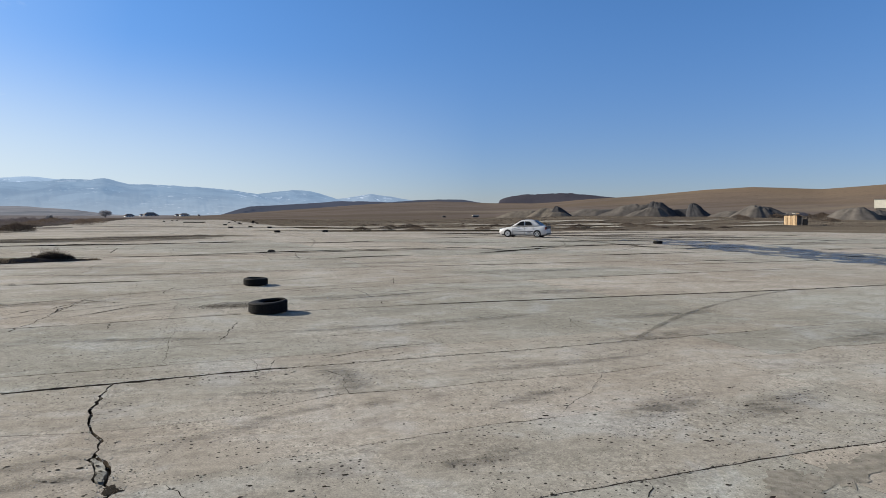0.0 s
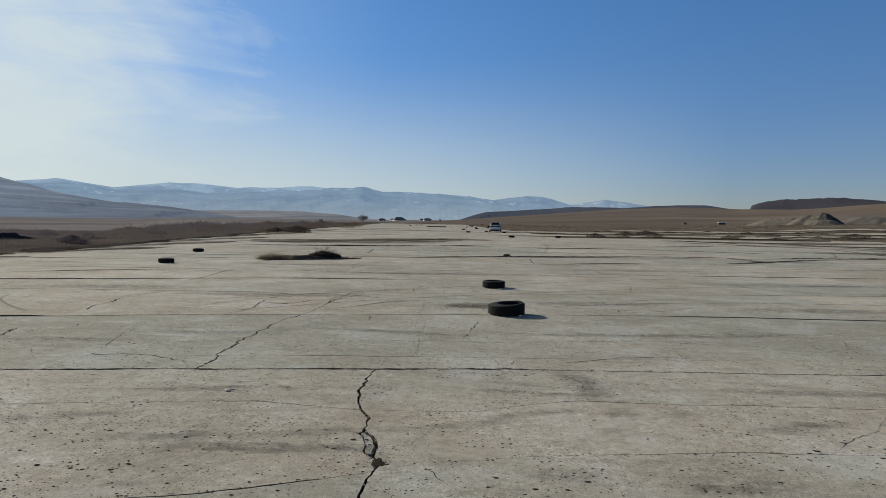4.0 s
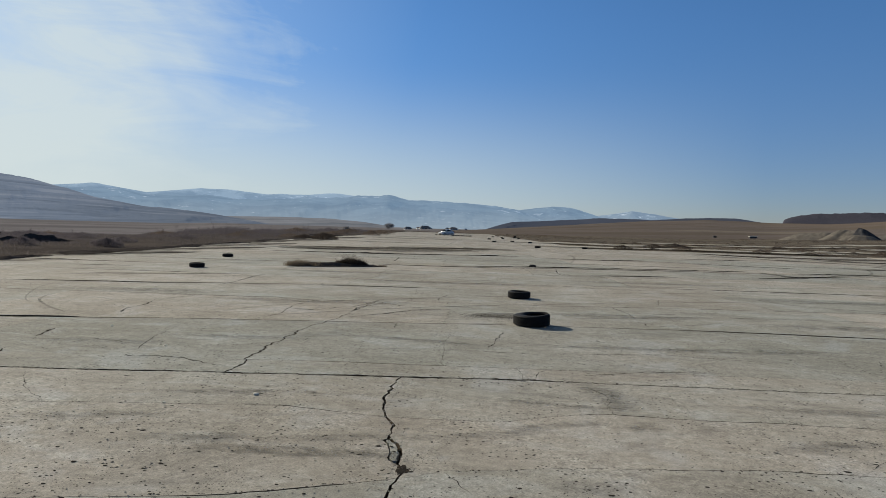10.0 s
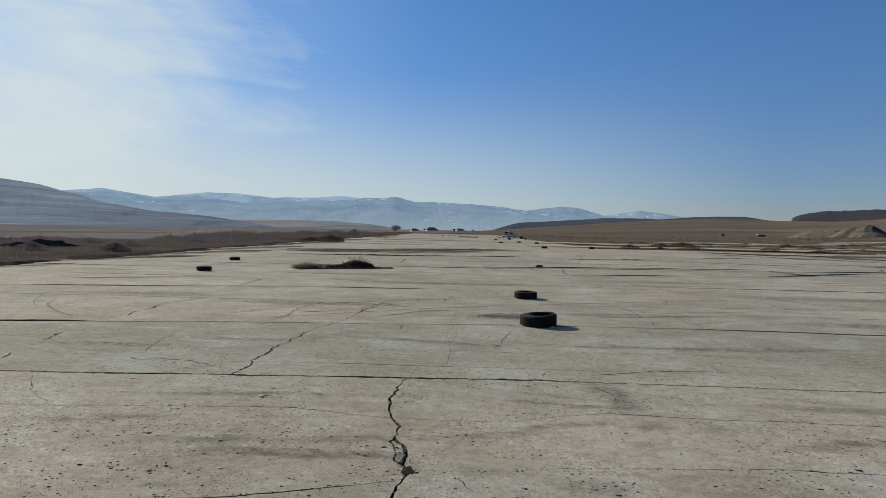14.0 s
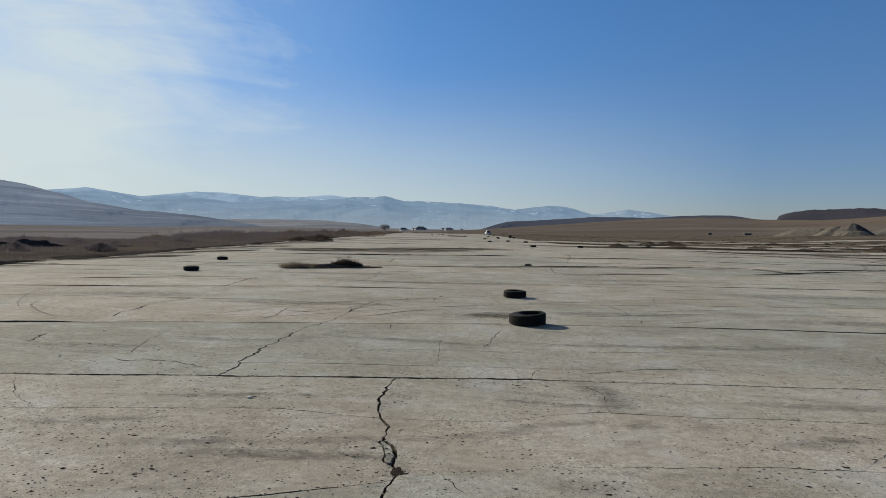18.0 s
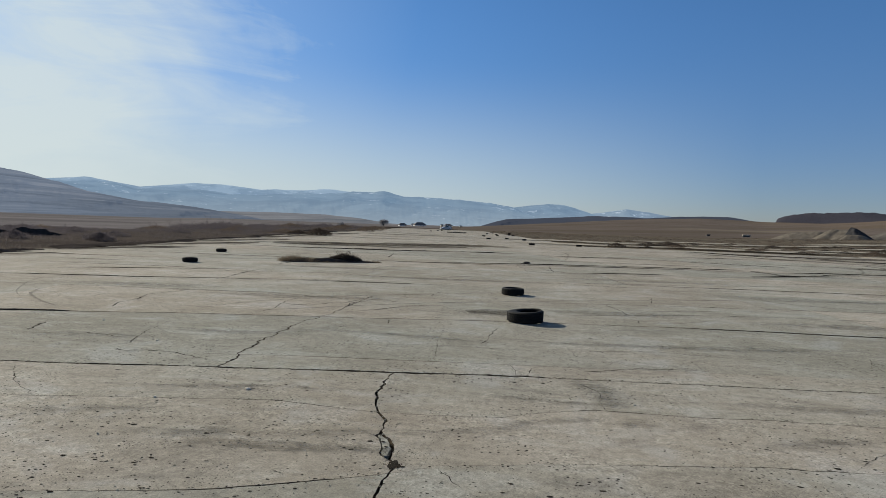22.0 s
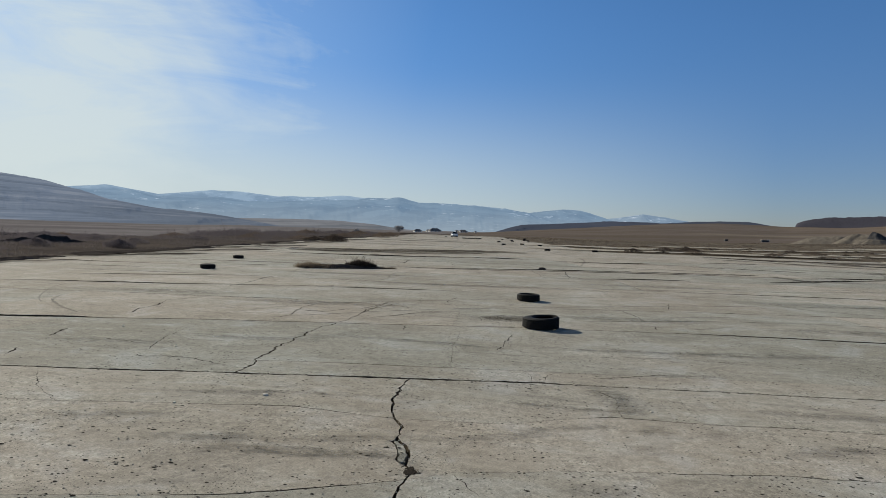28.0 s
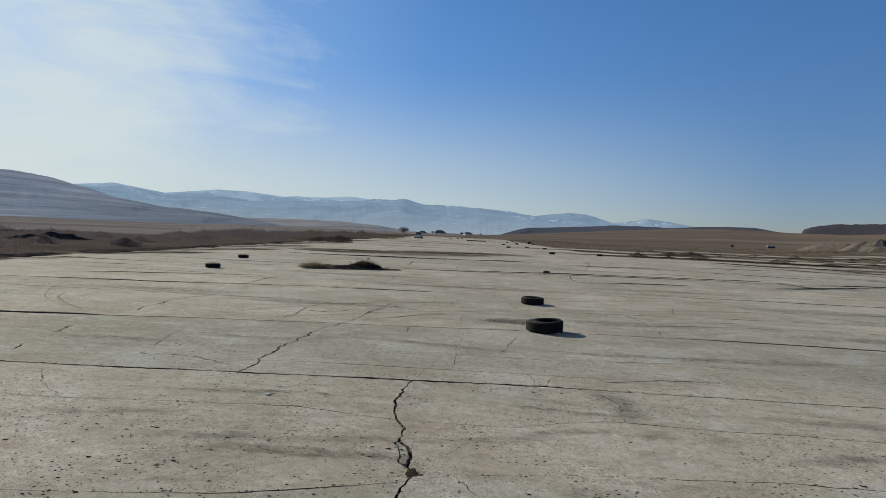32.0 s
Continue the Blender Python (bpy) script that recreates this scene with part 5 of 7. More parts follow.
def scatter_weeds():
    rnd = random.Random(17)
    vs, fs = [], []
    made = 0
    while made < 11000:
        v = rnd.uniform(12, 190)
        u = -16.4 - abs(rnd.gauss(0, 1)) * (9 + v * 0.16)
        x, y = place(u, v)
        if on_concrete(u, v) or u < -75:
            continue
        patch = wave(x, y, 0.12, 3) + 0.6 * wave(x, y, 0.45, 5)
        if patch < -0.55 + 0.5 * rnd.random():
            continue
        far = math.hypot(x, y)
        low = 0.45 if far > 42 and -43 < math.degrees(math.atan2(x, y)) < -32 else 1.0
        hgt = low * rnd.uniform(0.05, 0.30) * (1 + 0.9 * max(0, patch)) * (0.35 + 0.65 * smooth(0, 6, -17 - u))
        blades(vs, fs, x, y, height(x, y), 15, hgt, 0.9, rnd, 0.004 + far * 0.00011, 1.1)
        made += 1
    thing("verge_weeds", "tall dry brown weeds along the runway edge", "weeds", kind="stuff", data=mesh_of("verge_weeds", vs, fs, WEEDS))
    vs, fs = [], []
    made = 0
    while made < 8000:
        x, y = rnd.uniform(-8, 160), rnd.uniform(55, 240)
        u, v = runway(x, y)
        if on_concrete(u, v):
            continue
        patch = wave(x, y * 3, 0.05, 3) + 0.6 * wave(x, y, 0.3, 5)
        if patch < -0.35 + 0.5 * rnd.random():
            continue
        far = math.hypot(x, y)
        hgt = rnd.uniform(0.06, 0.24) * (1 + 0.9 * max(0, patch))
        blades(vs, fs, x, y, height(x, y), 10, hgt, 1.2, rnd, 0.005 + far * 0.00014, 1.2)
        made += 1
    thing("field_weeds", "low dry brown weeds on rough ground", "weeds", kind="stuff", data=mesh_of("field_weeds", vs, fs, FIELDWEEDS))
    vs, fs = [], []
    made = 0
    while made < 1500:
        x, y = rnd.uniform(-8, 150), rnd.uniform(58, 300)
        u, v = runway(x, y)
        if on_concrete(u, v) or wave(x, y * 2, 0.06, 7) + 0.5 * wave(x, y, 0.35, 2) < -0.05 + 0.3 * rnd.random():
            continue
        far = math.hypot(x, y)
        blades(vs, fs, x, y, height(x, y), 14, rnd.uniform(0.12, 0.5), 0.7, rnd, 0.005 + far * 0.00015, 1.3)
        made += 1
    thing("field_brush", "brown dead brush scattered over rough ground", "brush", kind="stuff", data=mesh_of("field_brush", vs, fs, SCRUB))
    # thin fringe of weeds in joints near the edge
    vs, fs = [], []
    for _ in range(500):
        k = rnd.choice((10, 11, 12, 13, 14, 15))
        u = rnd.uniform(-17, -9) if rnd.random() < 0.7 else rnd.uniform(-9, 8)
        v = joint_line(k, u)[0]
        if wave(u, k * 3.0, 0.5, 8) < 0.1:
            continue
        x, y = place(u, v)
        blades(vs, fs, x, y, -0.03, 6, rnd.uniform(0.04, 0.075), 0.10, rnd, 0.005, 1.5)
    thing("joint_weeds", "sparse dry grass sprouting from the joints", "weeds", kind="stuff", data=mesh_of("joint_weeds", vs, fs, WEEDS))


scatter_weeds()


def build_thickets():
    """Dense bare brush on the rough ground beside the runway, thick in some places and open in others."""
    rnd = random.Random(29)
    vs, fs = [], []
    made = 0
    while made < 1500:
        v = rnd.uniform(22, 200)
        u = -20.5 - abs(rnd.gauss(0, 1)) * (7 + v * 0.22)
        x, y = place(u, v)
        lush = wave(x, y, 0.06, 3) + 0.6 * wave(x, y, 0.22, 8)
        if u < -95 or lush < -0.12 + 0.35 * rnd.random():
            continue
        far = math.hypot(x, y)
        back = smooth(2, 14, -19 - u)
        h = rnd.uniform(0.25, 0.62) * (1 + 0.9 * max(0.0, lush)) * (0.45 + 0.75 * back)
        if far > 42 and -43 < math.degrees(math.atan2(x, y)) < -32:
            h *= 0.42
        wide = rnd.uniform(0.7, 1.5)
        twig_cloud(vs, fs, (x, y, height(x, y) - 0.02), wide, wide, h, 130, h * 0.4, 0.004 + far * 0.00010, rnd)
        if rnd.random() < (0.3 if v > 80 else 0.16):
            twig_bush(vs, fs, x, y, height(x, y), h * rnd.uniform(1.3, 2.2), 0.5, 2, rnd, 0.005 + far * 0.0001)
        made += 1
    thing("thicket", "bare purple-brown brush and saplings beside the runway", "brush", kind="stuff", data=mesh_of("thicket", vs, fs, THICKET))


build_thickets()


def build_shrubs():
    rnd = random.Random(23)
    rows = [(-21.5, 68, 0.85, 1.6), (-25.2, 72, 0.5, 1.3), (-30, 36, 0.6, 1.0), (-27, 40, 0.6, 0.9), (-36, 60, 0.9, 1.3), (-34, 75, 0.9, 1.2), (-42, 50, 0.8, 1.2),
            (-33, 44, 0.7, 1.1), (-40, 110, 1.5, 1.8), (-34, 120, 1.2, 1.6), (-52, 64, 1.3, 1.5), (-38, 140, 1.5, 2.0), (18, 84, 0.6, 1.5), (29, 78, 0.5, 1.2),
            (38, 88, 0.7, 1.7), (46, 84, 0.6, 1.5), (52, 93, 0.7, 1.8), (66, 100, 0.8, 2.0), (12, 72, 0.5, 1.1), (80, 108, 0.8, 1.8), (24, 98, 0.6, 1.8), (120, 130, 1.6, 2.4),
            (134, 120, 1.7, 2.6), (150, 124, 1.6, 2.4), (160, 132, 2.0, 2.6), (142, 138, 1.8, 2.4), (128, 112, 1.2, 2.0), (150, 150, 1.8, 2.6), (158, 146, 1.7, 2.4), (168, 150, 2.2, 2.6), (176, 158, 2.4, 2.6), (138, 152, 1.6, 2.2), (-24, 34, 0.5, 0.9), (-26, 30, 0.45, 0.8), (-35, 40, 0.7, 1.3), (-39, 46, 0.8, 1.4), (-50, 100, 1.5, 2.4), (-27, 72, 0.8, 1.3), (-26, 110, 1.0, 1.8), (-29, 130, 1.3, 2.2), (-33, 150, 1.4, 2.4), (-28, 50, 0.6, 1.0), (-31, 66, 0.8, 1.2), (-30, 100, 1.2, 1.7)]
    for _ in range(80):
        x, y = rnd.uniform(-2, 80), rnd.uniform(68, 125)
        u, v = runway(x, y)
        if on_concrete(u, v) or on_concrete(u, v - 3) or on_concrete(u - 3, v):
            continue
        rows.append((x, y, rnd.uniform(0.16, 0.42), rnd.uniform(0.6, 2.2)))
    for x, y, h, s in rows:
        if x < -26:
            h, s = h * 0.6, s * 1.25
        if x > 110:
            h *= 0.7
        vs, fs = [], []
        far = math.hypot(x, y)
        twig_cloud(vs, fs, (0, 0, 0), s, s, h, 1900 if -26 < x < -20 else 1000, h * 0.35, 0.008 + far * 0.00013, rnd)
        twig_bush(vs, fs, 0, 0, 0, h * 0.8, s * 0.6, 7, rnd, 0.01 + far * 0.0001)
        thing("shrub", "bare brown winter shrub on rough grass", "shrub", "shrubs", data=mesh_of("shrub", vs, fs, THICKET if x < -22 and y < 60 else BUSHTWIG if -26 < x < 0 or (0 < x < 110 and rnd.random() < 0.6) else SCRUB), at=pose(x, y, height(x, y) - 0.02, 0, 0, rnd.uniform(0, 360)))


build_shrubs()


STRIP = mark_material("washed_gravel", (0.36, 0.33, 0.28), 0.43, 0.30, (0.35, 1.5, 1), 0.92)


def pale_strips():
    rnd = random.Random(31)
    rows = [(8, 74, 8, 1.6), (12, 96, 10, 2.2), (21, 77, 9, 1.6), (31, 80, 12, 1.6), (15, 88, 6, 1.1), (41, 92, 9, 1.3), (26, 103, 9, 1.2), (56, 96, 8, 1.2), (66, 110, 10, 1.5), (48, 118, 12, 1.7), (80, 104, 8, 1.4), (36, 132, 12, 1.8), (72, 134, 12, 2.0),
            (96, 124, 9, 1.7), (110, 112, 8, 1.5), (92, 97, 8, 1.0), (116, 134, 5, 1.0)]
    for i, (x, y, a, b) in enumerate(rows):
        vs, fs, n = [], [], 40
        turn = radians(8 + 10 * rnd.random())
        vs.append((x, y, height(x, y) + 0.22))
        for k in range(n):
            t = 2 * math.pi * k / n
            q = 1 + 0.5 * wave(math.cos(t) * 2, math.sin(t) * 2, 1.0, i)
            lx, ly = a * q * math.cos(t), 2.1 * b * q * math.sin(t)
            px, py = x + lx * math.cos(turn) - ly * math.sin(turn), y + lx * math.sin(turn) + ly * math.cos(turn)
            vs.append((px, py, height(px, py) + 0.18))
        for k in range(n):
            fs.append((0, 1 + k, 1 + (k + 1) % n))
        thing("gravel_patch", "pale strip of bare gravel in the weeds", "gravel", "gravel strips", data=mesh_of("gravel_patch", vs, fs, STRIP))


pale_strips()


# ---- heaps of gravel and earth ----
def heap(name, label, az, dist, hgt, rx, ry, mat, seed, turn=0, peak=0.0, group="gravel mounds", flat=0.0):
    """A tipped heap: rounded or ridged on top, slumped skirts, its crest off to one side."""
    vs, fs = [], []
    n, m = 72, 24
    cx, cy = dist * math.sin(radians(az)), dist * math.cos(radians(az))
    for i in range(m):
        f = i / (m - 1)
        for j in range(n):
            a = 2 * math.pi * j / n
            k = 1 + 0.25 * wave(math.cos(a) * 1.5, math.sin(a) * 1.5, 1.0, seed) + 0.10 * wave(math.cos(a) * 5, math.sin(a) * 5, 1.0, seed + 1)
            x, y = rx * f * k * math.cos(a) + peak * rx * (1 - f), ry * f * k * math.sin(a)
            g = max(0.0, (f - flat) / (1 - flat))
            z = hgt * (1 - g ** 1.25) * (1 + 0.14 * wave(x, y, 0.25, seed)) + (0.08 * hgt * wave(x, y, 0.5, seed + 2) + 0.06 * hgt * wave(x, y, 1.3, seed + 5) + (0.35 * hgt * wave(x, y, 2.3, seed + 7) + 0.22 * hgt * wave(x, y, 6.0, seed) if mat is EARTH else 0.07 * hgt * wave(x, y, 3.1, seed + 7))) * math.sin(math.pi * min(1.0, f + 0.15))
            vs.append((x, y, z - 0.3 * f))
    for i in range(m - 1):
        for j in range(n):
            a, b = i * n + j, i * n + (j + 1) % n
            fs.append((a, a + n, b + n, b))
    thing(name, label, "heap", group, data=mesh_of(name, vs, fs, mat, mat is not EARTH), at=pose(cx, cy, height(cx, cy) - 0.05, 0, 0, -az + turn))


def build_heaps():
    g, d = "grey gravel heap with slumped sides", "dark heap of crushed stone"
    heap("gravel_mound", g, 24.8, 240, 2.6, 13.0, 5, PALEGRAVEL, 1, 0, 0.2, flat=0.5)
    heap("gravel_mound", g, 26.6, 234, 2.9, 9.0, 5, PALEGRAVEL, 19, 0, 0.1, flat=0.45)
    heap("stone_mound", d, 27.6, 228, 3.5, 4.4, 3.5, DARKGRAVEL, 2, 0, -0.4, flat=0.15)
    heap("gravel_mound", g, 27.2, 219, 1.6, 5.5, 2.5, PALEGRAVEL, 12, flat=0.4)
    heap("gravel_mound", "long low ramp of grey gravel", 30.6, 240, 2.7, 11.5, 5, GRAVEL, 3, 0, 0.35, flat=0.55)
    heap("gravel_mound", "long low ramp of grey gravel", 33.6, 237, 4.3, 13.0, 5, GRAVEL, 4, 0, 0.45, flat=0.35)
    heap("gravel_mound", g, 35.1, 225, 2.9, 7.5, 3, GRAVEL, 21, 0, 0.3, flat=0.3)
    heap("stone_mound", d, 36.3, 231, 5.6, 6.2, 4.5, DARKGRAVEL, 5, 0, -0.55, flat=0.12)
    heap("stone_mound", d, 37.7, 234, 2.7, 8.0, 4, DARKGRAVEL, 6, flat=0.6)
    heap("stone_mound", d, 39.1, 231, 4.5, 4.8, 4.5, DARKGRAVEL, 7, 0, -0.5, flat=0.15)
    heap("gravel_mound", g, 41.8, 228, 2.0, 9.0, 4, GRAVEL, 8, 0, 0.2, flat=0.5)
    heap("gravel_mound", g, 43.2, 215, 3.5, 7.0, 5, GRAVEL, 9, 0, 0.2, flat=0.25)
    heap("stone_mound", d, 44.8, 220, 3.2, 5.0, 4, DARKGRAVEL, 10, 0, -0.5, flat=0.2)
    heap("gravel_mound", g, 46.4, 222, 2.0, 6.5, 4.5, GRAVEL, 11, 0, -0.2, flat=0.2)
    heap("gravel_mound", g, 50.2, 192, 3.2, 7.5, 5, GRAVEL, 14, 0, 0.1, flat=0.2)
    heap("stone_mound", d, 52.4, 196, 2.6, 4.5, 4, DARKGRAVEL, 15, 0, -0.5)
    e = "low dark bank of dug earth among dry weeds"
    heap("earth_bank", e, -40.6, 46, 0.48, 4.0, 1.2, EARTH, 16, 10, 0.2, "earth banks")
    heap("earth_bank", e, -43.6, 64, 0.5, 4.5, 1.6, EARTH, 17, 0, 0, "earth banks", 0.3)
    heap("earth_bank", e, -17.5, 96, 0.4, 5.0, 1.6, EARTH, 18, 0, 0, "earth banks", 0.3)


build_heaps()


# ---- shed ----
def build_shed():
    az, dist = 46.0, 141.0
    x, y = dist * math.sin(radians(az)), dist * math.cos(radians(az))
    shed = thing("shed", "small shed of raw yellow boards with patched roof", "shed", at=pose(x, y, height(x, y) - 0.03, 0, 0, -az - 32))
    # front wall of upright boards, dark side with an open lean-to
    # black sheet added behind the boards to paint their gaps as shade
    part("gap_backing", box(-1.29, 0.045, 0, 1.29, 0.07, 1.98), DARK, shed)
    for i in range(10):
        px = -1.3 + 0.26 * i
        part("board", box(px, -0.02 + 0.012 * (i % 2), 0, px + (0.20, 0.225, 0.19, 0.215)[i % 4], 0.02 + 0.012 * (i % 2), 1.92 + 0.04 * (i % 3)), (WOOD, WOOD, BROWNWOOD, WOOD, WOOD, BROWNWOOD, WOOD, WOOD, WOOD, BROWNWOOD)[i], shed)
    for i in range(8):
        py = 0.03 + 0.25 * i
        part("side_board", box(1.30, py, 0, 1.34, py + 0.24, 2.05), OLDWOOD, shed)
        part("side_board", box(-1.34, py, 0, -1.30, py + 0.24, 2.05), WOOD, shed)
    part("rear_wall", box(-1.3, 2.02, 0, 1.3, 2.06, 2.05), OLDWOOD, shed)
    for px, py in ((2.3, 0.1), (2.3, 1.9)):
        part("post", box(px - 0.05, py - 0.05, 0, px + 0.05, py + 0.05, 1.85), OLDWOOD, shed)
    part("lean_to_panel", box(1.4, 1.86, 0.0, 2.3, 1.92, 1.3), OLDWOOD, shed)
    bm = bmesh.new()
    vs = [(-1.5, -0.25, 2.02), (1.5, -0.25, 2.12), (2.5, -0.15, 1.86), (2.5, 2.1, 2.0), (1.5, 2.25, 2.46), (-1.5, 2.25, 2.3)]
    lo = [bm.verts.new(v) for v in vs]
    hi = [bm.verts.new((a, b, c + 0.06)) for a, b, c in vs]
    for idx in ((0, 1, 4, 5), (1, 2, 3, 4)):
        bm.faces.new([hi[i] for i in idx])
        bm.faces.new([lo[i] for i in reversed(idx)])
    for i in range(6):
        bm.faces.new([lo[i], lo[(i + 1) % 6], hi[(i + 1) % 6], hi[i]])
    roof = part("roof", bm, ROOFING, shed, "rusty patched sheet roof")
    for i in range(4):
        part("roof_sheet", box(-1.2 + 0.7 * i, 0.1 + 0.2 * (i % 2), 2.24 + 0.03 * i, -0.62 + 0.7 * i, 1.7, 2.30 + 0.03 * i), (OLDWOOD, ROOFING, WHITEWALL, BROWNWOOD)[i], roof)


build_shed()


def build_white_hut():
    az, dist = 52.6, 205.0
    x, y = dist * math.sin(radians(az)), dist * math.cos(radians(az))
    hut = thing("site_container", "white site container on a dark raised base", "container", at=pose(x, y, height(x, y) + 1.9, 0, 0, -az))
    part("box_body", box(-4.0, 0, 1.0, 4.0, 2.4, 3.4, 0.04), WHITEWALL, hut)
    part("base", box(-3.6, 0.2, -2.1, 3.8, 2.2, 1.0), OLDWOOD, hut)
    part("roof_edge", box(-4.05, -0.05, 3.4, 4.05, 2.45, 3.5), DARK, hut)
    for i in range(3):
        part("corner_post", box(-4.02 + 3.9 * i, -0.03, 1.0, -3.9 + 3.9 * i, 0.0, 3.4), WHITEWALL, hut)


build_white_hut()


def build_hill_cabins():
    for az, dist, w, h, lift, mat in ((19.8, 342, 3.2, 0.9, 0.1, STONE), (16.9, 352, 1.5, 0.8, 0.1, OLDWOOD)):
        x, y = dist * math.sin(radians(az)), dist * math.cos(radians(az))
        z = height(x, y)
        cabin = thing("field_hut", "low dark hut with a pale roof on the slope", "hut", "field huts", at=pose(x, y, z - 0.05, 0, 0, -az + 12))
        part("wall", box(-w / 2, -1, 0, w / 2, 1, h), DARK, cabin)
        part("roof", box(-w / 2 - 0.2, -1.3, h, w / 2 + 0.2, 1.3, h + 0.25), mat, cabin)


build_hill_cabins()


# ---- far houses, tree and woods ----
WOODMAT = plain("leafless_canopy", (0.050, 0.048, 0.060), 1.0, 0, 0.15, 0.5, 0, 0.0)

def build_house(az, dist, w, hw, hr, label):
    x, y = dist * math.sin(radians(az)), dist * math.cos(radians(az))
    h = thing("house", label, "house", "far houses", at=pose(x, y, height(x, y) - 0.2, 0, 0, -az + 15))
    d = w * 0.7
    part("wall", box(-w / 2, -d / 2, 0, w / 2, d / 2, hw), WALL, h)
    bm = bmesh.new()
    e = 0.6
    b = [bm.verts.new(p) for p in ((-w / 2 - e, -d / 2 - e, hw - 0.2), (w / 2 + e, -d / 2 - e, hw - 0.2), (w / 2 + e, d / 2 + e, hw - 0.2), (-w / 2 - e, d / 2 + e, hw - 0.2))]
    t = [bm.verts.new(p) for p in ((-w / 4, 0, hw + hr), (w / 4, 0, hw + hr))]
    for f in ((b[0], b[1], t[1], t[0]), (b[2], b[3], t[0], t[1]), (b[1], b[2], t[1]), (b[3], b[0], t[0]), (b[3], b[2], b[1], b[0])):
        bm.faces.new(f)
    roof = part("roof", bm, TILE, h)
    for i in range(3):
        px = -w * 0.36 + i * w * 0.28
        part("window", box(px, -d / 2 - 0.05, hw * 0.35, px + w * 0.14, -d / 2 + 0.02, hw * 0.8), DARK, h)


build_house(-9.93, 640, 7.6, 1.3, 1.7, "far pale house with a dark hipped roof")
build_house(-8.35, 640, 12.0, 1.0, 2.6, "far wide house with a large dark roof")
build_house(-8.95, 650, 4.2, 1.5, 0.8, "far small white outbuilding with a dark roof")
build_house(-5.75, 650, 8.2, 1.4, 1.5, "far pale house with a dark hipped roof")
build_house(-6.3, 655, 3.6, 1.6, 0.7, "far small white outbuilding with a dark roof")
build_house(-4.6, 660, 2.2, 1.3, 0.5, "far narrow white house")


def build_tree(az, dist, hgt, spread, label):
    rnd = random.Random(int(dist))
    x, y = dist * math.sin(radians(az)), dist * math.cos(radians(az))
    tree = thing("tree", label, "tree", "far trees", at=pose(x, y, height(x, y) - 0.1))
    vs, fs = lathe([(0.0, 0), (0.32, 0.0), (0.2, hgt * 0.4), (0.0, hgt * 0.4)], 8)
    part("trunk", mesh_of("trunk", vs, fs, BARK), BARK, tree)
    vs, fs = [], []
    lobes = [(0, 0, 0.55, 0.75)] + [(math.cos(q) * rnd.uniform(0.35, 0.62), math.sin(q) * rnd.uniform(0.35, 0.62), rnd.uniform(0.14, 0.70), rnd.uniform(0.38, 0.60)) for q in (0.2, 1.1, 2.0, 3.0, 3.9, 4.8, 5.6)]
    for lx, ly, lz, lr in lobes:
        c = Vector((lx * spread, ly * spread, lz * hgt))
        for _ in range(520):
            d = Vector((rnd.gauss(0, 1), rnd.gauss(0, 1), rnd.gauss(0, 1))).normalized()
            p = c + Vector((d.x * spread, d.y * spread, d.z * hgt * 0.62)) * lr * rnd.random() ** 0.45
            if p.z < 0.3:
                continue
            e = (d + Vector((rnd.uniform(-0.6, 0.6), rnd.uniform(-0.6, 0.6), rnd.uniform(0.0, 0.8)))).normalized()
            s = e.cross(Vector((rnd.uniform(-1, 1), rnd.uniform(-1, 1), rnd.uniform(-1, 1)))).normalized() * 0.07
            k = len(vs)
            vs += [tuple(p - s), tuple(p + s), tuple(p + e * hgt * rnd.uniform(0.06, 0.14))]
            fs.append((k, k + 1, k + 2))
    twig_bush(vs, fs, 0, 0, hgt * 0.15, hgt * 0.7, spread * 0.7, 8, rnd, 0.10)
    part("crown", mesh_of("crown", vs, fs, WOODS), WOODS, tree)


build_tree(-11.65, 560, 6.2, 5.2, "leafless tree on the plain before the mountains")
build_tree(-15.5, 420, 2.2, 2.4, "leafless bushy tree beyond the runway")


def build_woods():
    """Leafless wood along the crest of the hill: a soft uneven canopy that rises from its edge."""
    rnd = random.Random(41)
    vs, fs = [], []
    crest = ((21.8, 1.40), (22.05, 1.66), (22.5, 1.86), (23.2, 2.0), (24.3, 2.14), (27.8, 2.29), (29.8, 2.13), (31.8, 1.92), (33.6, 1.72), (35.0, 1.90))
    azs = [21.8 + 0.055 * i for i in range(239)]
    rows = 26
    for i in range(rows):
        for az in azs:
            t = i / (rows - 1)
            d = HILL_RANGE - 70 + 150 * t
            x, y = d * math.sin(radians(az)), d * math.cos(radians(az))
            top = math.tan(radians(lerp(crest, az))) * HILL_RANGE + 1.7 - height(HILL_RANGE * math.sin(radians(az)), HILL_RANGE * math.cos(radians(az)))
            tree = 0.11 * wave(x, y, 0.09, 3) + 0.05 * wave(x, y, 0.4, 5) + 0.025 * rnd.uniform(-1, 1)
            h = max(0.0, top) * min(1.0, (az - 21.8) / 0.16) * smooth(0.0, 0.46, t) * (0.97 + tree * (0.3 + 0.7 * smooth(0.3, 0.5, t)))
            vs.append((x, y, height(x, y) - 0.2 + h))
    m = len(azs)
    for i in range(rows - 1):
        for j in range(m - 1):
            a = i * m + j
            fs += [(a, a + 1, a + m), (a + 1, a + m + 1, a + m)]
    thing("woods", "dark leafless wood along the hill crest", "woods", kind="stuff", data=mesh_of("woods", vs, fs, WOODMAT, True))


build_woods()


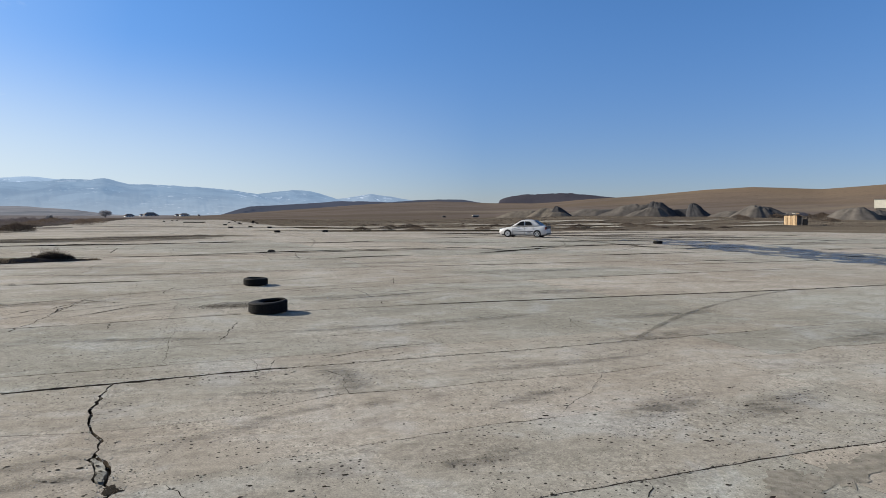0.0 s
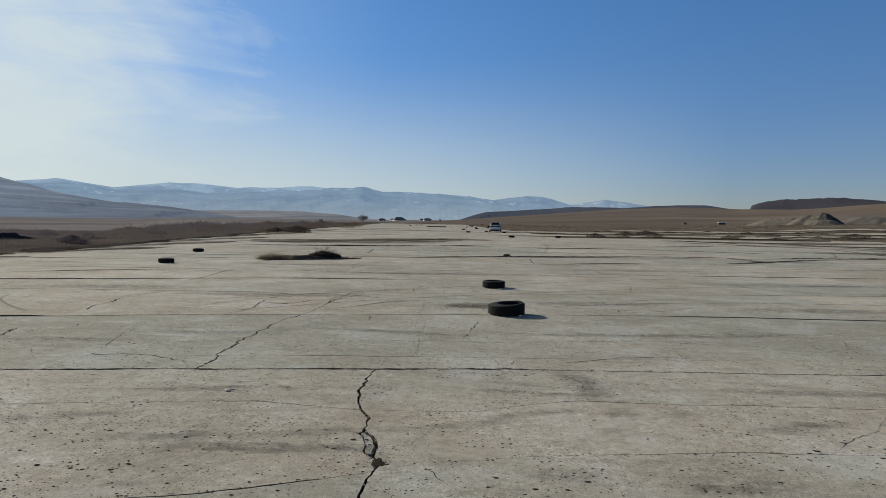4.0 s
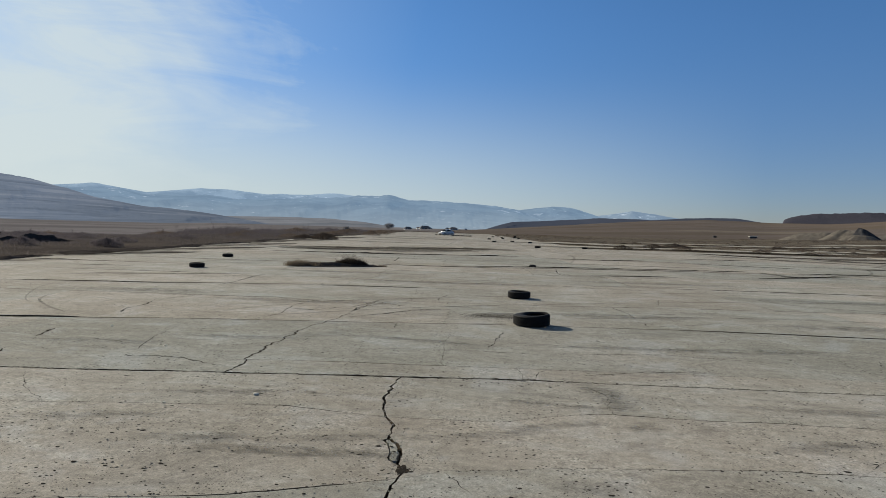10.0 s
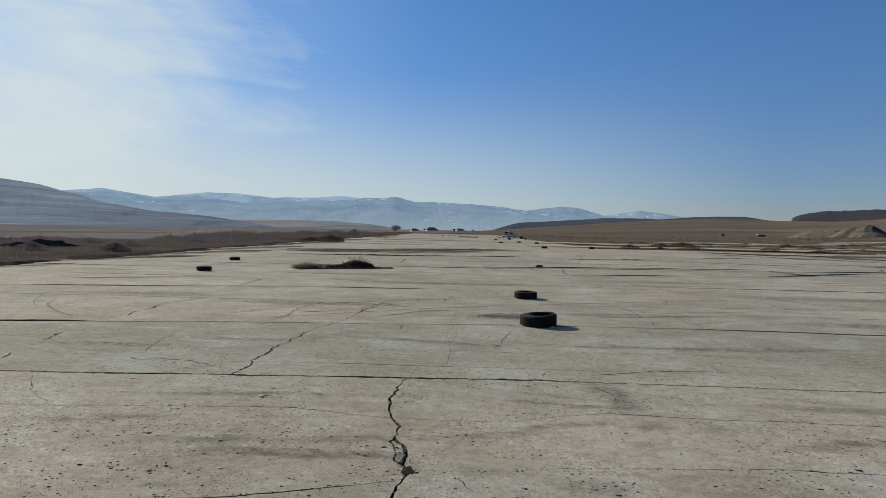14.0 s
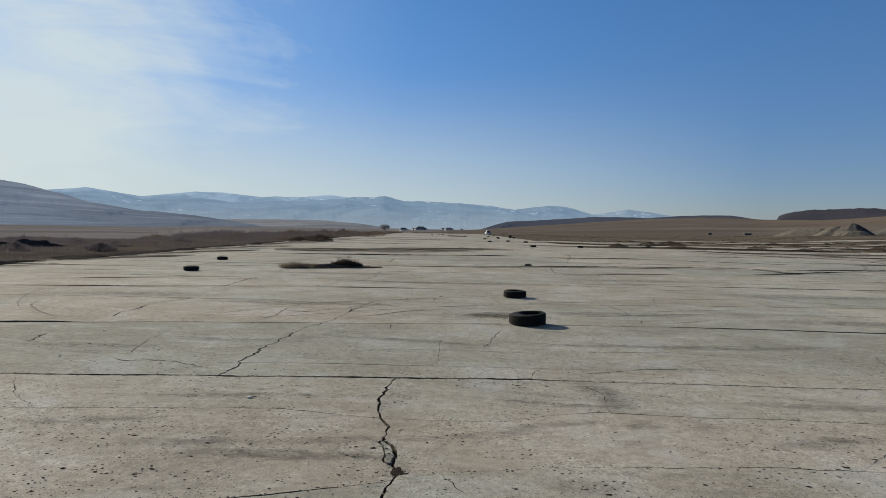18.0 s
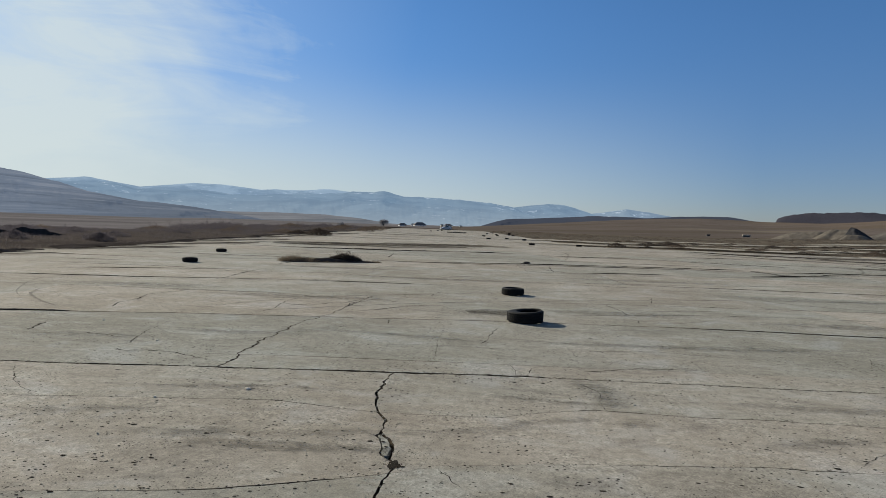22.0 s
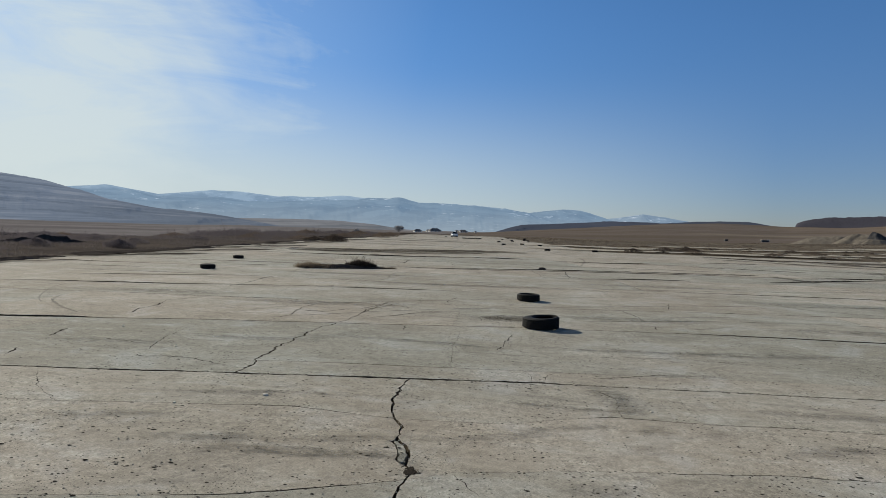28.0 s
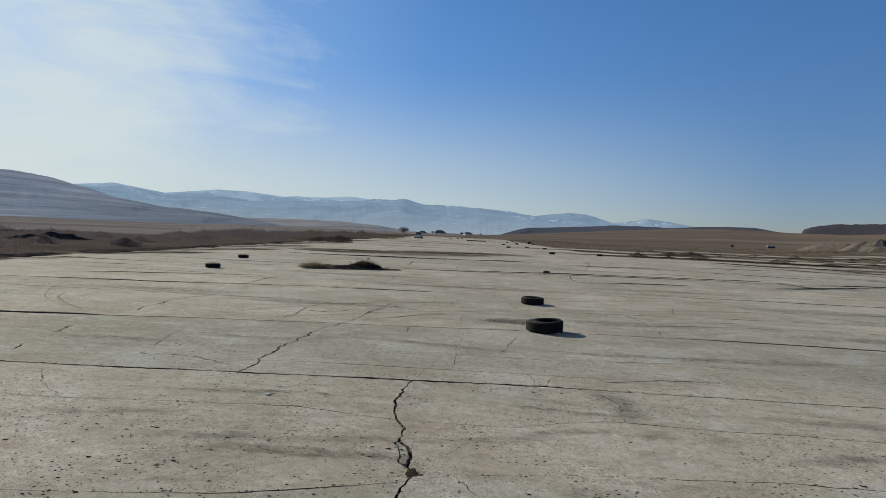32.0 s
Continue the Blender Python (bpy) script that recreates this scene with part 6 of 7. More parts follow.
# ---- car ----
def build_car():
    car = thing("car", "silver-white four-door saloon car driving and drifting", "car")
    st = [(2.14, 0.34, 0.58, 0.56), (2.08, 0.26, 0.68, 0.70), (1.9, 0.22, 0.76, 0.79), (1.55, 0.21, 0.83, 0.84), (1.2, 0.20, 0.88, 0.865), (0.95, 0.19, 0.93, 0.87), (0.4, 0.18, 0.95, 0.872),
          (-0.5, 0.18, 0.97, 0.872), (-1.2, 0.19, 0.99, 0.87), (-1.55, 0.20, 1.02, 0.862), (-1.85, 0.23, 1.03, 0.84), (-2.03, 0.28, 1.01, 0.80), (-2.11, 0.36, 0.94, 0.72)]
    ring = []
    for y, zb, zt, w in st:
        h = zt - zb
        half = [(0.0, zt), (0.5 * w, zt - 0.006), (0.86 * w, zt - 0.03), (0.965 * w, zt - 0.11 * h / 0.7), (w, zb + 0.52 * h), (0.995 * w, zb + 0.30 * h), (0.97 * w, zb + 0.10 * h), (0.88 * w, zb), (0, zb)]
        ring.append([(x, y, z) for x, z in half] + [(-x, y, z) for x, z in reversed(half[1:-1])])
    n = len(ring[0])
    vs = [p for r in ring for p in r]
    fs = []
    for i in range(len(ring) - 1):
        for j in range(n):
            a, b = i * n + j, i * n + (j + 1) % n
            fs.append((a, a + n, b + n, b))
    fs.append(tuple(range(n)))
    fs.append(tuple(reversed(range((len(ring) - 1) * n, len(ring) * n))))
    body = part("body", mesh_of("body", vs, fs, PAINT, True), PAINT, car, "silver-white painted body")
    # cabin: pillars and roof
    sec = [(1.00, 0.92, 0.92, 0.78, 0.78), (0.62, 0.93, 1.20, 0.79, 0.70), (0.22, 0.94, 1.44, 0.80, 0.60), (-0.10, 0.94, 1.505, 0.80, 0.585), (-0.55, 0.95, 1.515, 0.80, 0.58), (-0.92, 0.96, 1.465, 0.79, 0.585),
           (-1.28, 0.98, 1.25, 0.78, 0.66), (-1.62, 1.00, 1.01, 0.75, 0.74)]
    ring = []
    for y, z0, z1, w0, w1 in sec:
        h = z1 - z0
        half = [(0, z1 + 0.02 * min(1, h * 2)), (0.7 * w1, z1 + 0.008), (0.95 * w1, z1 - 0.03 * min(1, h * 3)), (w1 + 0.012, z1 - 0.10 * min(1, h * 2)), ((w0 + w1) / 2 + 0.012, z0 + h * 0.45), (w0, z0 - 0.04), (0, z0 - 0.04)]
        ring.append([(x, y, z) for x, z in half] + [(-x, y, z) for x, z in reversed(half[1:-1])])
    n = len(ring[0])
    vs = [p for r in ring for p in r]
    fs = []
    for i in range(len(ring) - 1):
        for j in range(n):
            a, b = i * n + j, i * n + (j + 1) % n
            fs.append((a, a + n, b + n, b))
    fs.append(tuple(range(n)))
    fs.append(tuple(reversed(range((len(ring) - 1) * n, len(ring) * n))))
    part("cabin", mesh_of("cabin", vs, fs, PAINT, True), PAINT, car, "painted roof and pillars")
    # glass
    quad(((-0.70, 0.945, 1.005), (0.70, 0.945, 1.005), (0.53, 0.31, 1.445), (-0.53, 0.31, 1.445)), GLASS, "windscreen", car, "dark windscreen", 0.02)
    quad(((0.66, -1.57, 1.09), (-0.66, -1.57, 1.09), (-0.53, -1.00, 1.475), (0.53, -1.00, 1.475)), GLASS, "rear_window", car, "dark rear window", 0.03)
    for s in (1, -1):
        def side(p, name, label, mat=GLASS, th=0.004):
            pts = [(s * (a + 0.014), b, c) for a, b, c in p]
            quad(pts if s > 0 else pts[::-1], mat, name, car, label, th)
        side(((0.797, -0.16, 1.02), (0.785, 0.62, 1.01), (0.668, 0.20, 1.345), (0.640, -0.12, 1.385)), "front_side_window", "dark door window")
        side(((0.792, -0.92, 1.04), (0.797, -0.25, 1.025), (0.640, -0.21, 1.385), (0.648, -0.66, 1.355)), "rear_side_window", "dark door window")
        x0, x1 = (0.866, 0.8735) if s > 0 else (-0.8735, -0.866)
        part("side_moulding", box(x0, -0.95, 0.50, x1, 0.90, 0.565, 0.004), DARK, car, "black rubbing strip")
        for y in (0.84, -0.22, -1.02):
            part("door_seam", box(x0 * 0.995, y - 0.008, 0.28, x1 * 0.990, y + 0.008, 0.94), DARK, car)
        for y in (-0.10, -0.92):
            part("door_handle", box(min(x0, x1) * 1.0, y - 0.08, 0.80, max(x0, x1), y + 0.08, 0.835, 0.008), DARK, car)
        part("mirror", box(*sorted((s * 0.79, s * 0.91))[:1], 0.64, 0.97, sorted((s * 0.79, s * 0.91))[1], 0.74, 1.07, 0.03), PAINT, car)
        # unreadable lettering along the doors: plain bars
        part("decal_bar", box(x0 * 1.0, 0.15, 0.70, x1 * 0.996, 0.72, 0.735), DARK, car)
        part("decal_bar", box(x0 * 1.0, -0.75, 0.40, x1 * 0.996, -0.45, 0.44), DARK, car)
        part("headlight", box(*sorted((s * 0.42, s * 0.73))[:1], 1.93, 0.58, sorted((s * 0.42, s * 0.73))[1], 2.10, 0.735, 0.04), LAMP, car)
        part("tail_light", box(*sorted((s * 0.60, s * 0.81))[:1], -2.10, 0.66, sorted((s * 0.60, s * 0.81))[1], -1.97, 0.94, 0.03), RED, car)
        part("sill", box(*sorted((s * 0.80, s * 0.868))[:1], -0.92, 0.16, sorted((s * 0.80, s * 0.868))[1], 0.92, 0.24, 0.01), DARK, car)
    part("grille", box(-0.38, 2.085, 0.52, 0.38, 2.15, 0.62, 0.01), DARK, car)
    part("lower_grille", box(-0.55, 2.08, 0.30, 0.55, 2.145, 0.40, 0.01), DARK, car)
    part("rear_bumper", box(-0.76, -2.16, 0.36, 0.76, -2.02, 0.60, 0.04), PAINT, car)
    part("rear_diffuser", box(-0.66, -2.14, 0.24, 0.66, -2.00, 0.40, 0.02), DARK, car)
    # dark panel added to paint the shade on the boot lid
    part("boot_shade", box(-0.74, -2.128, 0.74, 0.74, -2.06, 0.97, 0.02), DARK, car, "dark panel painting the boot lid's shade")
    part("number_plate", box(-0.26, -2.140, 0.66, 0.26, -2.125, 0.77), PLATE, car)
    part("number_plate", box(-0.26, 2.148, 0.42, 0.26, 2.16, 0.52), PLATE, car)
    spoiler = part("spoiler", box(-0.70, -2.20, 1.13, 0.70, -1.92, 1.18, 0.012), DARK, car, "dark boot-lid wing")
    for x in (-0.5, 0.5):
        part("spoiler_leg", box(x - 0.02, -2.04, 1.0, x + 0.02, -1.96, 1.15), DARK, spoiler)
    part("underbody", box(-0.74, -1.85, 0.15, 0.74, 1.85, 0.24), DARK, car)
    wheels = []
    for s in (1, -1):
        for y in (1.30, -1.32):
            vs, fs = lathe([(0.0, -0.03), (0.328, -0.03), (0.328, 0.012), (0.0, 0.012)], 28, "x")
            vs = [(a, b, c) for a, b, c in vs if True]
            part("wheel_arch", mesh_of("wheel_arch", vs, fs, DARK), DARK, car, "dark wheel arch", pose(s * 0.862, y, 0.34))
            w = part("wheel", mesh_of("wheel", *lathe([(0.05, -0.085), (0.2, -0.085), (0.2, 0.06), (0.05, 0.06)], 20, "x"), DARK), DARK, car, "", pose(s * 0.80, y, 0.305))
            part("tyre_tread", mesh_of("tyre_tread", *lathe([(0.205, -0.09), (0.29, -0.095), (0.305, -0.07), (0.305, 0.07), (0.29, 0.095), (0.205, 0.09)], 32, "x"), RUBBER, True), RUBBER, w, "black tyre")
            vs, fs = lathe([(0.185, 0.05), (0.208, 0.05), (0.208, 0.098), (0.185, 0.098)], 28, "x")
            for k in range(8):
                a = 2 * math.pi * k / 8
                c, d = math.cos(a), math.sin(a)
                q = len(vs)
                for rr, t in ((0.03, 0.03), (0.19, 0.022)):
                    for xx in (0.06, 0.10):
                        for sg in (-1, 1):
                            vs.append((xx, rr * c - sg * t * d, rr * d + sg * t * c))
                fs += [(q, q + 1, q + 5, q + 4), (q + 2, q + 6, q + 7, q + 3), (q, q + 4, q + 6, q + 2), (q + 1, q + 3, q + 7, q + 5)]
            vs = [(s * a, b, c) for a, b, c in vs]
            part("rim", mesh_of("rim", vs, fs, RIM), RIM, w, "spoked alloy rim")
            wheels.append((w, s, y))
    return car, wheels


CAR, WHEELS = build_car()


def build_passing_car():
    """A second car on the track in the valley beyond the brush."""
    car = copy_thing(CAR, pose(0, 0, 0))
    tagged(car, "white car passing on a track behind dry brush", "car")
    return car, [o for o in car.children if o.name.startswith("wheel") and "arch" not in o.name]


PASSER, PASSER_WHEELS = build_passing_car()

build_slabs()

# ---- fine cracks and spalls in the slabs ----
CRACK = plain("crack_shadow", (0.018, 0.015, 0.012), 1.0, 0, 0.3, 20, 0, 0.0)
SPALL = plain("scaled_concrete", (0.225, 0.205, 0.172), 1.0, 0, 0.3, 14, 0.8, 0.0)


def fine_crack(pts, width, seed):
    """A ragged hairline that opens and closes along its way."""
    vs, fs = [], []
    pts = [Vector((x, y, 0)) for x, y in pts]
    run = [0.0]
    for a, b in zip(pts, pts[1:]):
        run.append(run[-1] + (b - a).length)
    n = max(6, int(run[-1] / 0.035))
    for i in range(n + 1):
        s = run[-1] * i / n
        k = max(0, min(len(pts) - 2, sum(1 for r in run[1:-1] if r <= s)))
        f = (s - run[k]) / max(1e-6, run[k + 1] - run[k])
        p = pts[k].lerp(pts[k + 1], f)
        d = (pts[k + 1] - pts[k]).normalized()
        side = Vector((d.y, -d.x, 0))
        p = p + side * (0.035 * wave(s, seed, 2.4, 5) + 0.032 * wave(s, seed, 9.0, 3) + 0.014 * wave(s, seed, 27.0, 1))
        w = width * 0.5 * max(0.18, 0.62 + 0.8 * wave(s, seed, 3.3, 9) + 0.6 * wave(s, seed, 14.0, 2)) * min(1.0, 0.1 + 5 * min(s, run[-1] - s)) * (1 + (1.3 if p.y > 6.0 else 0.2) * abs(d.x))
        z = slab_top(p.x, p.y) + (0.0014 if p.y < 9.4 else 0.0045)
        vs += [(p.x + side.x * w, p.y + side.y * w, z), (p.x - side.x * w, p.y - side.y * w, z)]
    for i in range(n):
        fs.append((2 * i, 2 * i + 1, 2 * i + 3, 2 * i + 2))
    part("surface_crack", mesh_of("surface_crack", vs, fs, CRACK), CRACK, pavement)


def build_fine_cracks():
    rows = [
        (((-6.60, 7.76), (-6.84, 8.38)), 0.042),
        (((-4.83, 6.99), (-4.64, 6.93), (-4.31, 6.99), (-4.0, 6.97), (-3.44, 6.73)), 0.014),
        (((-6.17, 6.48), (-6.37, 6.97)), 0.02),
        (((3.79, 16.77), (3.6, 15.9), (3.41, 15.12)), 0.024),
        (((2.24, 14.35), (2.42, 13.26), (2.44, 12.76), (2.47, 11.57)), 0.024),
        (((0.26, 6.88), (0.33, 7.35)), 0.014),
        (((0.85, 7.25), (1.06, 7.36), (1.64, 7.69), (2.61, 7.85)), 0.012),
        (((0.82, 6.72), (0.92, 6.55), (1.0, 6.39), (0.97, 5.99), (0.97, 5.75), (1.12, 5.71)), 0.012),
        (((-3.95, 4.10), (-3.94, 4.33)), 0.012),
        (((-5.23, 5.92), (-4.73, 5.35), (-4.42, 5.11), (-4.22, 4.96), (-4.1, 4.99)), 0.010),
        (((-4.78, 7.22), (-5.12, 8.19), (-5.31, 9.21)), 0.010),
        (((-0.45, 4.07), (-0.34, 3.94), (-0.23, 3.74)), 0.009),
        (((-3.29, 12.33), (-3.07, 13.45), (-2.18, 12.74)), 0.02),
        (((-3.14, 11.6), (-3.2, 12.3), (-2.79, 13.34)), 0.024),
        (((3.72, 5.81), (3.28, 5.26), (3.06, 5.08), (2.74, 4.81), (2.56, 4.60)), 0.006),
        (((2.37, 3.07), (2.53, 3.27)), 0.02),
        (((5.22, 9.44), (5.02, 8.9), (4.89, 8.25)), 0.008),
        (((-9.0, 18.2), (-6.0, 19.2), (-3.2, 18.8), (0.5, 19.6), (4.0, 19.2)), 0.03),
        (((1.0, 8.6), (2.2, 8.9), (3.6, 8.7)), 0.008),
        (((-2.0, 8.2), (-0.6, 8.45), (0.4, 8.4)), 0.008),
        (((-8.0, 12.9), (-5.4, 13.4), (-4.2, 13.1)), 0.018),
        (((1.2, 26.4), (1.9, 25.4), (2.4, 24.2)), 0.05),
        (((-8.2, 33), (-7.2, 35.4), (-6.6, 36)), 0.06),
    ]
    rows += [
        (((1.84, 28.45), (1.75, 26.44), (1.81, 24.76)), 0.05), 
        (((-0.14, 10.2), (-0.26, 9.38), (-0.27, 9.01), (-0.35, 8.69)), 0.016), (((-6.96, 10.15), (-7.2, 10.67), (-7.18, 11.16), (-7.42, 12.01), (-7.27, 12.62), (-7.11, 13.05)), 0.026),
        (((-5.86, 7.84), (-5.52, 7.78), (-5.19, 7.66)), 0.012), (((-4.44, 10.1), (-4.31, 10.92), (-4.5, 12.02), (-4.38, 13.27)), 0.018), (((-4.38, 11.69), (-3.9, 11.64), (-3.59, 12.12), (-3.21, 12.45)), 0.02),
        (((-2.99, 10.98), (-2.53, 11.54), (-2.0, 12.33), (-1.3, 12.72)), 0.024),
        (((-1.76, 14.12), (-1.77, 14.73), (-1.68, 15.44)), 0.022), (((-2.02, 10.49), (-1.96, 9.96)), 0.02), (((-8.53, 21.91), (-8.45, 23.81)), 0.07), (((-7.78, 15.43), (-7.75, 16.35), (-8.03, 18.11), (-8.09, 19.32)), 0.04),
        (((-5.26, 18.65), (-5.24, 20.12)), 0.02), (((-8.14, 11.27), (-8.18, 11.76)), 0.016), (((-5.93, 30.1), (-6.34, 33.65)), 0.08), (((-12.39, 13.51), (-12.37, 14.19)), 0.03),
    ]
    for i, (p, w) in enumerate(rows):
        fine_crack(p, w * 0.9, i * 1.7)


def joint_ridge(pts, high, seed):
    """A dark ridge added along a joint for a slab step's shade, breaking off in places."""
    vs, fs = [], []
    pts = [Vector((x, y, 0)) for x, y in pts]
    run = [0.0]
    for a, b in zip(pts, pts[1:]):
        run.append(run[-1] + (b - a).length)
    n = max(8, int(run[-1] / 0.10))
    for i in range(n + 1):
        s = run[-1] * i / n
        k = max(0, min(len(pts) - 2, sum(1 for q in run[1:-1] if q <= s)))
        p = pts[k].lerp(pts[k + 1], (s - run[k]) / max(1e-6, run[k + 1] - run[k]))
        d = (pts[k + 1] - pts[k]).normalized()
        side = Vector((d.y, -d.x, 0))
        p = p + side * (0.06 * wave(s, seed, 0.9, 5) + 0.03 * wave(s, seed, 4.0, 3))
        e = min(1.0, 0.5 * min(s, run[-1] - s))
        q = e * max(0.0, 1.0 + 0.8 * wave(s, seed, 0.45, 9) + 0.5 * wave(s, seed, 2.2, 2))
        w = 0.02 + 0.05 * q
        z = slab_top(p.x, p.y)
        vs += [(p.x + side.x * w, p.y + side.y * w, z - 0.01), (p.x, p.y, z + high * q), (p.x - side.x * w, p.y - side.y * w, z - 0.01)]
    for i in range(n):
        a = 3 * i
        fs += [(a, a + 1, a + 4, a + 3), (a + 1, a + 2, a + 5, a + 4)]
    part("joint_filler", mesh_of("joint_filler", vs, fs, CRACK), CRACK, pavement, "dark ridge added for a shaded joint step")


def build_joint_ridges():
    rows = [
        (((2.67, 39.1), (5.73, 40.0), (8.63, 42.3)), 0.030), (((-3.0, 27.7), (1.5, 29.3), (6.63, 31.0), (12.2, 32.9)), 0.032), (((13.25, 31.8), (19.4, 34.2), (25.3, 35.2)), 0.034), (((2.27, 24.7), (6.93, 26.4)), 0.032),
        (((17.2, 64.1), (20.0, 60.3), (22.8, 56.3)), 0.05), (((10.0, 23.9), (12.55, 25.1)), 0.014), (((9.55, 40.0), (13.0, 39.2), (16.6, 38.0)), 0.024), (((13.4, 24.9), (16.5, 25.3), (21.9, 26.5)), 0.020),
        (((16.0, 20.8), (20.2, 21.1)), 0.020), (((25.5, 22.0), (29.5, 22.6)), 0.028), (((10.2, 27.5), (13.6, 30.0), (17.6, 32.9)), 0.030), (((22.5, 30.0), (25.6, 30.1), (29.0, 30.6)), 0.024), (((36.7, 35.6), (42.4, 37.0)), 0.03),
        (((31.0, 38.5), (37.4, 41.4)), 0.035), (((-15.8, 20.0), (-14.5, 20.3), (-13.4, 20.5)), 0.026), (((-13.0, 36.2), (-7.5, 37.6), (-2.4, 40.2), (0.5, 41.2)), 0.036), (((-5.6, 26.8), (-0.7, 27.7)), 0.022), (((-12.0, 23.8), (-9.5, 25.1)), 0.016),
        (((-2.0, 20.3), (-0.5, 20.8)), 0.012), (((-13.0, 14.6), (-9.6, 15.3), (-8.3, 15.9)), 0.012), (((-13.7, 16.4), (-10.5, 18.2), (-8.1, 19.3)), 0.014), (((-6.1, 16.5), (-1.8, 17.2)), 0.014),
        (((28.0, 27.0), (33.0, 28.0), (38.0, 28.4)), 0.022), (((33.0, 47.0), (40.0, 48.5), (47.0, 49.0)), 0.03), (((44.0, 40.0), (52.0, 42.0)), 0.03), (((48.0, 52.0), (58.0, 54.0)), 0.035), (((12.0, 47.0), (18.0, 49.0)), 0.03),
    ]
    for i, (p, hgt) in enumerate(rows):
        joint_ridge(p, hgt * 0.95, i * 2.3)


build_joint_ridges()


build_fine_cracks()


def build_wedge():
    """The loose wedge of concrete between the two arms of the big crack."""
    ring = []
    for i in range(15):
        v = 4.27 + 0.44 * i / 14
        ring.append((crack_u(CRACK_A, v, 0.035, 3.0) - 0.020 - 0.01 * abs(wave(1.0, v, 9.0, 3)), v))
    for i in range(15):
        v = 4.71 - 0.44 * i / 14
        wide = 0.052 * smooth(4.20, 4.36, v) * (1 - smooth(4.60, 4.78, v))
        ring.append((crack_u(CRACK_A, v, 0.035, 3.0) - 0.025 - wide + 0.012 * wave(2.0, v, 9.0, 3), v))
    n = len(ring)
    vs = [(*place(u, v), -0.002) for u, v in ring] + [(*place(u, v), -0.06) for u, v in ring]
    fs = [tuple(range(n))] + [(i, n + i, n + (i + 1) % n, (i + 1) % n) for i in range(n)]
    part("concrete_wedge", mesh_of("concrete_wedge", vs, fs, CONCRETE), CONCRETE, pavement, "loose wedge of concrete in a crack")


build_wedge()


def build_soil_plug():
    """Washed-in soil with a dead tuft where the two arms of the big crack meet again."""
    vs, fs, n, m = [], [], 26, 6
    x0, y0 = PLUG
    for i in range(m):
        f = i / (m - 1)
        for j in range(n):
            a = 2 * math.pi * j / n
            r = f * (1 + 0.45 * wave(math.cos(a) * 1.6, math.sin(a) * 1.6, 1.0, 4) + 0.25 * wave(math.cos(a) * 5, math.sin(a) * 5, 1.0, 2))
            x, y = 0.048 * r * math.cos(a), 0.075 * r * math.sin(a)
            vs.append((x0 + x, y0 + y, 0.004 * (1 - f * f) + 0.002 * wave(x * 40, y * 40, 1.0, 3) * (1 - f) + 0.001))
    for i in range(m - 1):
        for j in range(n):
            a, b = i * n + j, i * n + (j + 1) % n
            fs.append((a, a + n, b + n, b))
    part("soil_plug", mesh_of("soil_plug", vs, fs, PITSTONE), PITSTONE, pavement, "dark soil washed into a crack")


PLUG = (-0.735, 4.055)
build_soil_plug()


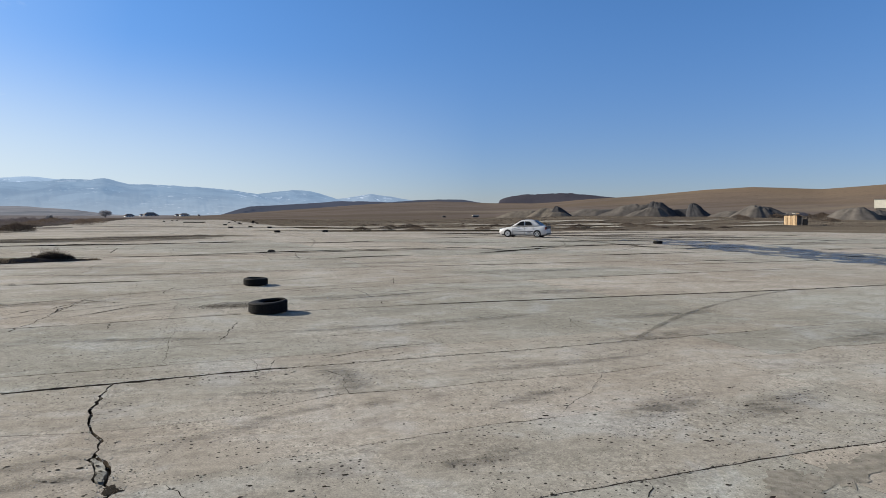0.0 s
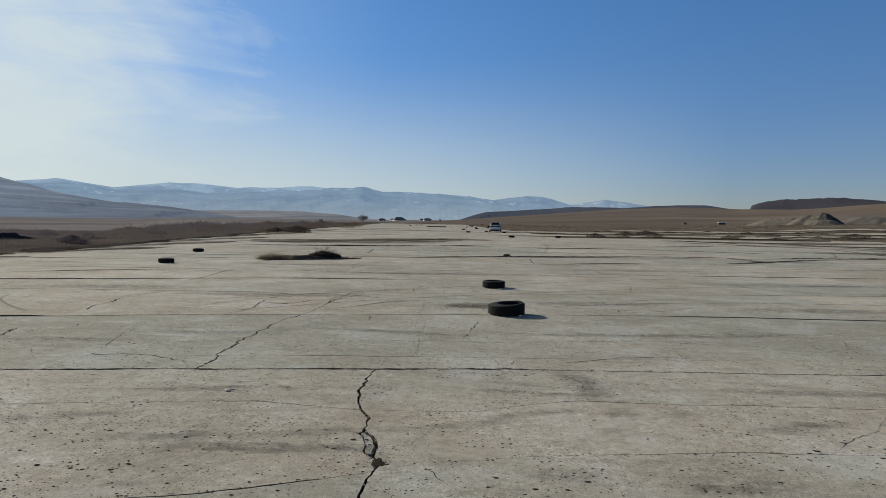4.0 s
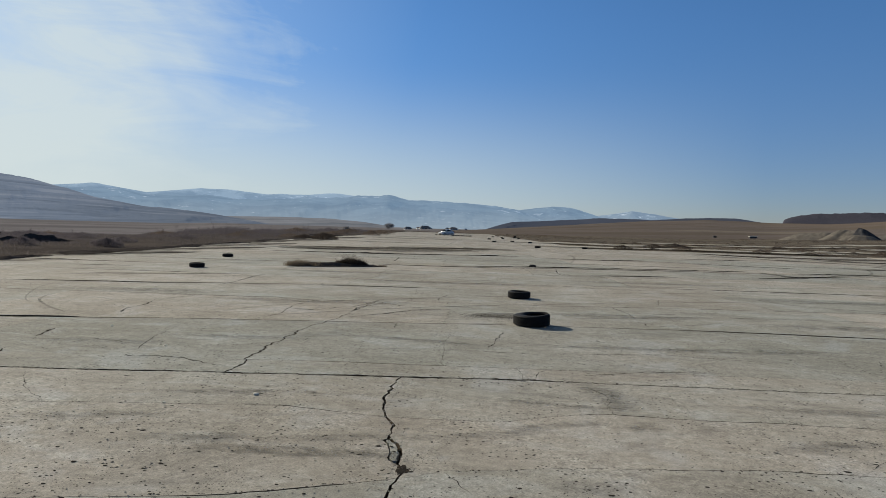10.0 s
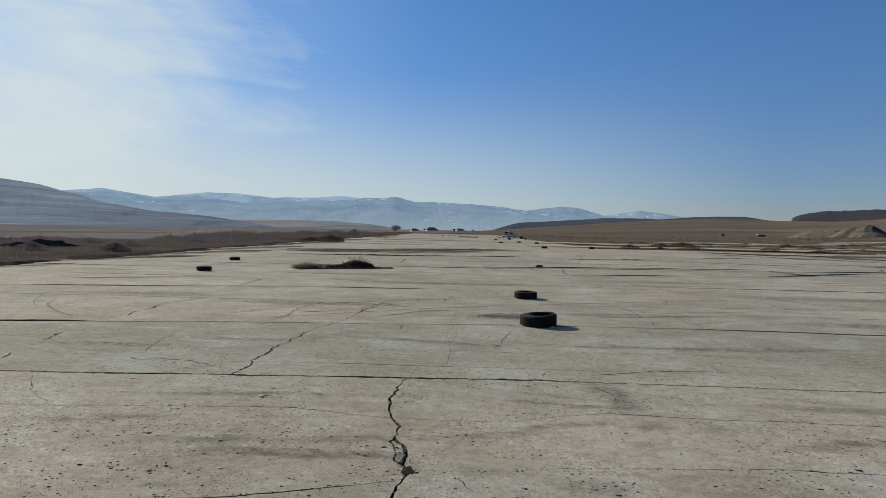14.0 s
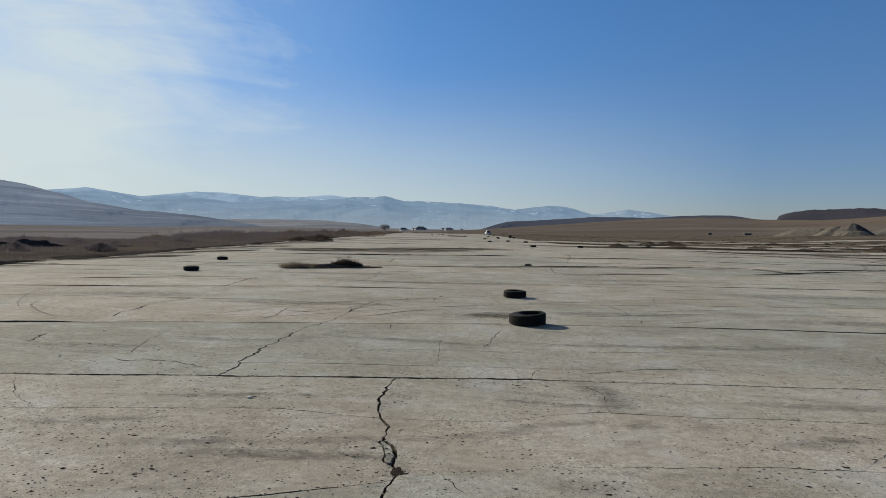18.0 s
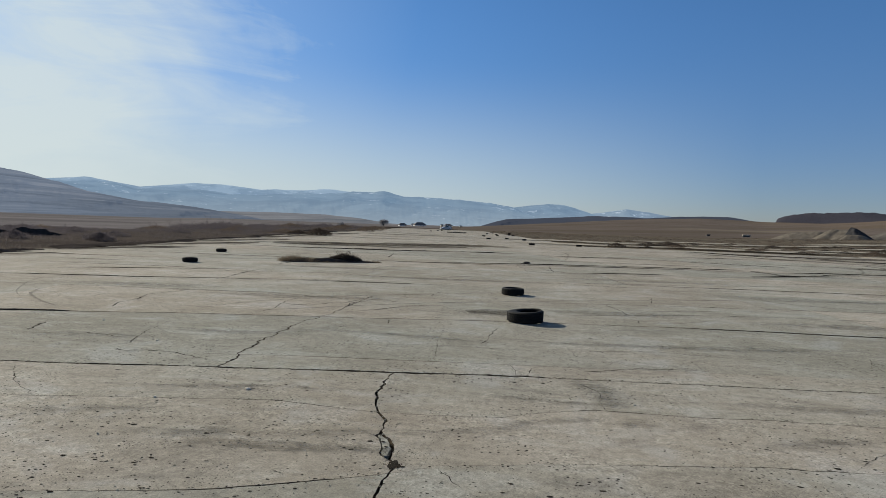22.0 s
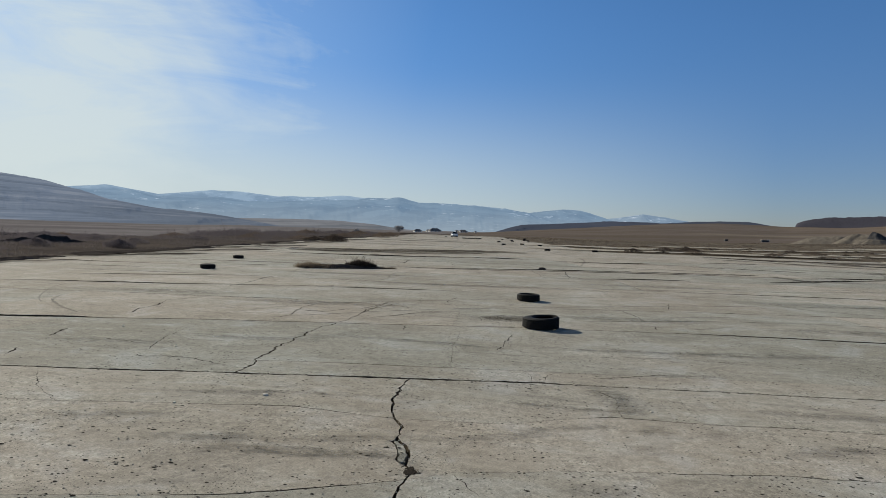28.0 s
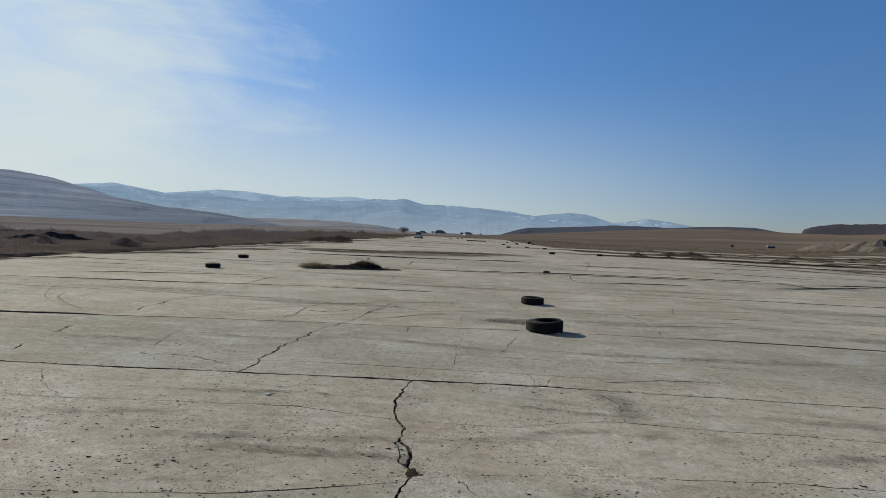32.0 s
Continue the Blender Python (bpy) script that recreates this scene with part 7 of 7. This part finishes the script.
def build_stains():
    """Soft old oil and rubber smudges soaked into the slabs."""
    m = Nodes("soaked_stain", 0.85, 0, 0.25)
    m.colour((0.070, 0.063, 0.052))
    tc = m.t.nodes.new("ShaderNodeTexCoord")
    grad = m.t.nodes.new("ShaderNodeTexGradient")
    grad.gradient_type = "SPHERICAL"
    m.link(tc.outputs["Object"], grad.inputs[0])
    blot = m.noise(5.5, 6, 0.75, m.scaled(m.pos, (0.6, 1.6, 1)), 0.6)
    m.link(m.math("MULTIPLY", m.range(grad.outputs[1], 0.0, 0.6), m.range(blot, 0.40, 0.65, 0.0, 0.52)), m.bsdf.inputs["Alpha"])
    n = 32
    vs = [(math.cos(6.2832 * i / n), math.sin(6.2832 * i / n), 0) for i in range(n)]
    disc = mesh_of("stain", vs, [tuple(range(n))], m.mat)
    rows = ((-2.4, 4.36, 0.75, 0.14, 10), (-1.9, 4.2, 0.7, 0.13, 5), (-1.35, 4.26, 0.7, 0.15, 5), (-1.2, 4.62, 0.8, 0.10, 14), (-0.2, 4.9, 0.7, 0.09, 20), (0.35, 5.25, 0.7, 0.10, 25),
            (0.9, 6.62, 0.32, 0.25, -30), (1.05, 6.15, 0.25, 0.45, 0), (1.18, 5.36, 0.2, 0.2, 0), (-2.9, 5.62, 0.8, 0.09, 8), (-2.1, 5.8, 0.9, 0.07, 5), (0.4, 5.95, 0.9, 0.09, -5),
            (2.6, 5.2, 0.6, 0.17, 20), (3.6, 4.6, 0.8, 0.24, 20), (4.7, 4.4, 0.9, 0.26, 15), (3.0, 6.3, 0.8, 0.14, 0), (-4.0, 8.5, 1.3, 0.18, 4), (1.5, 9.2, 1.5, 0.18, 6),
            (-1.5, 9.0, 1.5, 0.18, -6), (3.6, 9.5, 1.8, 0.24, 12), (5.6, 7.5, 1.5, 0.26, 10), (-5.6, 7.7, 1.2, 0.2, 6), (-3.6, 4.7, 0.8, 0.12, 16), (2.2, 12.8, 2.0, 0.4, 8), (-4.5, 13.0, 2.6, 0.4, 8),
            (6.5, 12.6, 2.4, 0.4, 5), (-8.5, 13.6, 2.4, 0.5, 12), (-2.0, 19.0, 4.0, 0.5, 6), (5.0, 22.0, 4.0, 0.6, 6), (-6.0, 21.6, 3.5, 0.5, 6), (9.0, 18.0, 4.0, 0.6, 5), (14.0, 29.6, 3.6, 0.7, 4),
            (1.6, 3.9, 0.6, 0.12, 10), (4.0, 6.4, 1.0, 0.15, 8), (7.0, 9.2, 1.6, 0.3, 6), (9.0, 6.8, 1.6, 0.3, 10))
    for i, (x, y, a, b, t) in enumerate(rows):
        z = slab_top(x, y)
        for q in range(8):
            z = max(z, slab_top(x + a * math.cos(q * 0.785), y + b * math.sin(q * 0.785)))
        ob = part("stain", disc, m.mat, pavement)
        ob.matrix_basis = pose(x, y, z + 0.0065 + 0.0003 * (i % 9), 0, 0, t) @ Matrix.Diagonal((a, b, 1, 1))


build_stains()


def build_tuft():
    rnd = random.Random(77)
    for x, y, n in ((-0.74, 4.03, 90), (-1.0, 4.98, 16)):
        vs, fs = [], []
        blades(vs, fs, 0, 0, -0.04, n, 0.06, 0.08, rnd, 0.005, 1.4)
        tagged(thing("grass_tuft", "tiny dead grass tuft in a crack", "weeds", "crack weeds", data=mesh_of("grass_tuft", vs, fs, SCRUB), at=pose(x, y, 0)), kind="stuff")


build_tuft()


def build_spalls():
    for i, (x, y, a, b, t) in enumerate(((3.42, 2.98, 0.30, 0.15, 25), (3.85, 3.02, 0.22, 0.11, 40), (4.3, 3.10, 0.35, 0.12, 15), (4.95, 3.05, 0.4, 0.16, 10), (5.6, 3.2, 0.5, 0.14, 8))):
        vs, fs, n = [], [], 60
        for k in range(n):
            q = 2 * math.pi * k / n
            r = 1 + 0.5 * wave(math.cos(q) * 1.4, math.sin(q) * 1.4, 1.0, i * 3.1) + 0.35 * wave(math.cos(q) * 5, math.sin(q) * 5, 1.0, i)
            lx, ly = a * r * math.cos(q), b * r * math.sin(q)
            px, py = x + lx * math.cos(radians(t)) - ly * math.sin(radians(t)), y + lx * math.sin(radians(t)) + ly * math.cos(radians(t))
            vs.append((px, py, slab_top(px, py) + 0.0022 + 0.0003 * i))
        vs.append((x, y, slab_top(x, y) + 0.0024 + 0.0003 * i))
        fs = [(n, k, (k + 1) % n) for k in range(n)]
        part("spall", mesh_of("spall", vs, fs, SPALL), SPALL, pavement, "greyish scaled skin of concrete")


build_spalls()


# ---- what moves ----
# seconds, x, y, and the heading in degrees clockwise from the runway's far end
DRIVE = [
    (0, 22.70, 49.95, -50),
    (0.5, 18.14, 54.41, -54),
    (1, 12.94, 58.95, -55),
    (1.3, 9.96, 61.55, -45),
    (1.6, 7.43, 64.42, -28),
    (1.9, 5.19, 67.65, -22),
    (2.2, 3.29, 71.27, -12),
    (2.5, 1.99, 75.32, -9),
    (2.8, 1.23, 79.84, -8),
    (3.1, 0.41, 84.35, -8),
    (3.4, 0.22, 88.35, -4),
    (3.7, 0.40, 91.85, 2),
    (4, 0.85, 95.85, 2),
    (4.5, 0.82, 103.85, 0),
    (5.5, -0.22, 123.85, -2),
    (6.5, -1.86, 145.84, -2),
    (6.8, -2.06, 150.84, -4),
    (7.1, -2.68, 154.83, -10),
    (7.4, -3.38, 157.31, -16),
    (7.7, -4.51, 159.29, -26),
    (8, -5.80, 160.25, -40),
    (8.3, -7.95, 160.65, -58),
    (8.6, -9.94, 160.04, -80),
    (8.9, -11.77, 159.42, -95),
    (9.2, -13.86, 158.24, -103),
    (9.5, -15.36, 157.10, -112),
    (9.8, -16.66, 154.96, -126),
    (10.1, -17.24, 151.88, -148),
    (10.4, -16.94, 147.88, -175),
    (10.7, -15.95, 144.98, -205),
    (11, -14.95, 142.57, -227),
    (11.3, -12.85, 141.27, -246),
    (11.6, -11.52, 140.88, -262),
    (11.9, -10.04, 140.99, -270),
    (12.2, -8.82, 141.58, -278),
    (12.5, -7.68, 142.14, -285),
    (12.8, -6.83, 143.19, -292),
    (13.1, -5.82, 144.73, -300),
    (13.4, -4.69, 146.78, -308),
    (13.7, -3.87, 149.80, -318),
    (14, -3.33, 153.81, -330),
    (14.5, -3.03, 161.82, -352),
    (15.5, -3.99, 175.80, -362),
    (16.5, -4.95, 188.79, -366),
    (16.8, -4.82, 192.79, -364),
    (17.1, -4.91, 197.79, -364),
    (17.4, -5.77, 202.77, -374),
    (17.7, -6.93, 207.73, -378),
    (18, -8.14, 212.69, -372),
    (18.5, -9.02, 220.67, -360),
    (19, -8.55, 227.69, -355),
    (19.5, -8.05, 232.71, -358),
    (20, -9.10, 235.67, -378),
    (20.5, -12.07, 236.54, -420),
    (21, -16.09, 235.30, -445),
    (21.5, -20.10, 231.98, -456),
    (22, -23.67, 226.62, -472),
    (22.5, -25.29, 220.41, -500),
    (23, -26.21, 214.25, -533),
    (23.5, -24.73, 209.40, -552),
    (24, -23.47, 205.52, -550),
    (24.5, -21.64, 201.69, -546),
    (25, -20.97, 197.74, -534),
    (25.5, -22.41, 193.56, -512),
    (26.5, -22.87, 183.43, -530),
    (27.5, -21.30, 174.56, -552),
    (27.8, -20.12, 171.68, -552),
    (28.1, -19.13, 168.77, -550),
    (28.4, -18.01, 165.88, -548),
    (28.7, -17.31, 163.44, -544),
    (29, -16.99, 160.96, -530),
    (29.3, -17.61, 158.88, -505),
    (29.6, -18.68, 156.24, -472),
    (29.9, -19.53, 153.61, -457),
    (30.2, -20.80, 150.92, -452),
    (30.5, -22.04, 148.22, -450),
    (30.8, -23.07, 145.53, -449),
    (31.1, -24.33, 142.79, -440),
    (31.4, -25.23, 141.62, -415),
    (31.7, -26.11, 143.50, -385),
    (32, -26.54, 146.47, -366),
]


def track(t):
    """Where the second car is: it comes round the bend in the valley, drives off to the west and stops."""
    s = t if t < 10 else 10 + 2.0 * (1 - math.exp(-(t - 10) / 2.0))
    az = radians(-34.6 - 2.8 * (min(s, 5.0) - 1.5) - 1.6 * max(0.0, s - 5.0))
    r = 195 - 7.5 * (s - 1.5)
    return r * math.sin(az), r * math.cos(az)


def drive_passer():
    rows, turn, rolls = [], 0.0, []
    for i in range(32 * 30 + 1):
        t = i / 30
        x, y = track(t)
        if i:
            step = math.hypot(x - px, y - py)
            turn -= math.degrees(step / 0.305)
        px, py = x, y
        rolls.append((t, turn))
        if i % 15 == 0:
            a, b = track(min(t, 14.0) - 0.1), track(min(t, 14.0) + 0.1)
            heading = math.degrees(math.atan2(b[0] - a[0], b[1] - a[1]))
            rows.append((t, pose(x, y, height(x, y) + 0.02, 0, 0, -heading)))
    walk(PASSER, rows)
    for wheel in PASSER_WHEELS:
        at = wheel.matrix_basis.translation.copy()
        walk(wheel, [(t, pose(*at, q)) for t, q in rolls if t < 20 or t == 32])


def motions():
    drive_passer()
    walk(CAR, [(t, pose(x, y, 0.004, 0, 0, -h)) for t, x, y, h in DRIVE])
    # wheels roll with the distance driven, never more than 80 degrees in a step
    steps = [i / 30 for i in range(32 * 30 + 1)]
    ts = [r[0] for r in DRIVE]
    xs = np.interp(steps, ts, [r[1] for r in DRIVE])
    ys = np.interp(steps, ts, [r[2] for r in DRIVE])
    for wheel, s, y in WHEELS:
        turn, rows = 0.0, []
        for i, t in enumerate(steps):
            if i:
                turn -= min(80.0, math.degrees(math.hypot(xs[i] - xs[i - 1], ys[i] - ys[i - 1]) / 0.305))
            rows.append((t, pose(s * 0.80, y, 0.305, turn)))
        walk(wheel, rows)


motions()
